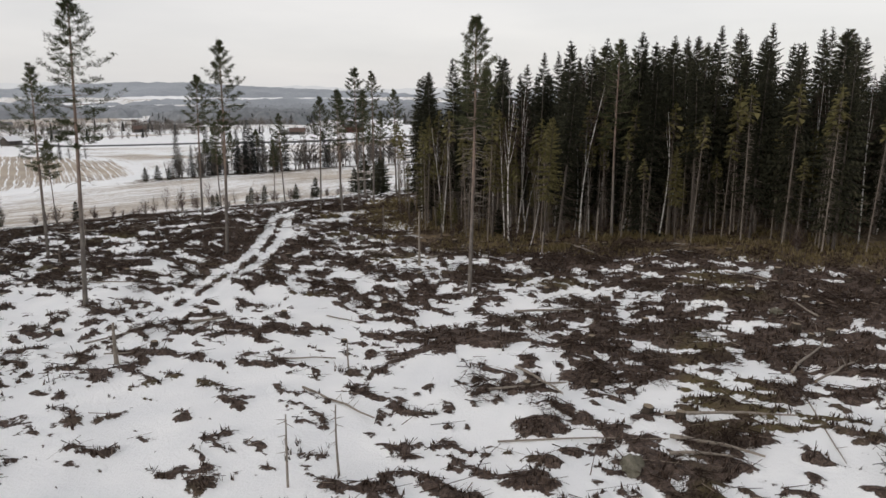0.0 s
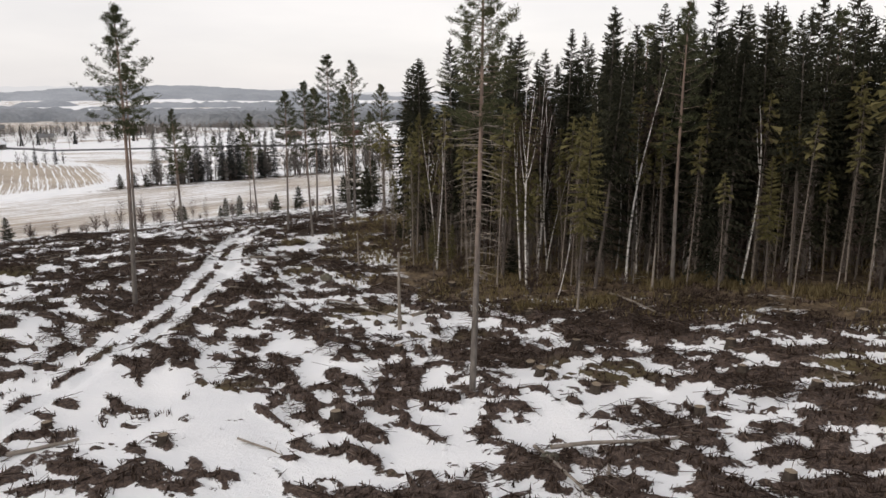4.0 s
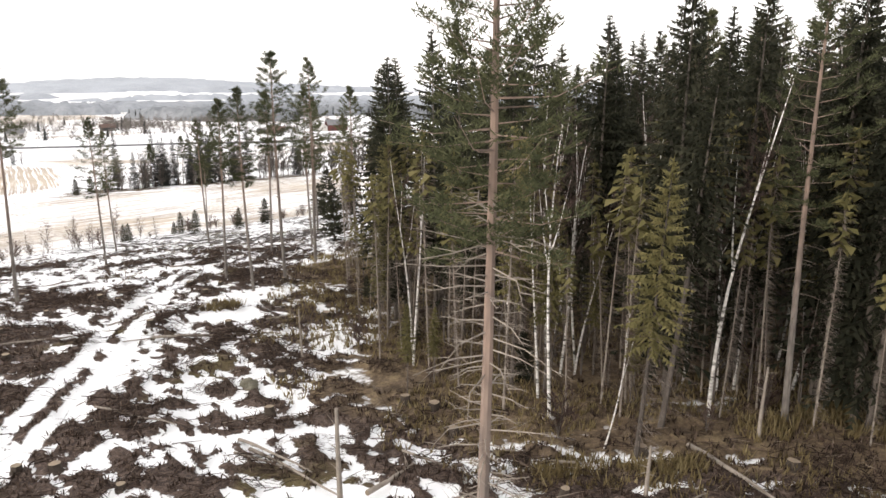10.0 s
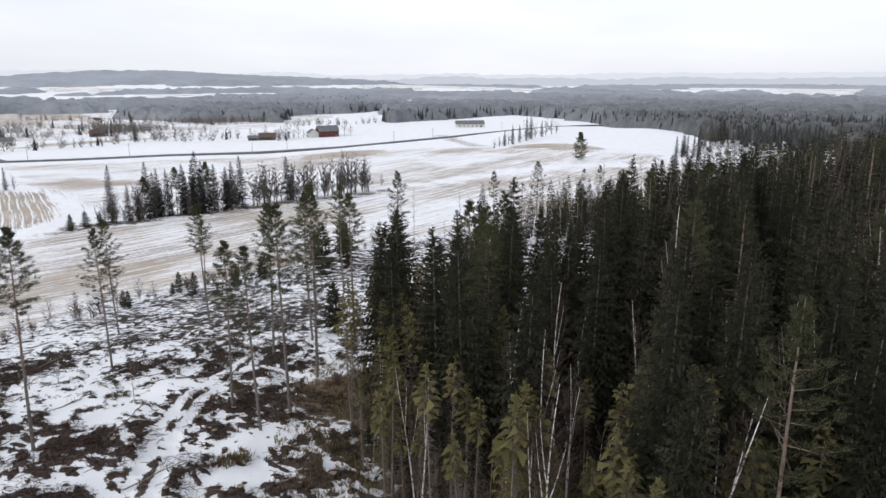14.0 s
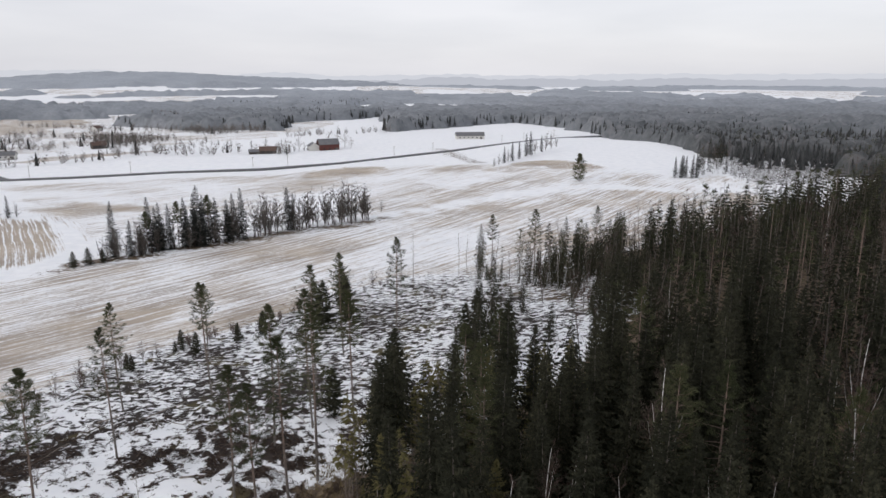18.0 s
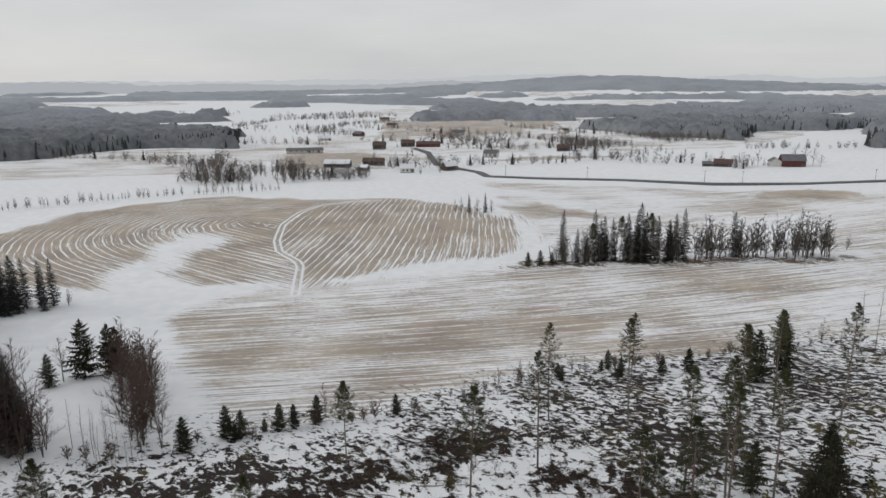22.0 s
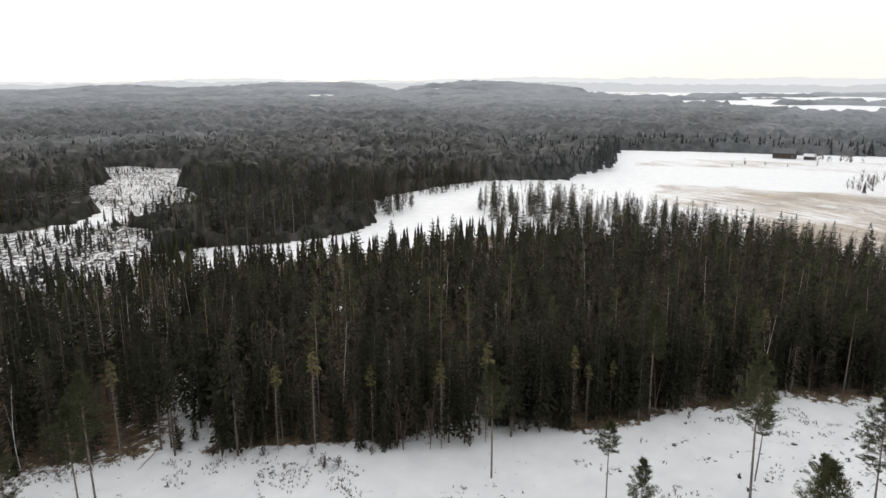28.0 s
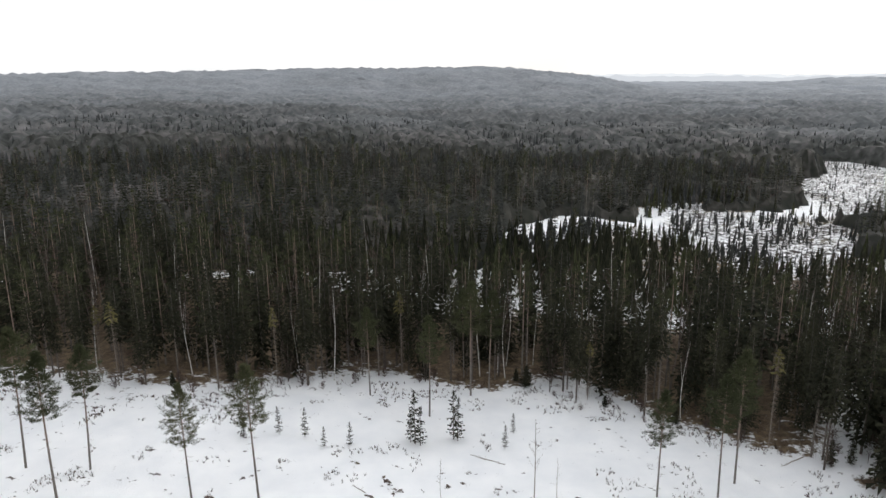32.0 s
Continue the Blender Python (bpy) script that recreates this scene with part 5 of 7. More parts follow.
wx, wy = spots(EAST_WOOD, 4.45, 51, 1.0, 400, (-12, 150, 44, 240))
keep = ~((away(EAST_WOOD, wx, wy) > -26) & (wx < 46) & (wx > -12) & (wy > 44) & (wy < 112))
wx, wy = wx[keep], wy[keep]
stand("forest_east", "dense dark spruce forest with some pines and birches", wx, wy, hgt(len(wx), 9.5, 16.5, 1), MID_KINDS, MID_BASE, [0.22, 0.15, 0.05, 0.20, 0.36, 0.02], 61)
wx, wy = spots(EAST_WOOD, 5.5, 52, 1.0, 400, (46, 320, -58, 400))
keep = (wx > 150) | (wy < 44) | (wy > 240)
WIDE_KINDS = [as_stand(spruce_shape(17, 0.10, 0.17, 15, 5, 1, 551, 0.3, 0.36)[1:2], (M_SPRUCE,)), as_stand(spruce_shape(17, 0.14, 0.15, 15, 5, 1, 552, 0.3, 0.36)[1:2], (M_MIDWOOD,)), as_stand(pine_shape(17, 0.5, 0.16, 11, 3, 6, 553, 0, 0.8)[:2], P_MATS[:2]),
              as_stand(bare_shape(14, 1, 0.2, 7, 9, 554, 0.03, 0.006, 0.3, 0.13), (M_BARK, M_TWIG))]
EAST_KINDS = [as_stand([low_spruce(17, 5, 4, 0.13, 511)], (M_SPRUCE,)), as_stand([low_spruce(17, 4, 4, 0.15, 512)], (M_SPRUCE,)), as_stand([low_spruce(17, 5, 5, 0.12, 515)], (M_PINE,)), as_stand(bare_shape(14, 1, 0.2, 4, 4, 514, 0.03, 0.006, 0.3, 0.14)[1:2], (M_TWIG,))]
stand("forest_far_east", "dark spruce forest", wx[keep], wy[keep], hgt(keep.sum(), 12.5, 18, 2), WIDE_KINDS, [17, 17, 17, 14], [0.34, 0.14, 0.24, 0.28], 62)
wx, wy = spots(WEST_WOOD, 3.45, 53, 3.0, 400)
stand("forest_west", "dark mixed spruce forest above snow", wx, wy, hgt(len(wx), 10.5, 17.0, 3), MID_KINDS, MID_BASE, [0.28, 0.20, 0.06, 0.14, 0.30, 0.02], 63)
wx, wy = spots(WEST_WOOD, 2.5, 59, 0.8, 9, (-140, -60, -2, 92))
stand("forest_west_border", "close dark spruces bordering the snowy field", wx, wy, hgt(len(wx), 8, 14.5, 34), MID_KINDS, MID_BASE, [0.44, 0.36, 0.0, 0.04, 0.16, 0.0], 100)
bx, by = spots([(-51, -25), (-60, -22), (-95, -56), (-88, -70), (-74, -60), (-58, -38)], 3.3, 63)
stand("forest_south_west", "dark spruces and birches where two woods meet", bx, by, hgt(len(bx), 10, 16, 15), MID_KINDS, MID_BASE, [0.30, 0.20, 0.10, 0.14, 0.23, 0.03], 88)
wx, wy = spots(WEST_WOOD, 3.6, 54, 0.6, 3.6)
keep = (wx < -138) | (wy < -20) | (wx < -120) & (wy < 0)
stand("forest_west_rim", "dark spruces on the wood's far rim", wx[keep], wy[keep], hgt(keep.sum(), 13, 18, 4), MID_KINDS, MID_BASE, [0.38, 0.28, 0.12, 0.05, 0.17, 0.0], 64)
wx, wy = spots(SOUTH_WOOD, 3.6, 55, 4.0, 400, (-90, 110, -122, -40))
stand("forest_south", "mixed spruce and pine forest with bare birches", wx, wy, hgt(len(wx), 12, 17.5, 5), MID_KINDS, MID_BASE, [0.24, 0.16, 0.08, 0.29, 0.19, 0.04], 65)
# sparse wood between the clearing and the northern field
SPARSE = [(10, 228), (9, 214), (18, 198), (32, 184), (42, 200), (38, 218), (48, 238)]
wx, wy = spots(SPARSE, 4.8, 56, 0, 99)
stand("thin_wood_north", "thin stand of pines, spruces and bare birches", wx, wy, hgt(len(wx), 3, 15, 6), MID_KINDS, MID_BASE, [0.2, 0.12, 0.1, 0.2, 0.3, 0.08], 66)


bx, by = spots([(24, 154), (34, 149), (48, 172), (46, 190), (40, 216), (32, 204), (18, 202), (10, 222), (7, 226), (12, 204), (26, 184)], 3.0, 65)
stand("brush_north", "dark leafless brush and young trees at the thin wood", bx, by, hgt(len(bx), 2.5, 10, 19), MID_KINDS, MID_BASE, [0.28, 0.18, 0.04, 0.08, 0.40, 0.02], 93)


# ---- far woods ----
g = np.random.default_rng(81)
n = 160000
rad, aa = g.uniform(150 ** 1.5, 760 ** 1.5, n) ** (1 / 1.5), g.uniform(0, 2 * np.pi, n)
fx, fy = HOVER[0] + rad * np.cos(aa), HOVER[1] + rad * np.sin(aa)
ok = wooded(fx, fy) & (away(EAST_WOOD, fx, fy) > 0) & (away(SOUTH_WOOD, fx, fy) > 0) & (away(WEST_WOOD, fx, fy) > 0)
ok &= (fx < 260) & ~((fx > 90) & (fy > -150) & (fy < 150))
fx, fy = fx[ok][:11000], fy[ok][:11000]
near = np.hypot(fx - HOVER[0], fy - HOVER[1]) < 330
nx, ny = np.meshgrid(np.arange(-330, 150, 5.0), np.arange(-300, -60, 5.0))
nx, ny = nx.ravel() + g.uniform(-2.2, 2.2, nx.size), ny.ravel() + g.uniform(-2.2, 2.2, ny.size)
ok = wooded(nx, ny) & (away(SOUTH_WOOD, nx, ny) > 0) & (np.hypot(nx, ny - 38) > 140) & (np.hypot(nx, ny - 38) < 345)
nx, ny = nx[ok], ny[ok]
# distant trees whose pale colour carries the haze
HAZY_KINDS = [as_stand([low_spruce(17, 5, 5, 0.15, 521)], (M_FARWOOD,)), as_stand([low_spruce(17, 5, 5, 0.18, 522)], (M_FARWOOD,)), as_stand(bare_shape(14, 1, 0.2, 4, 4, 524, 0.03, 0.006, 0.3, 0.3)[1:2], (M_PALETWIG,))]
stand("forest_middle_distance", "wide dark conifer forest with bare birches", nx, ny, hgt(len(nx), 8, 15, 7), WIDE_KINDS, [17, 17, 17, 14], [0.32, 0.28, 0.22, 0.18], 82)
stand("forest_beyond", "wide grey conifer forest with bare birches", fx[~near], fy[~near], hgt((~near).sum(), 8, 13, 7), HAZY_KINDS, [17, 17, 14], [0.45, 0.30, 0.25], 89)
# glades: scattered young trees in snow
gx, gy = spots(GLADE_OPEN, 2.7, 57)
gx2, gy2 = spots(GLADE_FAR, 4.6, 58)
gx3, gy3 = spots(GLADE_LEFT, 3.2, 66)
gx, gy = np.r_[gx, gx2, gx3], np.r_[gy, gy2, gy3]
stand("glade_young_growth", "scattered young trees in the snowy glade", gx, gy, hgt(len(gx), 1.0, 4.5, 8) * (0.3 + 1.4 * lattice(gx, gy, 14, 59) ** 1.5) * np.where((gx > -92) & (gy > -180), 2.1, 1.0), LOW_KINDS, [17, 17, 17, 14], [0.4, 0.2, 0.2, 0.2], 83)
bx, by = spots(GLADE, 3.0, 60)
keep = away(GLADE_OPEN, bx, by) > 2
stand("thicket_south", "close thicket of young conifers round the glade", bx[keep], by[keep], hgt(keep.sum(), 4.5, 8.5, 12), EAST_KINDS, [17, 17, 17, 14], [0.42, 0.28, 0.18, 0.12], 85)
TONGUE = [(-196, -58), (-206, -64), (-250, -90), (-274, -72), (-300, -12), (-290, 30), (-250, 44), (-222, 4), (-204, -30)]
bx, by = spots(TONGUE, 6.0, 61)
stand("tongue_of_wood", "dark spruces and grey alders reaching into the snowy field", bx, by, hgt(len(bx), 8, 13, 13), MID_KINDS, MID_BASE, [0.26, 0.16, 0.1, 0.1, 0.38, 0.0], 86)
bx, by = spots([(-82, -168), (-94, -202), (-106, -216), (-136, -216), (-134, -196), (-118, -196), (-98, -186)], 3.2, 68)
stand("glade_rim_growth", "close young conifers and birches at the snowy glade", bx, by, hgt(len(bx), 4, 9, 24), EAST_KINDS + HAZY_KINDS, [17, 17, 17, 14, 17, 17, 14], [0.2, 0.15, 0.15, 0.1, 0.15, 0.1, 0.15], 95)
bx, by = spots([(0, 118), (-4, 130), (2, 150), (12, 176), (22, 196), (34, 216), (42, 244), (50, 238), (44, 190), (32, 150), (10, 114)], 4.6, 69)
keep = (away([(12, 193), (24, 200), (34, 180), (26, 147), (21, 128), (11, 124), (10, 148)], bx, by) > -1) | (np.arange(len(bx)) % 7 == 0)
bx, by = bx[keep], by[keep]
stand("wood_flank", "spruces, pines and brown birches on the wood's flank", bx, by, hgt(len(bx), 6, 13, 25), MID_KINDS, MID_BASE, [0.28, 0.20, 0.06, 0.18, 0.28, 0.0], 96)
bx, by = spots([(36, 54), (50, 43), (60, 14), (70, 16), (60, 48), (44, 62)], 3.0, 70)
stand("undergrowth_east", "dark young spruces under the forest's edge", bx, by, hgt(len(bx), 5, 10, 26), MID_KINDS, MID_BASE, [0.5, 0.4, 0.0, 0.0, 0.1, 0.0], 97)
bx, by = spots([(-6, 100), (-3, 80), (6, 70), (20, 64), (31, 57), (39, 60), (22, 74), (9, 88), (1, 104)], 2.0, 71)
BRUSH = [as_stand(bare_shape(7, 2, 0.1, 9, 6, 541 + k, 0.02, 0.006, 0.3, 0.16)[:2], (M_BARK, (M_TWIG, M_PALETWIG)[k])) for k in range(2)]
stand("leafless_undergrowth", "thin leafless brown saplings under the forest's edge", bx, by, hgt(len(bx), 2.5, 6.5, 27), BRUSH, [7, 7], [0.35, 0.65], 98)
bx, by = spots([(-51, -27), (-56.5, -14), (-64, -4), (-72, -10), (-66, -24), (-58, -34)], 2.7, 72)
stand("undergrowth_west", "dark young spruces and leafless brush under the wood's edge", bx, by, hgt(len(bx), 4, 9, 28), MID_KINDS, MID_BASE, [0.38, 0.24, 0.0, 0.0, 0.38, 0.0], 99)
bx, by = spots([(-128, -104), (-141, -101), (-160, -103), (-180, -106), (-203, -99), (-222, -101), (-232, -114), (-252, -118), (-280, -114), (-330, -120), (-330, -150), (-250, -146), (-180, -136), (-135, -128)], 4.2, 67)
stand("field_edge_wood", "dark spruces and bare birches along the snowy field", bx, by, hgt(len(bx), 5, 12, 23), MID_KINDS, MID_BASE, [0.24, 0.16, 0.08, 0.12, 0.40, 0.0], 94)
bx, by = spots([(-80, -72), (-112, -94), (-130, -92), (-150, -72), (-190, -56), (-200, -30), (-190, -12), (-158, -24), (-106, -48), (-88, -60)], 3.1, 62)
stand("thicket_west", "close thicket of young spruces behind the wood", bx, by, hgt(len(bx), 4, 9, 14), EAST_KINDS, [17, 17, 17, 14], [0.42, 0.28, 0.12, 0.18], 87)


def canopy(name, label, start, middle, end, seg, mat, skip=()):
    """Closed canopy of woods: uneven tops, walls at the edges."""
    radii = [start]
    while radii[-1] < end:
        radii.append(radii[-1] * (1.0115 if radii[-1] < middle else 1.0095))
    radii = np.array(radii)
    ang = np.arange(seg) * 2 * np.pi / seg
    rr, aa = np.meshgrid(radii, ang, indexing="ij")
    g = np.random.default_rng(91)
    rr, aa = rr * (1 + g.uniform(-0.35, 0.35, rr.shape) * 0.009), aa + g.uniform(-0.4, 0.4, aa.shape) * 2 * np.pi / seg
    x, y = (HOVER[0] + rr * np.cos(aa)).ravel(), (HOVER[1] + rr * np.sin(aa)).ravel()
    wood = wooded(x, y)
    for poly in skip:
        wood &= away(poly, x, y) > 3
    z = land(x, y) + np.clip((rr.ravel() - 150) / 300, 0, 1) * 2.2 * (lattice(x, y, 90, 21) - 0.5)
    low = np.where(rr.ravel() < middle, 5.0, 7.0) - np.where((rr.ravel() < 350) & (y < -60), 3.6, 0.0)
    tops = z + low + (low + 2.5) * g.random(len(x)) ** 1.6 + 4 * (lattice(x, y, 40, 92) - 0.5)
    z = np.where(wood, tops, z - 1.0)
    n = len(radii)
    i, j = np.meshgrid(np.arange(n - 1), np.arange(seg), indexing="ij")
    k = (j + 1) % seg
    q = np.stack([i * seg + j, (i + 1) * seg + j, (i + 1) * seg + k, i * seg + k], -1).reshape(-1, 4)
    q = q[wood[q].any(1)]
    used, q = np.unique(q, return_inverse=True)
    me = fast_mesh(name, np.stack([x, y, z], 1)[used], q.reshape(-1, 4), [mat])
    # painted haze: strength grows with distance, weaker towards the backlit south
    a = me.attributes.new("haze_tint", "FLOAT", "POINT")
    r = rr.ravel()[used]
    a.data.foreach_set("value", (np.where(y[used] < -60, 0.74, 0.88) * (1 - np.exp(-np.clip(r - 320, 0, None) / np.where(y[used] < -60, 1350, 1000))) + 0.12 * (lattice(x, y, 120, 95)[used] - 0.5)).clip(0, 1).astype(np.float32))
    tagged(new(name, me), label, "forest", kind="stuff")


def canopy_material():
    """Tree tops of mixed kinds: dark spruce, patches of bare birch, distance haze painted into the colour."""
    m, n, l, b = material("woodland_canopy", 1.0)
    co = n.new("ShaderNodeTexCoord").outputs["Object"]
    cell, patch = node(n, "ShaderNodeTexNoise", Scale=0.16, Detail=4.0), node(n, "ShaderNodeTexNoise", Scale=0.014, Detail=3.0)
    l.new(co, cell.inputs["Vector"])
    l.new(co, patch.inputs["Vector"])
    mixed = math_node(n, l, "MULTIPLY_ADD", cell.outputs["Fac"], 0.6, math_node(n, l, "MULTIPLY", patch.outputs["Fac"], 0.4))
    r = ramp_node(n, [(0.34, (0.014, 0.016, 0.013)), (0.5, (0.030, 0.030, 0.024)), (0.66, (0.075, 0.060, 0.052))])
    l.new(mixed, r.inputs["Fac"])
    haze_tint = n.new("ShaderNodeAttribute")
    haze_tint.attribute_name = "haze_tint"
    # mixes blue-grey distance haze into the base colour
    much = math_node(n, l, "MULTIPLY_ADD", math_node(n, l, "SUBTRACT", mixed, 0.5), 0.5, haze_tint.outputs["Fac"], True)
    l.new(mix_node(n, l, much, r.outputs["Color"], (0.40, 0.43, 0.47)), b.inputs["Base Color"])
    return m


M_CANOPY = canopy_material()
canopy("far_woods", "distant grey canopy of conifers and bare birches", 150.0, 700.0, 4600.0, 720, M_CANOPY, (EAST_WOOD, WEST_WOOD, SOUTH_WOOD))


bx, by = spots([(-60, -78), (-24, -86), (20, -108), (60, -113), (60, -126), (-30, -128), (-52, -120), (-58, -100)], 3.6, 64)
stand("forest_south_back", "dark young forest behind the southern wood", bx, by, hgt(len(bx), 8, 13, 16), EAST_KINDS, [17, 17, 17, 14], [0.38, 0.26, 0.16, 0.20], 90)
rx, ry = [], []
for k, (wood, wide, gap, box) in enumerate(((WOOD_NORTH, 260, 7.6, (-110, 400, 400, 1010)), (WOOD_NW, 90, 10.0, None), (WOOD_WEST, 34, 8.0, (-800, -400, -150, 640)), (WOOD_BAND, 40, 12.0, None))):
    tx, ty = spots(wood, gap, 940 + k, -4, wide, box)
    rx, ry = np.r_[rx, tx], np.r_[ry, ty]
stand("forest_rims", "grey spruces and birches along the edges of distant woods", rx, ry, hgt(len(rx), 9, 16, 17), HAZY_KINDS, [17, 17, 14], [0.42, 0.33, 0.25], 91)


# ---- hills on the horizon: backdrop rings, haze painted as glow ----
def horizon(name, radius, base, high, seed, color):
    m, n, l, b = material(name + "_haze_glow", 1.0)
    # even emission stands in for hills paled by distance
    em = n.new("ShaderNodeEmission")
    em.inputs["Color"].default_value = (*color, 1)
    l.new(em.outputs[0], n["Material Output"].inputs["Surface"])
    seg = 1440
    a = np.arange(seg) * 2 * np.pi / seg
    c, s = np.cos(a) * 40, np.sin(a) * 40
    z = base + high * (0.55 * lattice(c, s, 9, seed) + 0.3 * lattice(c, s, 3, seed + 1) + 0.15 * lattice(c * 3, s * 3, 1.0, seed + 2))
    x, y = HOVER[0] + radius * np.cos(a), HOVER[1] + radius * np.sin(a)
    verts = np.concatenate([np.stack([x, y, np.full(seg, -200.0)], 1), np.stack([x, y, z], 1)])
    i = np.arange(seg)
    k = (i + 1) % seg
    me = fast_mesh(name, verts, np.stack([i, k, seg + k, seg + i], 1), [m])
    tagged(new(name, me), "pale backdrop hills glowing in a painted haze colour", "backdrop", kind="structure")


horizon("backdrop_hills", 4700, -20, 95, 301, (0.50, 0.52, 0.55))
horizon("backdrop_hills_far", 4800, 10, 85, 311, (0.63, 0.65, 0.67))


# ---- groves, hedges and field-edge growth ----
def grow(kind, base, name, label, group, places, spread_=0.0):
    for x, y, h in places:
        plant(kind, x + R.uniform(-1, 1) * spread_, y + R.uniform(-1, 1) * spread_, h, base, name, label, "tree", group)


def along_line(line, gap, wide, seed):
    q, out = random.Random(seed), []
    for (ax, ay), (bx, by) in zip(line, line[1:]):
        d = math.hypot(bx - ax, by - ay)
        for k in range(max(1, int(d / gap))):
            t = (k + q.random()) / max(1, int(d / gap))
            out.append((ax + (bx - ax) * t + q.uniform(-wide, wide), ay + (by - ay) * t + q.uniform(-wide, wide)))
    return out


bx, by = spots(CUT_EAST, 4.0, 73)
stand("cut_ground_brush", "brown leafless brush on snowy cut ground", bx, by, hgt(len(bx), 1.5, 6, 29), BRUSH, [7, 7], [0.7, 0.3], 100)
bx, by = spots([(186, 455), (161, 431), (140, 428), (158, 475), (193, 551), (177, 614), (300, 640), (400, 560), (380, 400), (300, 400), (215, 405), (247, 478), (230, 502), (198, 526)], 5.4, 74)
ok = away(CUT_EAST, bx, by) > 0
stand("birch_wood_north", "brown leafless birch wood with dark spruces beyond the field", bx[ok], by[ok], hgt(ok.sum(), 8, 15, 30), WIDE_KINDS, [17, 17, 17, 14], [0.18, 0.18, 0.10, 0.54], 101)
G = "grove between the fields"
grow(SPRUCE_SMALL, 4, "young_spruce", "dark bushy spruce by the field grove", G, [(-110, 237, 5), (-107, 240, 5.5), (-104, 243, 4.5)])
grow(SPRUCE_G, 17, "spruce_tree", "dark spruce in a grove between fields", G, [(-99, 251, 12), (-93, 257, 15), (-90, 260, 15.5), (-86, 263, 17), (-84, 266, 18), (-81, 266, 17.5), (-78, 270, 16), (-70.6, 276, 18.3), (-58, 291, 16.5), (-56.5, 292, 14)])
grow(PINE_F, 20, "pine_tree", "pine in a grove between fields", G, [(-95, 255, 14), (-88, 262, 16), (-80, 269, 17)])
grow(ALDER_H, 12, "alder_tree", "leafless grey alder in a field grove", G, [(-106, 246, 8), (-103, 249, 9), (-97, 253, 12), (-92, 259, 13), (-76, 272, 15), (-74, 274, 16), (-72.5, 277, 15), (-66, 281, 10), (-64, 284, 9), (-60, 289, 12),
                                                                                                       (-46, 300, 15), (-43.5, 302, 16.5), (-41, 305, 15), (-38, 306, 17), (-35.5, 310, 16), (-33, 312, 15), (-31, 315, 12), (-27, 327, 6)])
for x, y in along_line([(-112, 234), (-100, 248), (-86, 262), (-70, 275), (-57, 290), (-45, 298), (-30, 312)], 5, 2.0, 11):
    plant(SALLOW, x, y, R.uniform(1.5, 3.5), 3.5, "sallow_bush", "low leafless sallow bush", "bush", "bushes under the grove")
for x, y in along_line([(-103, 246), (-86, 263), (-70, 277)], 0.95, 3.6, 13):
    plant(R.choice((SPRUCE_G, ALDER_H, ALDER_H)), x, y, R.uniform(9, 16), R.choice((13, 17)), "grove_tree", "tree in the dense dark grove between fields", "tree", G)
for x, y in along_line([(-68, 279), (-57, 292), (-46, 301), (-31, 314)], 1.5, 3.4, 14):
    plant(ALDER_H, x, y, R.uniform(11, 17), 12, "alder_tree", "leafless grey alder in a field grove", "tree", G)
grow(BROADLEAF, 10, "broadleaf_tree", "leafless spreading tree beside the farm", "trees at the red barn", [(-126, 588, 12), (-130, 592, 11), (-117, 594, 13), (-90, 620, 15), (-84, 618, 14), (-97, 622, 14), (-134, 590, 9), (-78, 612, 10)])
LONE = variants(lambda k: pine_shape(14, 0.08, 0.25, 44, 8, 9, 250, 2, 0.95), 1, TREE3, (M_PINEBARK, M_PINE, M_DEADTWIG))
plant(LONE, 72, 410, 15, 14, "pine_tree", "lone dark pine in the open field", "tree", "", (0, 0), 0)
grow(SPRUCE_G, 17, "spruce_tree", "dark spruce of a clump on the stubble field", "clump on the field", [(-176, 299, 9), (-171, 305, 9.5)])
grow(ALDER_H, 12, "alder_tree", "leafless alder of a clump on the stubble field", "clump on the field", [(-181, 295, 7), (-179, 297, 8), (-173.5, 302, 8), (-169, 307, 7)])
grow(SPRUCE_G, 17, "spruce_tree", "dark spruce at the tip of the far wood", "spruces at the far wood", [(127, 422, 12), (130, 421, 13), (133, 423, 12.5), (136, 421, 13), (139, 422, 12), (132, 425, 12)])
grow(SPRUCE_G, 17, "spruce_tree", "spruce in the gully copse", "copse in the gully", [(38, 490, 11), (44, 500, 13), (50, 512, 12), (56, 524, 16), (60, 531, 17), (70, 550, 12)])
grow(ALDER_H, 12, "alder_tree", "leafless alder in the gully copse", "copse in the gully", [(30, 472, 7), (34, 482, 8), (41, 496, 9), (64, 540, 12), (74, 558, 14), (80, 570, 13), (85, 578, 11)])
grow(SPRUCE_G, 17, "spruce_tree", "dense spruce in the copse by the snowy field", "copse by the snowy field",
     [(-205, 108, 15), (-203, 112, 16), (-200, 111, 15.5), (-204, 116, 15), (-201, 118, 14.5), (-198, 115, 15), (-199, 121, 13.5), (-197, 123.5, 14), (-195, 120, 13), (-190, 101, 15), (-193, 103, 15), (-206, 111, 15.5), (-207, 114, 15), (-202, 115, 15.8), (-201, 108.5, 15), (-198, 112, 15)])
grow(ALDER_H, 12, "alder_tree", "leafless alder beside the copse", "copse by the snowy field", [(-196, 127, 5), (-194, 126, 4)])
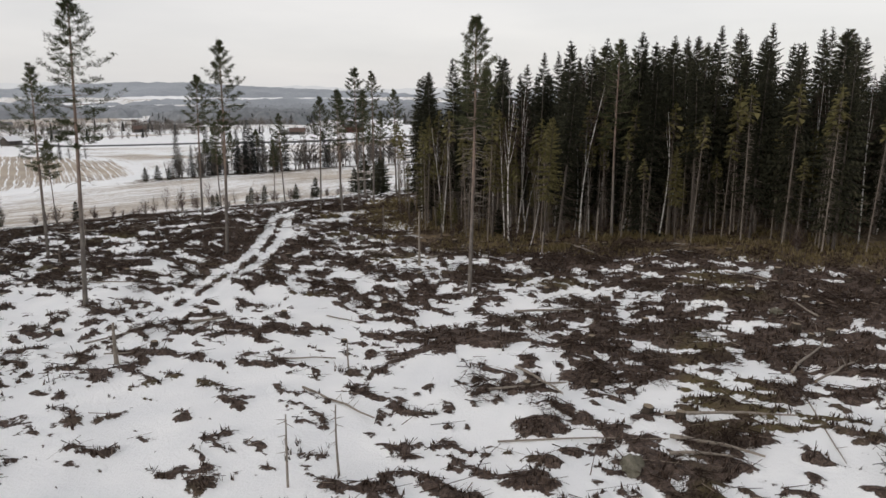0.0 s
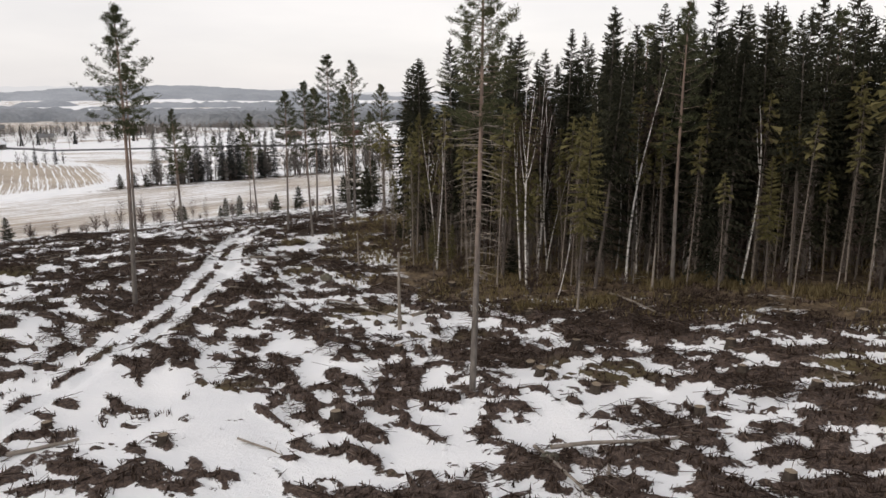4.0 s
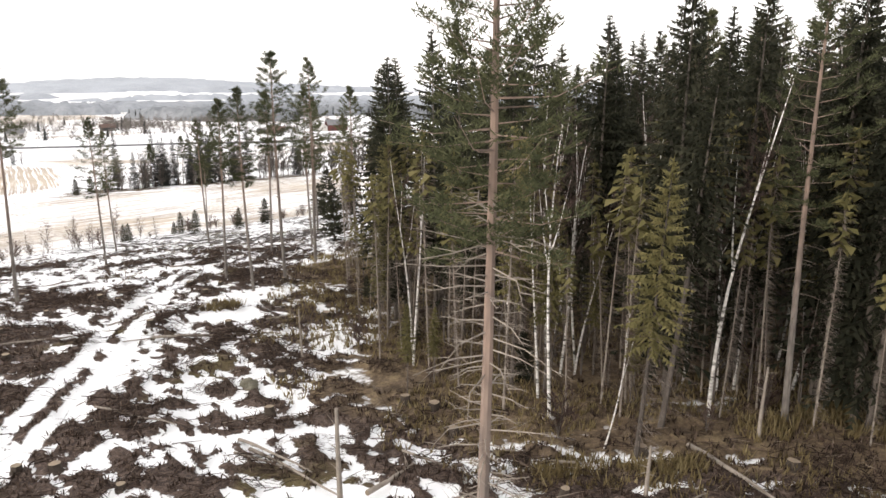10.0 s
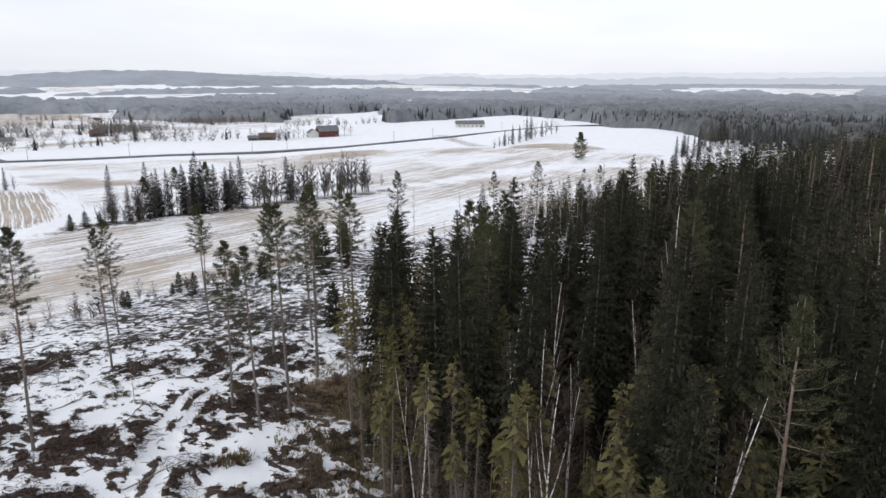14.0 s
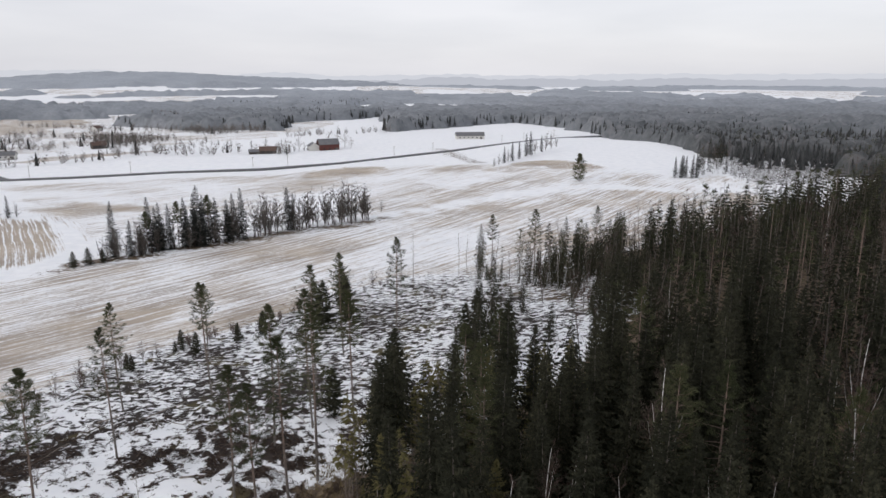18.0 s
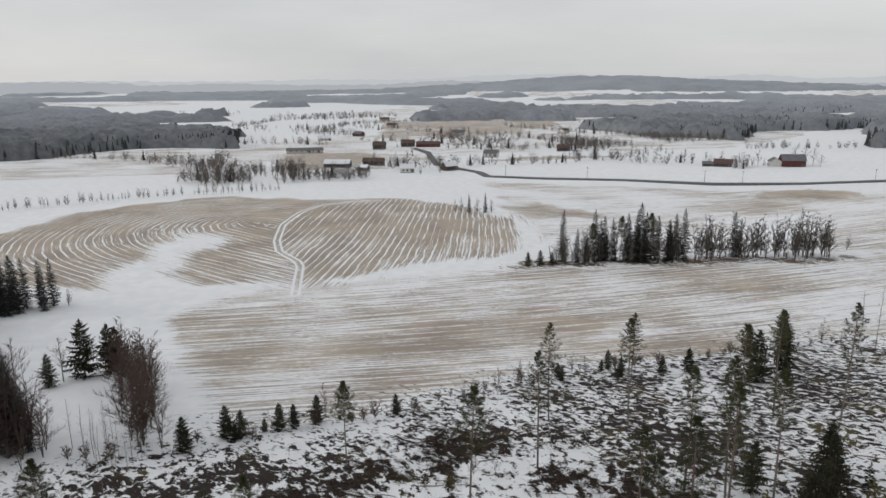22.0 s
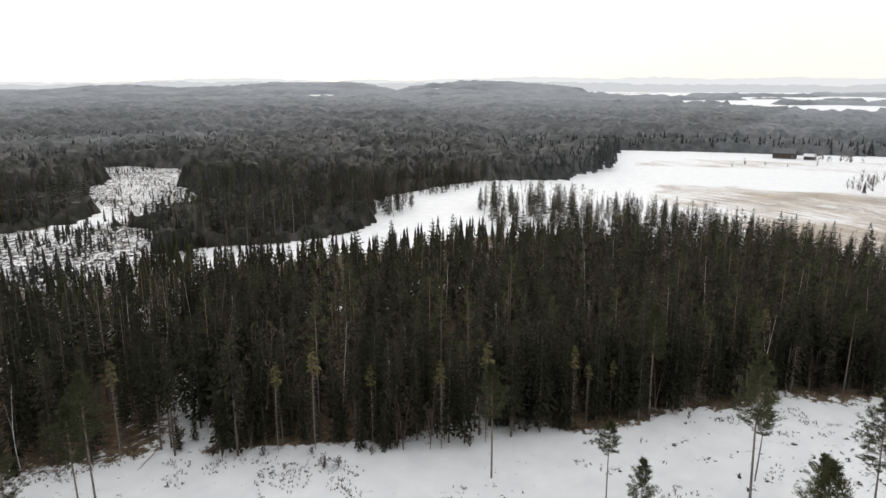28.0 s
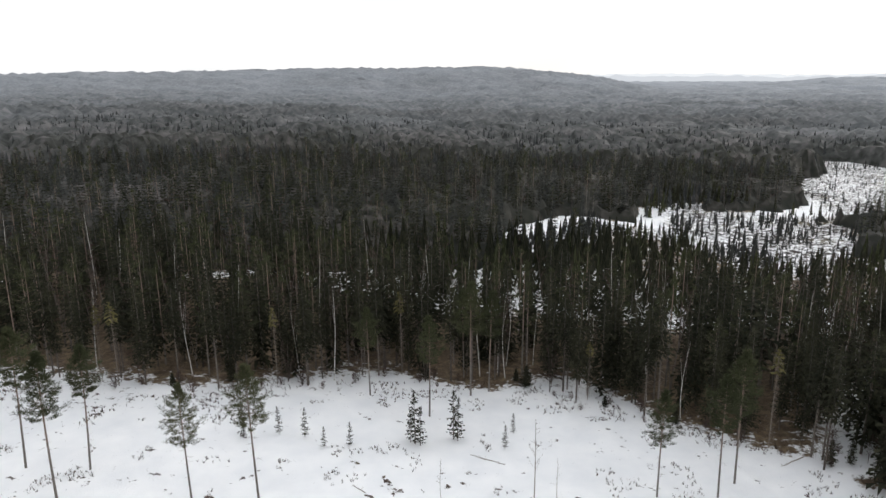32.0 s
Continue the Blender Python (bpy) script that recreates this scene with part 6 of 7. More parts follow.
# spur of trees that runs down to the snowy field
SPUR = "trees on the spur"
grow(SPRUCE_G, 17, "spruce_tree", "dark spruce on the snowy spur", SPUR, [(-104, 69, 16), (-103, 72, 17.5), (-106, 71, 15), (-101, 74.5, 14), (-108, 74, 15), (-100, 76, 10), (-105, 73, 16.5), (-107, 76, 16), (-103, 75, 15.5), (-109.5, 71.5, 14)])
grow(ALDER, 12, "alder_tree", "tall leafless alder on the spur", SPUR, [(-101, 70, 14), (-99.5, 73, 15), (-102, 76.5, 14), (-105, 75, 15), (-98.5, 77.5, 10), (-107, 68, 12), (-100, 71.5, 15), (-97.5, 74, 13), (-104, 78, 14), (-110, 77, 14), (-112, 74, 12), (-96, 76, 9)])
grow(ALDER, 12, "alder_tree", "brown leafless alder along the spur", SPUR, [(-124, 104, 10), (-119, 102, 11), (-114, 100, 12), (-109, 98, 12.5), (-104, 95.5, 13), (-99, 92.5, 13.5), (-95, 90.5, 14), (-91, 88, 14.5), (-88.5, 86.5, 12), (-86.5, 85, 8), (-127, 104.5, 9), (-116, 102.5, 10)])
for x, y in along_line([(-126, 104), (-110, 98), (-98, 92), (-86, 85)], 1.9, 2.6, 15):
    plant(ALDER, x, y, R.uniform(9, 14), 12, "alder_tree", "brown leafless alder along the spur", "tree", SPUR)
for x, y in along_line([(-112, 70), (-104, 74), (-97, 74)], 1.3, 4.0, 16):
    plant(ALDER, x, y, R.uniform(9, 15), 12, "alder_tree", "tall leafless alder on the spur", "tree", SPUR)
grow(BROADLEAF, 10, "broadleaf_tree", "leafless spreading tree in snow", SPUR, [(-134, 88, 10), (-136, 86, 9), (-132.2, 95.5, 9)])
grow(SAPLING, 6, "sapling", "thin leafless sapling in snow", SPUR, [(-96 + 1.6 * k, 80 + 0.9 * (k % 4), R.uniform(6, 9)) for k in range(8)] + [(-88 + k, 78 + 1.5 * (k % 3), R.uniform(4, 8)) for k in range(6)])
grow(SALLOW, 3.5, "sallow_bush", "brown leafless sallow bush", SPUR, [(-90, 79, 3), (-87, 81, 3.5), (-92, 77.5, 2.5), (-100, 71, 3)])
# growth along the field's edge
for x, y in along_line(FIELD_EDGE[2:], 2.3, 2.6, 12):
    u = R.random()
    if u < 0.5:
        plant(SALLOW, x, y, R.uniform(1.2, 3.4), 3.5, "sallow_bush", "leafless brown bush at the field's edge", "bush", "bushes along the field's edge")
    elif u < 0.68:
        plant(ALDER, x, y, R.uniform(3, 7), 12, "alder_tree", "small leafless alder at the field's edge", "tree", "bushes along the field's edge")
    elif u < 0.82:
        plant(SPRUCE_SMALL, x, y, R.uniform(1.5, 4), 4, "young_spruce", "young dark spruce branched to the ground", "tree", "young spruces")
for x, y, h in ((-55, 141, 4.5), (-57, 139, 5), (-59, 136, 5.5), (-56.5, 143, 4), (-60, 133, 4), (-52.5, 158, 4), (-42, 108, 4), (-44, 106, 3.5)):
    plant(ALDER, x, y, h, 12, "alder_tree", "bushy leafless alder at the field's edge", "tree", "bushes along the field's edge")
for x, y, h in ((-8, 214, 14), (-11.5, 216, 13), (4, 222, 12), (6.5, 226, 11), (-64.4, 68.9, 8.6), (-72.4, 49, 9.8), (-70, 52, 6), (-15.3, -25.8, 9.2), (-5.4, -26.6, 4.7), (-17.7, -25.6, 5.0), (-40, 72, 5), (-36, 60, 4.5), (-30, 100, 5), (0, 186, 8), (-2, 170, 7)):
    plant(SAPLING, x, y, h, 6, "sapling", "thin leafless sapling in the clearing", "tree", "saplings in the clearing")
# hedges and tree belts across the valley
for line, gap, wide, lo, hi in (([(-432, 52), (-410, 96)], 9, 3, 5, 9), ([(-410, 96), (-404, 114), (-394, 140), (-380, 152)], 1.5, 3, 8, 11), ([(-380, 152), (-349, 241), (-330, 275), (-309, 303)], 2.2, 3, 3, 7), ([(-364, 291), (-385, 340), (-400, 388), (-330, 330)], 2.6, 9, 8, 14), ([(-395, 150), (-410, 160), (-395, 185)], 5, 4, 9, 13),
                                ([(-310, 420), (-300, 445), (-330, 470), (-380, 440)], 10, 10, 6, 12), ([(-470, 60), (-450, 50), (-440, 40)], 7, 4, 6, 9), ([(-250, 700), (-200, 640), (-150, 620)], 14, 10, 5, 9), ([(-480, 560), (-440, 620), (-400, 640)], 10, 10, 7, 12),
                                ([(-560, 30), (-530, -30), (-520, -40)], 16, 6, 3, 7), ([(-145, 590), (-120, 585), (-112, 600)], 7, 6, 8, 13)):
    for x, y in along_line(line, gap, wide, int(gap * 10 + lo)):
        plant(ALDER_H, x, y, R.uniform(lo, hi), 12, "alder_tree", "leafless grey tree in a farm hedge", "tree", "hedgerow trees")


# far hedges and lone trees of the valley
VALLEY_LINES = [[(-520, 420), (-420, 330), (-365, 300)], [(-640, 330), (-560, 360), (-480, 350)], [(-330, 470), (-250, 540), (-210, 640)], [(-560, 640), (-430, 660), (-330, 620)], [(-300, 700), (-420, 780), (-600, 800)], [(-250, 830), (-400, 900), (-560, 960)],
                [(-700, 700), (-800, 860), (-760, 1000)], [(-480, 90), (-460, 120), (-440, 150), (-430, 180)], [(-560, 180), (-540, 140), (-520, 120)], [(-600, 20), (-580, 50)], [(-490, 60), (-470, 55), (-455, 60)], [(-900, 720), (-1000, 900), (-900, 1100)],
                [(-300, 1000), (-380, 1150), (-560, 1350)], [(-90, 1050), (-60, 1200)], [(-160, 740), (-120, 800), (-60, 830)], [(-410, 600), (-330, 640), (-300, 720)], [(-640, 520), (-600, 560), (-540, 560)], [(-270, 590), (-200, 570), (-150, 600)]]
hx, hy = [], []
for k, line in enumerate(VALLEY_LINES):
    for x, y in along_line(line, 4.2, 7.0, 900 + k):
        hx.append(x)
        hy.append(y)
for k, (thicket, gap) in enumerate((([(-347, 724), (-376, 790), (-311, 747), (-262, 725), (-264, 645), (-292, 630)], 7), ([(-314, 850), (-315, 930), (-246, 960), (-207, 863), (-250, 790)], 8),
                                    ([(-345, 335), (-362, 378), (-330, 400), (-306, 372)], 5.5), ([(-320, 430), (-316, 452), (-350, 455), (-372, 440)], 6), ([(-509, 694), (-528, 760), (-443, 716), (-399, 741), (-396, 668)], 9),
                                    ([(-128, 572), (-120, 576), (-122, 590), (-131, 588)], 4), ([(-1053, 950), (-926, 918), (-894, 1000), (-934, 1100), (-1080, 1120)], 16), ([(-718, 658), (-680, 682), (-594, 676), (-694, 735)], 11),
                                    ([(-552, 376), (-440, 335), (-404, 330), (-400, 372), (-444, 378)], 7), ([(-398, 290), (-352, 322), (-372, 330), (-412, 305)], 5), ([(-520, 96), (-500, 120), (-470, 130), (-475, 118)], 6), ([(-440, 60), (-425, 50), (-446, 40)], 5))):
    tx, ty = spots(thicket, gap, 930 + k)
    hx, hy = hx + list(tx), hy + list(ty)
tx, ty = spots([(-1100, 420), (-420, 300), (-240, 560), (-180, 700), (-420, 1180), (-1000, 1250), (-1400, 900)], 16, 945)
ok = (lattice(tx, ty, 120, 96) * 0.5 + lattice(tx, ty, 34, 97) * 0.5 > 0.70) & ~wooded(tx, ty)
hx, hy = hx + list(tx[ok]), hy + list(ty[ok])
hx, hy = np.array(hx), np.array(hy)
HEDGE_KINDS = [as_stand(bare_shape(10, 2, 0.36, 8, 16, 531, 0.03, 0.008, 0.06, 0.26)[1:], (M_PALETWIG,)), as_stand([low_spruce(14, 5, 5, 0.17, 532)], (M_MIDWOOD,))]
stand("valley_hedges", "leafless hedges and tree rows between distant fields", hx, hy, hgt(len(hx), 5, 12, 9), HEDGE_KINDS, [10, 14], [0.95, 0.05], 84)


# ---- farms ----
M_RED = plain("red_boarding", (0.125, 0.046, 0.038), (0.085, 0.036, 0.031), 0.8, 0.6)
M_WHITEWALL = plain("white_boarding", (0.62, 0.61, 0.58), (0.5, 0.49, 0.46), 0.8, 0.6)
M_DARKWALL = plain("dark_boarding", (0.09, 0.075, 0.065), (0.05, 0.045, 0.04), 0.85, 0.6)
M_GREYROOF = plain("grey_sheet_roof", (0.17, 0.17, 0.175), (0.11, 0.11, 0.115), 0.6, 0.4)
M_BROWNROOF = plain("brown_tiled_roof", (0.13, 0.085, 0.07), (0.085, 0.06, 0.05), 0.8, 0.5)
M_SNOWROOF = plain("snowy_roof", (0.80, 0.81, 0.83), (0.70, 0.71, 0.73), 0.8, 0.5)
M_PANE = plain("dark_window_glass", (0.03, 0.035, 0.04), (0.05, 0.055, 0.06), 0.15, 1.0)
M_DOOR = plain("grey_plank_door", (0.16, 0.15, 0.14), (0.10, 0.095, 0.09), 0.8, 1.0)
M_CONCRETE = plain("foundation_concrete", (0.35, 0.34, 0.32), (0.25, 0.24, 0.23), 0.9, 1.0)


def farm_building(name, label, x, y, w, d, eaves, ridge, turn, wall, roof_mat, windows=4, doors=1, chimney=False):
    """Gabled building: foundation, boarded walls, roof slabs with overhang, doors and windows."""
    root = new(name)
    root.matrix_world = pose(x, y, float(land(x, y)) + 0.1, 0, 0, turn)
    base, body = Shape(), Shape()
    base.box(-w / 2 - 0.05, -d / 2 - 0.05, -1.5, w / 2 + 0.05, d / 2 + 0.05, 0.4)
    part("foundation", base, M_CONCRETE, root)
    a = [(-w / 2, -d / 2), (w / 2, -d / 2), (w / 2, d / 2), (-w / 2, d / 2)]
    for (x0, y0), (x1, y1) in zip(a, a[1:] + a[:1]):
        if y0 == y1:
            body.face((x0, y0, 0.4), (x1, y1, 0.4), (x1, y1, eaves), (x0, y0, eaves))
        else:
            body.face((x0, y0, 0.4), (x1, y1, 0.4), (x1, y1, eaves), (x0, 0, ridge), (x0, y0, eaves))
    part("wall", body, wall, root)
    o, k = 0.5, (ridge - eaves) / (d / 2)
    for sg in (-1, 1):
        r = Shape()
        e, ez = sg * (d / 2 + o), eaves - o * k
        r.face((-w / 2 - o, 0, ridge + 0.03), (w / 2 + o, 0, ridge + 0.03), (w / 2 + o, e, ez + 0.03), (-w / 2 - o, e, ez + 0.03))
        r.face((-w / 2 - o, 0, ridge + 0.25), (-w / 2 - o, e, ez + 0.25), (w / 2 + o, e, ez + 0.25), (w / 2 + o, 0, ridge + 0.25))
        r.face((-w / 2 - o, e, ez + 0.03), (w / 2 + o, e, ez + 0.03), (w / 2 + o, e, ez + 0.25), (-w / 2 - o, e, ez + 0.25))
        for sx in (-1, 1):
            r.face((sx * (w / 2 + o), 0, ridge + 0.03), (sx * (w / 2 + o), e, ez + 0.03), (sx * (w / 2 + o), e, ez + 0.25), (sx * (w / 2 + o), 0, ridge + 0.25))
        part("roof", r, roof_mat, root)
    for sg in (-1, 1):
        for k2 in range(windows):
            cx = -w / 2 + w * (k2 + 0.8) / (windows + 0.6)
            win = Shape()
            win.box(cx - 0.6, sg * d / 2 - 0.04, 1.3, cx + 0.6, sg * d / 2 + 0.04, 2.5)
            part("window", win, M_PANE, root)
        for k2 in range(doors):
            cx = w * (0.38 - 0.25 * k2)
            dr = Shape()
            dr.box(cx - 1.0, sg * d / 2 - 0.05, 0.3, cx + 1.0, sg * d / 2 + 0.06, min(2.6, eaves - 0.2))
            part("door", dr, M_DOOR, root)
    if chimney:
        c = Shape()
        c.box(-0.4, -0.3, ridge - 0.6, 0.4, 0.5, ridge + 1.1)
        part("chimney", c, M_BROWNROOF, root)
    return tagged(root, label, "building", "farm buildings")


for row in (("barn", "large red barn with a grey roof", -96, 606, 16, 11, 5.6, 9.4, 25, M_RED, M_GREYROOF, 3, 1, False), ("barn", "pale barn wing with a grey roof", -107, 601, 7, 8, 4.6, 7.2, 115, M_WHITEWALL, M_GREYROOF, 2, 1, False),
            ("farmhouse", "small house with a reddish tiled roof", -139, 583, 12, 8, 3.2, 6.0, 10, M_DARKWALL, M_BROWNROOF, 3, 1, True), ("shed", "dark low shed beside the house", -149, 580, 8, 6, 2.6, 4.2, 20, M_DARKWALL, M_GREYROOF, 1, 1, False),
            ("long_barn", "white long barn with a dark roof", 22, 692, 26, 10, 3.6, 6.4, 8, M_WHITEWALL, M_GREYROOF, 6, 1, False),
            ("barn", "red barn with a dark roof and a white gate", -508, 90, 20, 11, 4.2, 7.2, 80, M_RED, M_GREYROOF, 4, 2, False), ("shed", "long red shed in snow", -452, 84, 17, 6, 2.4, 3.6, 80, M_RED, M_GREYROOF, 3, 2, False),
            ("shed", "dark open shed in snow", -424, 73, 13, 6, 2.4, 3.4, 82, M_DARKWALL, M_GREYROOF, 1, 3, False), ("barn", "dark barn with a brown roof", -482, 114, 16, 9, 3.4, 5.8, 75, M_DARKWALL, M_GREYROOF, 3, 1, False),
            ("barn", "dark barn with a brown roof behind bare trees", -516, 140, 10, 8, 4.0, 6.5, 75, M_DARKWALL, M_BROWNROOF, 3, 1, False), ("farmhouse", "farmhouse with a brown roof behind bare trees", -522, 158, 12, 9, 4.5, 7.5, 60, M_DARKWALL, M_BROWNROOF, 3, 1, True),
            ("farmhouse", "lone farmhouse with a grey roof", -612, -2, 16, 10, 4.5, 8.0, 85, M_DARKWALL, M_GREYROOF, 3, 1, True), ("shed", "small shed beside the lone farmhouse", -608, 16, 8, 6, 2.8, 4.4, 85, M_DARKWALL, M_SNOWROOF, 1, 1, False),
            ("long_barn", "long low pale barn", -500, 497, 34, 10, 2.6, 4.6, 45, M_WHITEWALL, M_GREYROOF, 6, 2, False), ("barn", "dark gabled barn on a farm", -470, 570, 12, 9, 4.2, 7.2, 30, M_DARKWALL, M_BROWNROOF, 3, 1, False),
            ("barn", "brown gabled barn on a farm", -462, 606, 13, 9, 4.2, 7.2, 30, M_DARKWALL, M_BROWNROOF, 3, 1, False), ("barn", "long brown farm building", -440, 612, 24, 9, 3.6, 6.0, 30, M_RED, M_BROWNROOF, 5, 2, False),
            ("barn", "dark barn with snow on its roof", -384, 424, 20, 9, 3.2, 5.8, 30, M_DARKWALL, M_SNOWROOF, 4, 1, False), ("barn", "brown barn behind bare trees", -372, 452, 16, 8, 3.2, 5.4, 30, M_DARKWALL, M_BROWNROOF, 4, 1, False),
            ("farmhouse", "small white house with a snowy roof", -318, 428, 10, 8, 3.4, 6.0, 40, M_WHITEWALL, M_SNOWROOF, 3, 1, True), ("shed", "small shed with snow on its roof", -352, 418, 8, 6, 2.6, 4.2, 20, M_DARKWALL, M_SNOWROOF, 1, 1, False),
            ("farmhouse", "house with a snowy roof by the road", -300, 455, 10, 8, 3.6, 6.4, 70, M_DARKWALL, M_SNOWROOF, 3, 1, True)):
    farm_building(*row)
for x, y, w, d, h, t in ((-330, 560, 12, 9, 6, 20), (-300, 640, 11, 8, 6, 40), (-600, 620, 14, 9, 6, 60), (-620, 700, 12, 9, 6, 10), (-520, 780, 16, 10, 7, 35), (-700, 860, 14, 10, 7, 20), (-430, 900, 12, 9, 6, 80), (-360, 990, 20, 11, 7, 15), (-820, 980, 16, 10, 7, 50),
                         (150, 1030, 14, 10, 6, 10), (-700, 1420, 16, 10, 7, 20), (-640, 1480, 14, 10, 7, 60), (-560, 1450, 18, 10, 7, 5), (-500, 1500, 14, 9, 6, 30)):
    farm_building("farmhouse", "distant farmhouse in the valley", x, y, w, d, h * 0.55, h, t, R.choice((M_WHITEWALL, M_RED, M_DARKWALL)), R.choice((M_GREYROOF, M_SNOWROOF, M_BROWNROOF)), 3, 1, True)

# ---- road across the valley, with poles ----
M_ROAD = plain("wet_asphalt", (0.13, 0.13, 0.135), (0.09, 0.09, 0.092), 0.7, 0.3)


def road(name, line, width):
    v, f = [], []
    dense = []
    for (ax, ay), (bx, by) in zip(line, line[1:]):
        n = max(2, int(math.hypot(bx - ax, by - ay) / 8))
        dense += [(ax + (bx - ax) * k / n, ay + (by - ay) * k / n) for k in range(n)]
    dense.append(line[-1])
    for k, (x, y) in enumerate(dense):
        ax, ay = dense[max(k - 1, 0)]
        bx, by = dense[min(k + 1, len(dense) - 1)]
        d = math.hypot(bx - ax, by - ay)
        nx, ny = -(by - ay) / d * width / 2, (bx - ax) / d * width / 2
        z = float(land(x, y)) + 0.9
        v += [(x - nx * 1.6, y - ny * 1.6, z - 2.5), (x - nx, y - ny, z), (x + nx, y + ny, z), (x + nx * 1.6, y + ny * 1.6, z - 2.5)]
        if k:
            a, b = 4 * (k - 1), 4 * k
            f += [(a + i, b + i, b + i + 1, a + i + 1) for i in range(3)]
    sh = Shape()
    sh.v, sh.f = v, f
    tagged(new(name, sh.mesh(name, M_ROAD)), "narrow dark country road on a low bank", "road", kind="structure")


VALLEY_ROAD = [(-279, 400), (-286, 449), (-271, 452), (-254, 436), (-219, 446), (-172, 468), (-118, 482), (-72, 511), (-20, 560), (5, 581), (115, 714), (187, 763), (300, 800)]
road("road_valley", VALLEY_ROAD[2:], 5.0)
road("road_farm", [(-271, 452), (-330, 480), (-400, 560), (-440, 590)], 4.0)
for x, y in along_line(VALLEY_ROAD[3:11], 48, 1.0, 21):
    root = new("utility_pole")
    root.matrix_world = pose(x + 5, y + 3, float(land(x, y)))
    p, c = Shape(), Shape()
    p.tube([(0, 0, -0.5), (0, 0, 4), (0, 0, 8.5)], [0.14, 0.12, 0.09], 6)
    c.box(-0.8, -0.06, 7.9, 0.8, 0.06, 8.05)
    part("pole", p, M_GREYWOOD, root)
    part("crossarm", c, M_GREYWOOD, root)
    tagged(root, "grey wooden utility pole beside the road", "pole", "utility poles")

# ---- parked car at the wood's edge ----
M_CARPAINT = plain("dark_car_paint", (0.03, 0.033, 0.04), (0.045, 0.048, 0.055), 0.3, 1.0)
M_TYRE = plain("tyre_rubber", (0.02, 0.02, 0.02), (0.03, 0.03, 0.03), 0.9, 3.0)
car = new("car")
car.matrix_world = pose(-110.5, 62.5, float(land(-110.5, 62.5)), 0, 0, -108) @ Matrix.Scale(0.72, 4)
body, cabin = Shape(), Shape()
body.box(-0.85, -2.1, 0.3, 0.85, 2.1, 0.95)
part("body", body, M_CARPAINT, car)
cabin.v = [(-0.8, -2.0, 0.95), (0.8, -2.0, 0.95), (0.8, 0.9, 0.95), (-0.8, 0.9, 0.95), (-0.65, -1.7, 1.5), (0.65, -1.7, 1.5), (0.65, 0.2, 1.5), (-0.65, 0.2, 1.5)]
cabin.f = [(4, 5, 6, 7), (0, 1, 5, 4), (1, 2, 6, 5), (2, 3, 7, 6), (3, 0, 4, 7)]
part("cabin", cabin, M_CARPAINT, car)
for pts in (((-0.62, -1.93, 1.05), (0.62, -1.93, 1.05), (0.54, -1.76, 1.42), (-0.54, -1.76, 1.42)), ((0.62, 0.80, 1.05), (-0.62, 0.80, 1.05), (-0.54, 0.32, 1.42), (0.54, 0.32, 1.42))):
    w = Shape()
    w.face(*pts)
    part("window", w, M_PANE, car)
for sx in (-0.85, 0.85):
    for sy in (-1.35, 1.3):
        w = Shape()
        w.tube([(sx - 0.1, sy, 0.32), (sx + 0.1, sy, 0.32)], [0.32, 0.32], 14)
        part("wheel", w, M_TYRE, car)
tagged(car, "small dark car parked on snow by the wood", "car")


# ---- stumps, logs, boulders and slash in the clearing ----
def bare_at(x, y, much, slack):
    """Whether a place lies in a bare island, give or take."""
    off_track = np.abs(np.abs(off_line(TRACK, x, y)) - 0.95) > 0.55
    return (patchy(x, y) + 3.0 * slack > 1.0 - much) & off_track & (much > 0.08)


M_STUMP = plain("stump_bark", (0.075, 0.060, 0.048), (0.035, 0.028, 0.022), 0.95, 5.0)


def stump_shape(h, r, seed):
    q = random.Random(seed)
    s, c = Shape(), Shape()
    n = 10
    rings = [(-0.3, 1.5), (0.0, 1.35), (0.12, 1.08), (h, 1.0)]
    j = [q.uniform(0.85, 1.15) for _ in range(n)]
    for z, k in rings:
        s.v += [(r * k * j[i] * math.cos(2 * math.pi * i / n), r * k * j[i] * math.sin(2 * math.pi * i / n), z) for i in range(n)]
    s.f = [(a * n + i, a * n + (i + 1) % n, (a + 1) * n + (i + 1) % n, (a + 1) * n + i) for a in range(3) for i in range(n)]
    c.face(*[(r * j[i] * 0.99 * math.cos(2 * math.pi * i / n), r * j[i] * 0.99 * math.sin(2 * math.pi * i / n), h + 0.004) for i in range(n)])
    return s.mesh("bark", M_STUMP), c.mesh("cut_face", M_WOODCUT)


STUMPS = [stump_shape(0.28 + 0.05 * k, 0.17 + 0.03 * k, 600 + k) for k in range(4)]
sx, sy = spots(SLASH_BED, 5.2, 71, 2, 200, (-60, 44, 8, 100))
ok = bare_at(sx, sy, cover_at(sx, sy)[0], np.full(len(sx), 0.03))
for x, y in zip(sx[ok], sy[ok]):
    root = new("stump")
    root.matrix_world = pose(x, y, top(x, y) - 0.03, R.uniform(-5, 5), R.uniform(-5, 5), R.uniform(0, 360))
    b, c = R.choice(STUMPS)
    new("bark", b).parent = root
    new("cut_face", c).parent = root
    tagged(root, "sawn tree stump with a pale cut face", "stump", "stumps in the clearing")


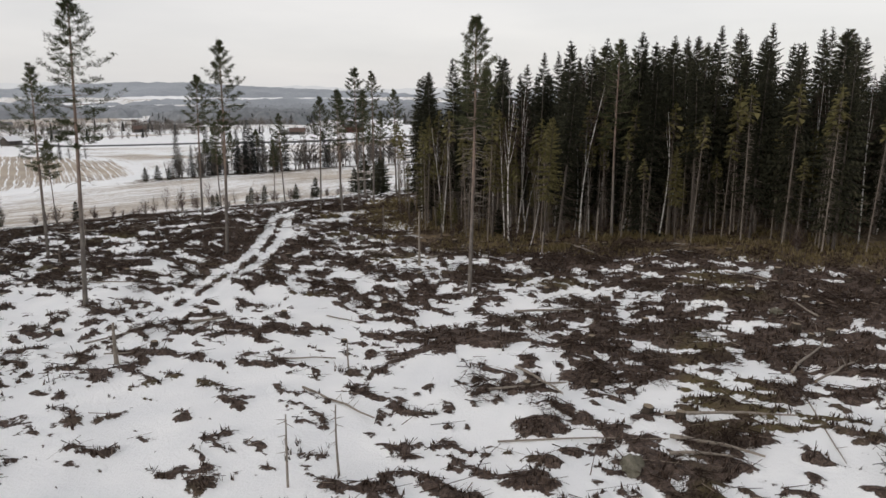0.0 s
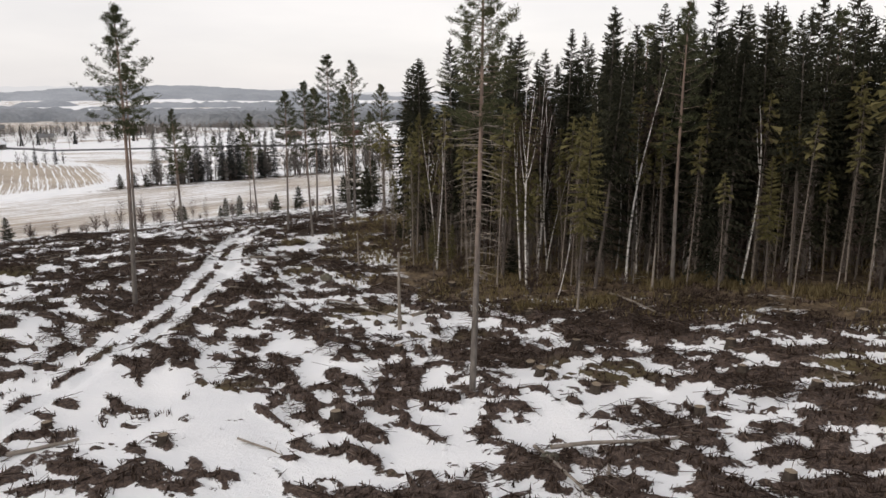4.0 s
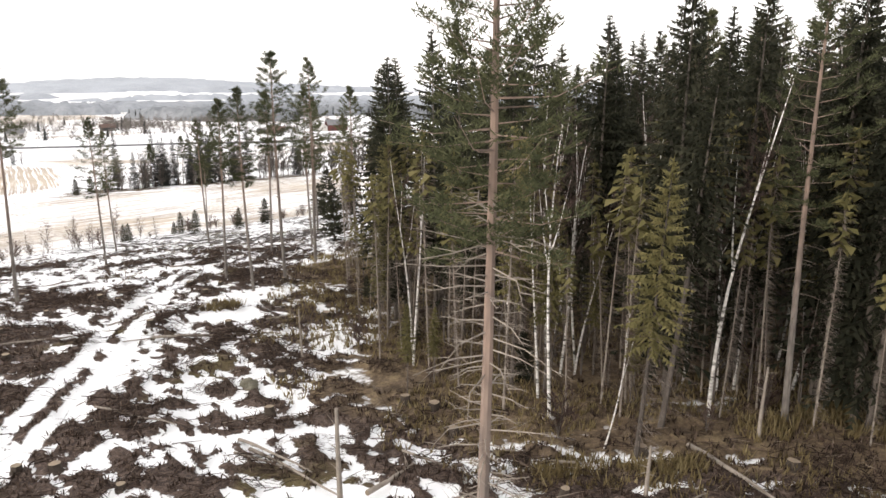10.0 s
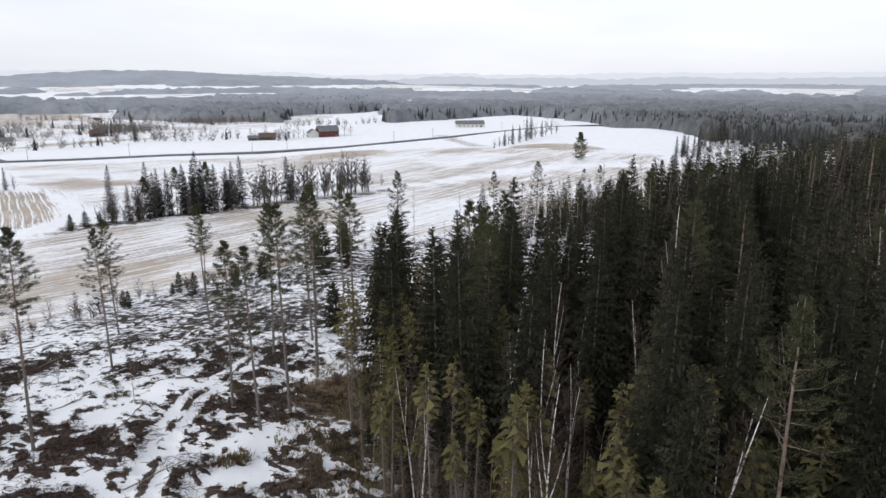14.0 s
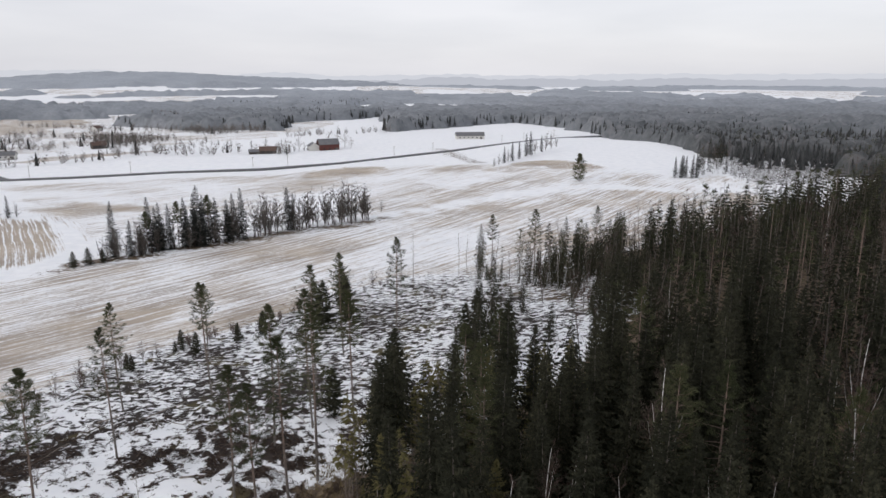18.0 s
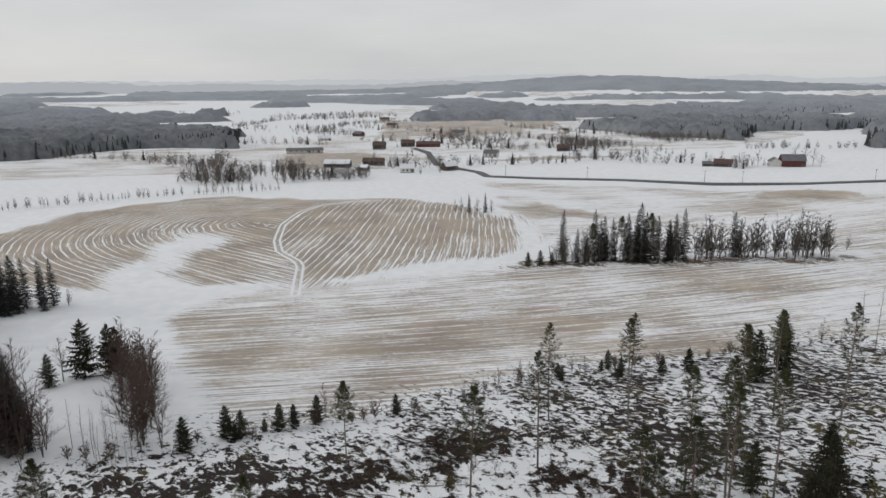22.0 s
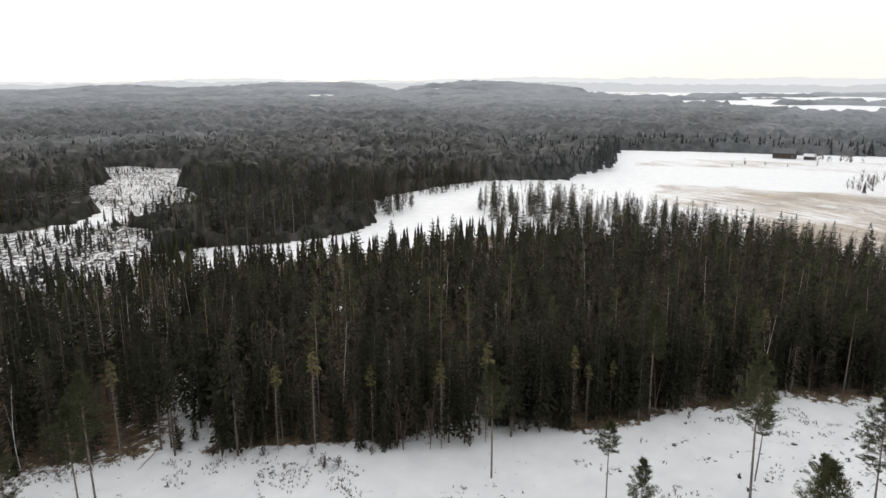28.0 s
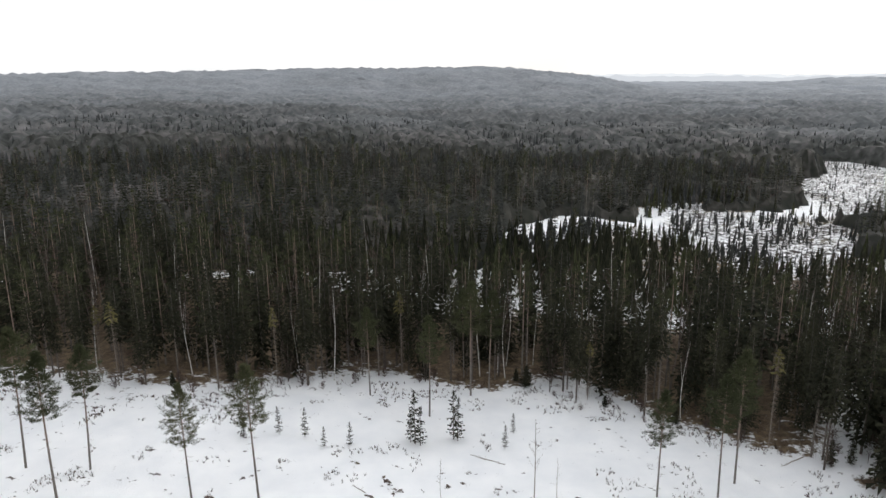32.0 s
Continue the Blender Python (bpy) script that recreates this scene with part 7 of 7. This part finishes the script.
def log_shape(length, r, seed):
    q = random.Random(seed)
    s, c = Shape(), Shape()
    pts = [Vector((length * (t - 0.5), 0.06 * length * q.uniform(-0.5, 0.5) * math.sin(3 * t), r * 0.8)) for t in np.linspace(0, 1, 6)]
    s.tube(pts, [r * (1.1 - 0.5 * t) for t in np.linspace(0, 1, 6)], 7)
    n = 7
    c.tube([pts[0] - Vector((0.004, 0, 0)), pts[0] - Vector((0.012, 0, 0))], [r * 1.08, r * 1.08], n)
    for k in range(5):
        t = q.uniform(0.2, 0.95)
        p = pts[0].lerp(pts[-1], t)
        s.tube([p, p + Vector((q.uniform(-0.3, 0.3), q.uniform(-0.5, 0.5), q.uniform(0.1, 0.5)))], [0.02, 0.006], 3)
    return s.mesh("stem", M_GREYWOOD), c.mesh("cut_face", M_WOODCUT)


LOGS = [log_shape((3.2, 5.0, 7.5, 2.4)[k], (0.05, 0.06, 0.075, 0.09)[k], 620 + k) for k in range(4)]


def lay_log(x, y, turn, which, scale=1.0, label="grey fallen log with broken branches"):
    root = new("log")
    root.matrix_world = pose(x, y, top(x, y) + 0.02, 0, R.uniform(-4, 4), turn) @ Matrix.Scale(scale, 4)
    for nm, me in zip(("stem", "cut_face"), LOGS[which]):
        new(nm, me).parent = root
    tagged(root, label, "log", "logs in the clearing")


lx, ly = spots(SLASH_BED, 10.0, 72, 2, 200, (-55, 44, 8, 150))
for x, y in zip(lx, ly):
    lay_log(x, y, R.gauss(15, 40), R.randrange(4), R.uniform(0.7, 1.25))
def slim_log(x0, y0, x1, y1, r, label):
    """A limbed stem lying from one place to another, butt end first."""
    a, b = Vector((x0, y0, top(x0, y0) + r + 0.05)), Vector((x1, y1, top(x1, y1) + r * 0.6 + 0.08))
    q = random.Random(int(x0 * 100 + y0))
    root, stem, cut = new("log"), Shape(), Shape()
    root.location = a
    d = b - a
    pts = [d * t + Vector((q.uniform(-0.05, 0.05), q.uniform(-0.05, 0.05), 0.10 * math.sin(3.1 * t))) for t in (0, 0.2, 0.4, 0.6, 0.8, 1)]
    stem.tube(pts, [r * (1.05 - 0.6 * t) for t in (0, 0.2, 0.4, 0.6, 0.8, 1)], 8)
    way = d.normalized()
    cut.tube([pts[0] - way * 0.004, pts[0] - way * 0.012], [r * 1.03, r * 1.03], 8)
    part("stem", stem, M_GREYWOOD, root)
    part("cut_face", cut, M_WOODCUT, root)
    for k in range(4):
        t = q.uniform(0.25, 0.95)
        limb = Shape()
        p0 = d * t
        limb.tube([p0, p0 + Vector((q.uniform(-0.4, 0.4), q.uniform(-0.4, 0.4), q.uniform(0.1, 0.4)))], [0.018, 0.005], 4)
        part("branch_stub", limb, M_GREYWOOD, root)
    tagged(root, label, "log", "logs in the clearing")


for row in ((9.7, 26.0, 12.7, 24.1, 0.10), (9.3, 24.7, 11.8, 24.1, 0.08), (2.6, 27.0, 9.5, 25.8, 0.045), (9.9, 27.8, 15.3, 27.0, 0.08), (16.9, 30.9, 15.2, 23.1, 0.04), (3.9, 44.0, 5.7, 39.3, 0.08),
            (3.9, 34.8, 5.9, 31.0, 0.08), (4.5, 63.1, 6.5, 62.7, 0.08), (10.6, 63.3, 12.4, 58.7, 0.11), (-8.8, 66.2, -4.7, 62.7, 0.07), (-8.0, 65.2, -3.2, 61.1, 0.08), (-8.6, 65.0, -4.0, 62.3, 0.06)):
    slim_log(*row, "long grey limbed stem lying on felled ground")
lay_log(-13.5, 80.5, 12, 2, 1.35, "long fallen trunk with its root plate")
lay_log(-2.5, 69.0, -30, 3, 1.0, "pale broken log at the forest edge")
lay_log(-46.0, -29.5, 20, 1, 1.0, "fallen log in snow at the wood")
lay_log(-11.5, -33.5, -35, 1, 0.9, "dark branch lying in snow")
lay_log(3.5, -28.5, -50, 0, 0.9, "dark branch lying in snow")


def boulder_shape(r, seed):
    bm = bmesh.new()
    bmesh.ops.create_icosphere(bm, subdivisions=3, radius=r)
    for v in bm.verts:
        k = 0.75 + 0.5 * noise.noise(v.co * (1.3 / r) + Vector((seed, 0, 0))) + 0.12 * noise.noise(v.co * (4 / r))
        v.co = Vector((v.co.x * k * 1.2, v.co.y * k, v.co.z * k * 0.7))
    me = bpy.data.meshes.new("boulder")
    bm.to_mesh(me)
    bm.free()
    me.materials.append(M_ROCK)
    return me


BOULDERS = [boulder_shape(0.8, k * 3.7) for k in range(3)]
for x, y, r in ((7.6, 23.8, 0.75), (4.5, 43, 0.6), (20, 40, 0.6), (25, 33, 0.7), (-10, 72, 0.7)):
    ob = new("boulder", R.choice(BOULDERS))
    ob.matrix_world = pose(x, y, top(x, y) + 0.1 * r, 0, 0, R.uniform(0, 360)) @ Matrix.Scale(r, 4)
    tagged(ob, "grey lichened boulder among slash", "boulder", "boulders in the clearing")


def snag(x, y, h, r, label, name="snag"):
    q = random.Random(int(x * 10 + y))
    root, s = new(name), Shape()
    root.matrix_world = pose(x, y, top(x, y))
    zs = np.linspace(-0.2, 1, 7)
    sway, turn = q.uniform(-1, 1), q.uniform(0, 6.28)
    line = lambda t: Vector((0.04 * h * math.sin(2 * t) * sway, 0.03 * h * math.sin(3 * t + turn), h * t))
    s.tube([line(t) for t in zs], [r * (1.1 - 0.55 * t) for t in zs], 8)
    part("trunk", s, M_GREYWOOD, root)
    for k in range(7):
        t, a = q.uniform(0.3, 0.95), q.uniform(0, 6.28)
        b = Shape()
        b.tube([line(t), line(t) + Vector((0.4 * math.cos(a), 0.4 * math.sin(a), q.uniform(-0.1, 0.2)))], [0.02, 0.005], 4)
        part("branch_stub", b, M_GREYWOOD, root)
    tagged(root, label, "snag", "standing snags")


for x, y, h, r in ((-2.9, 58.9, 4.9, 0.11), (-19.3, 37.1, 2.5, 0.13), (-5.7, 23.5, 3.0, 0.05), (-3.9, 24.6, 3.0, 0.05), (13.4, 63.3, 3.2, 0.08), (-5.5, 36.5, 1.6, 0.05), (8, 60, 2.0, 0.08), (-8, 76, 3.0, 0.07), (-39, 70, 3.0, 0.07)):
    snag(x, y, h, r, "grey broken dead trunk standing in the clearing")


def sticks(count, box, length, seed, lift=0.12):
    """Thin branches lying about, each a three-sided rod, where there is slash."""
    g = np.random.default_rng(seed)
    x, y = g.uniform(box[0], box[1], count * 5), g.uniform(box[2], box[3], count * 5)
    much = cover_at(x, y)[0]
    ok = bare_at(x, y, much, g.normal(-0.035, 0.018, len(x)))
    x, y = x[ok][:count], y[ok][:count]
    n = len(x)
    a, e = g.normal(0.3, 0.9, n), g.normal(0.03, 0.16, n)
    ln, r = g.gamma(2.0, length / 2, n) + 0.25, g.uniform(0.008, 0.028, n)
    z = land(x, y) + relief(x, y) + g.uniform(0.0, lift, n)
    c = np.stack([x, y, z], 1)
    d = np.stack([np.cos(a) * np.cos(e), np.sin(a) * np.cos(e), np.sin(e)], 1) * ln[:, None] / 2
    s = np.stack([-np.sin(a), np.cos(a), np.zeros(n)], 1) * r[:, None]
    u = np.stack([np.zeros(n), np.zeros(n), r * 1.6], 1)
    v = np.stack([c - d - s, c - d + s, c - d + u, c + d - s * 0.4, c + d + s * 0.4, c + d + u * 0.4], 1).reshape(-1, 3)
    f = np.array([(0, 3, 4, 1), (1, 4, 5, 2), (2, 5, 3, 0)])
    f = (f[None] + (np.arange(n) * 6)[:, None, None]).reshape(-1, 4)
    return v, f


v1, f1 = sticks(27000, (-62, 46, 4, 120), 0.55, 73)
tagged(new("slash_branches", fast_mesh("slash_branches", v1, f1, [M_SLASH])), "brown felling slash scattered over the snow", "slash", kind="stuff")


def heap_shape(seed, n=110, size=1.25):
    q, s = random.Random(seed), Shape()
    for _ in range(n):
        a, r = q.gauss(0.4, 0.9), size * math.sqrt(q.random())
        t = q.uniform(0, 6.283)
        p = Vector((r * 1.5 * math.cos(t), r * 0.8 * math.sin(t), 0.45 * (1 - r / size) * q.random() + 0.03))
        d = Vector((math.cos(a), math.sin(a), q.gauss(0, 0.28))) * q.uniform(0.2, 0.85)
        w = q.uniform(0.008, 0.026)
        s.tube([p - d * 0.5, p + d * 0.5], [w, w * 0.4], 3, False)
    return s


HEAPS = [as_stand([heap_shape(640 + k)], (M_SLASH,)) for k in range(5)]
hx, hy = spots(SLASH_BED, 3.0, 74, 1, 200, (-58, 44, 10, 118))
much = cover_at(hx, hy)[0]
ok = bare_at(hx, hy, much, np.full(len(hx), -0.03)) & (much > 0.36)
stand("brushwood", "low heaps of brown brushwood left from felling", hx[ok], hy[ok], hgt(ok.sum(), 0.7, 1.3, 18), HEAPS, [1] * 5, [0.2] * 5, 92, 0.0)


def tufts(name, label, count, box, seed, mat, where, tall):
    """Withered grass and heather: small upright blades in clumps."""
    g = np.random.default_rng(seed)
    x, y = g.uniform(box[0], box[1], count * 12), g.uniform(box[2], box[3], count * 12)
    ok = where(x, y, g)
    x, y = x[ok][:count], y[ok][:count]
    n = len(x)
    z = land(x, y) + relief(x, y)
    vs = []
    for k in range(4):
        a = g.uniform(0, 2 * np.pi, n)
        b = g.uniform(-0.12, 0.12, (n, 2))
        w, h = g.uniform(0.02, 0.06, n), tall * g.uniform(0.5, 1.3, n)
        lean = g.uniform(-0.5, 0.5, (n, 2)) * h[:, None]
        p = np.stack([x + b[:, 0], y + b[:, 1]], 1)
        q = np.stack([np.cos(a), np.sin(a)], 1) * w[:, None]
        vs.append(np.stack([np.c_[p - q, z - 0.03], np.c_[p + q, z - 0.03], np.c_[p + lean, z + h]], 1))
    v = np.concatenate(vs).reshape(-1, 3)
    tagged(new(name, fast_mesh(name, v, np.arange(len(v)).reshape(-1, 3), [mat])), label, "grass", kind="stuff")


def on_snow(x, y, g):
    near = np.minimum(np.abs(away(SOUTH_WOOD, x, y)), np.abs(away(WEST_WOOD, x, y)))
    return (away(CLEARING, x, y) < 3) & (cover_at(x, y)[0] < 0.3) & (lattice(x, y, 3.0, 19) + 0.35 * np.exp(-near / 3.0) > 0.80)


tufts("snow_debris", "dark twigs and plants sticking out of snow", 5000, (-112, 58, -56, 60), 77, M_SLASH, on_snow, 0.34)


def at_edge(x, y, g):
    d = -away(EAST_WOOD, x, y)
    return (d > -7) & (d < 14) & (g.random(len(x)) < 0.9 - 0.05 * np.abs(d - 1)) & (lattice(x, y, 4, 17) > 0.35)


tufts("withered_grass", "withered yellow-brown grass along the forest edge", 9000, (-14, 46, 44, 112), 75, M_GRASS, at_edge, 0.38)
def on_fringe(x, y, g):
    spots_ = [(14.4, 64.1), (17.2, 65.1), (18.4, 63.7), (5.5, 62.5), (9.0, 61.5), (22.5, 60.5), (-16.2, 86.6)]
    return np.min([np.hypot((x - a) / 1.6, y - b) for a, b in spots_], 0) + 0.6 * lattice(x, y, 0.7, 18) < 1.3


tufts("pale_grass", "pale yellow withered grass tussocks at the forest edge", 2600, (-20, 26, 58, 90), 78, M_GRASS, on_fringe, 0.55)
tufts("heather", "dark brown heather and twigs between snow patches", 32000, (-60, 46, 6, 125), 76, M_SLASH,
      lambda x, y, g: bare_at(x, y, cover_at(x, y)[0], g.normal(-0.03, 0.015, len(x))), 0.22)
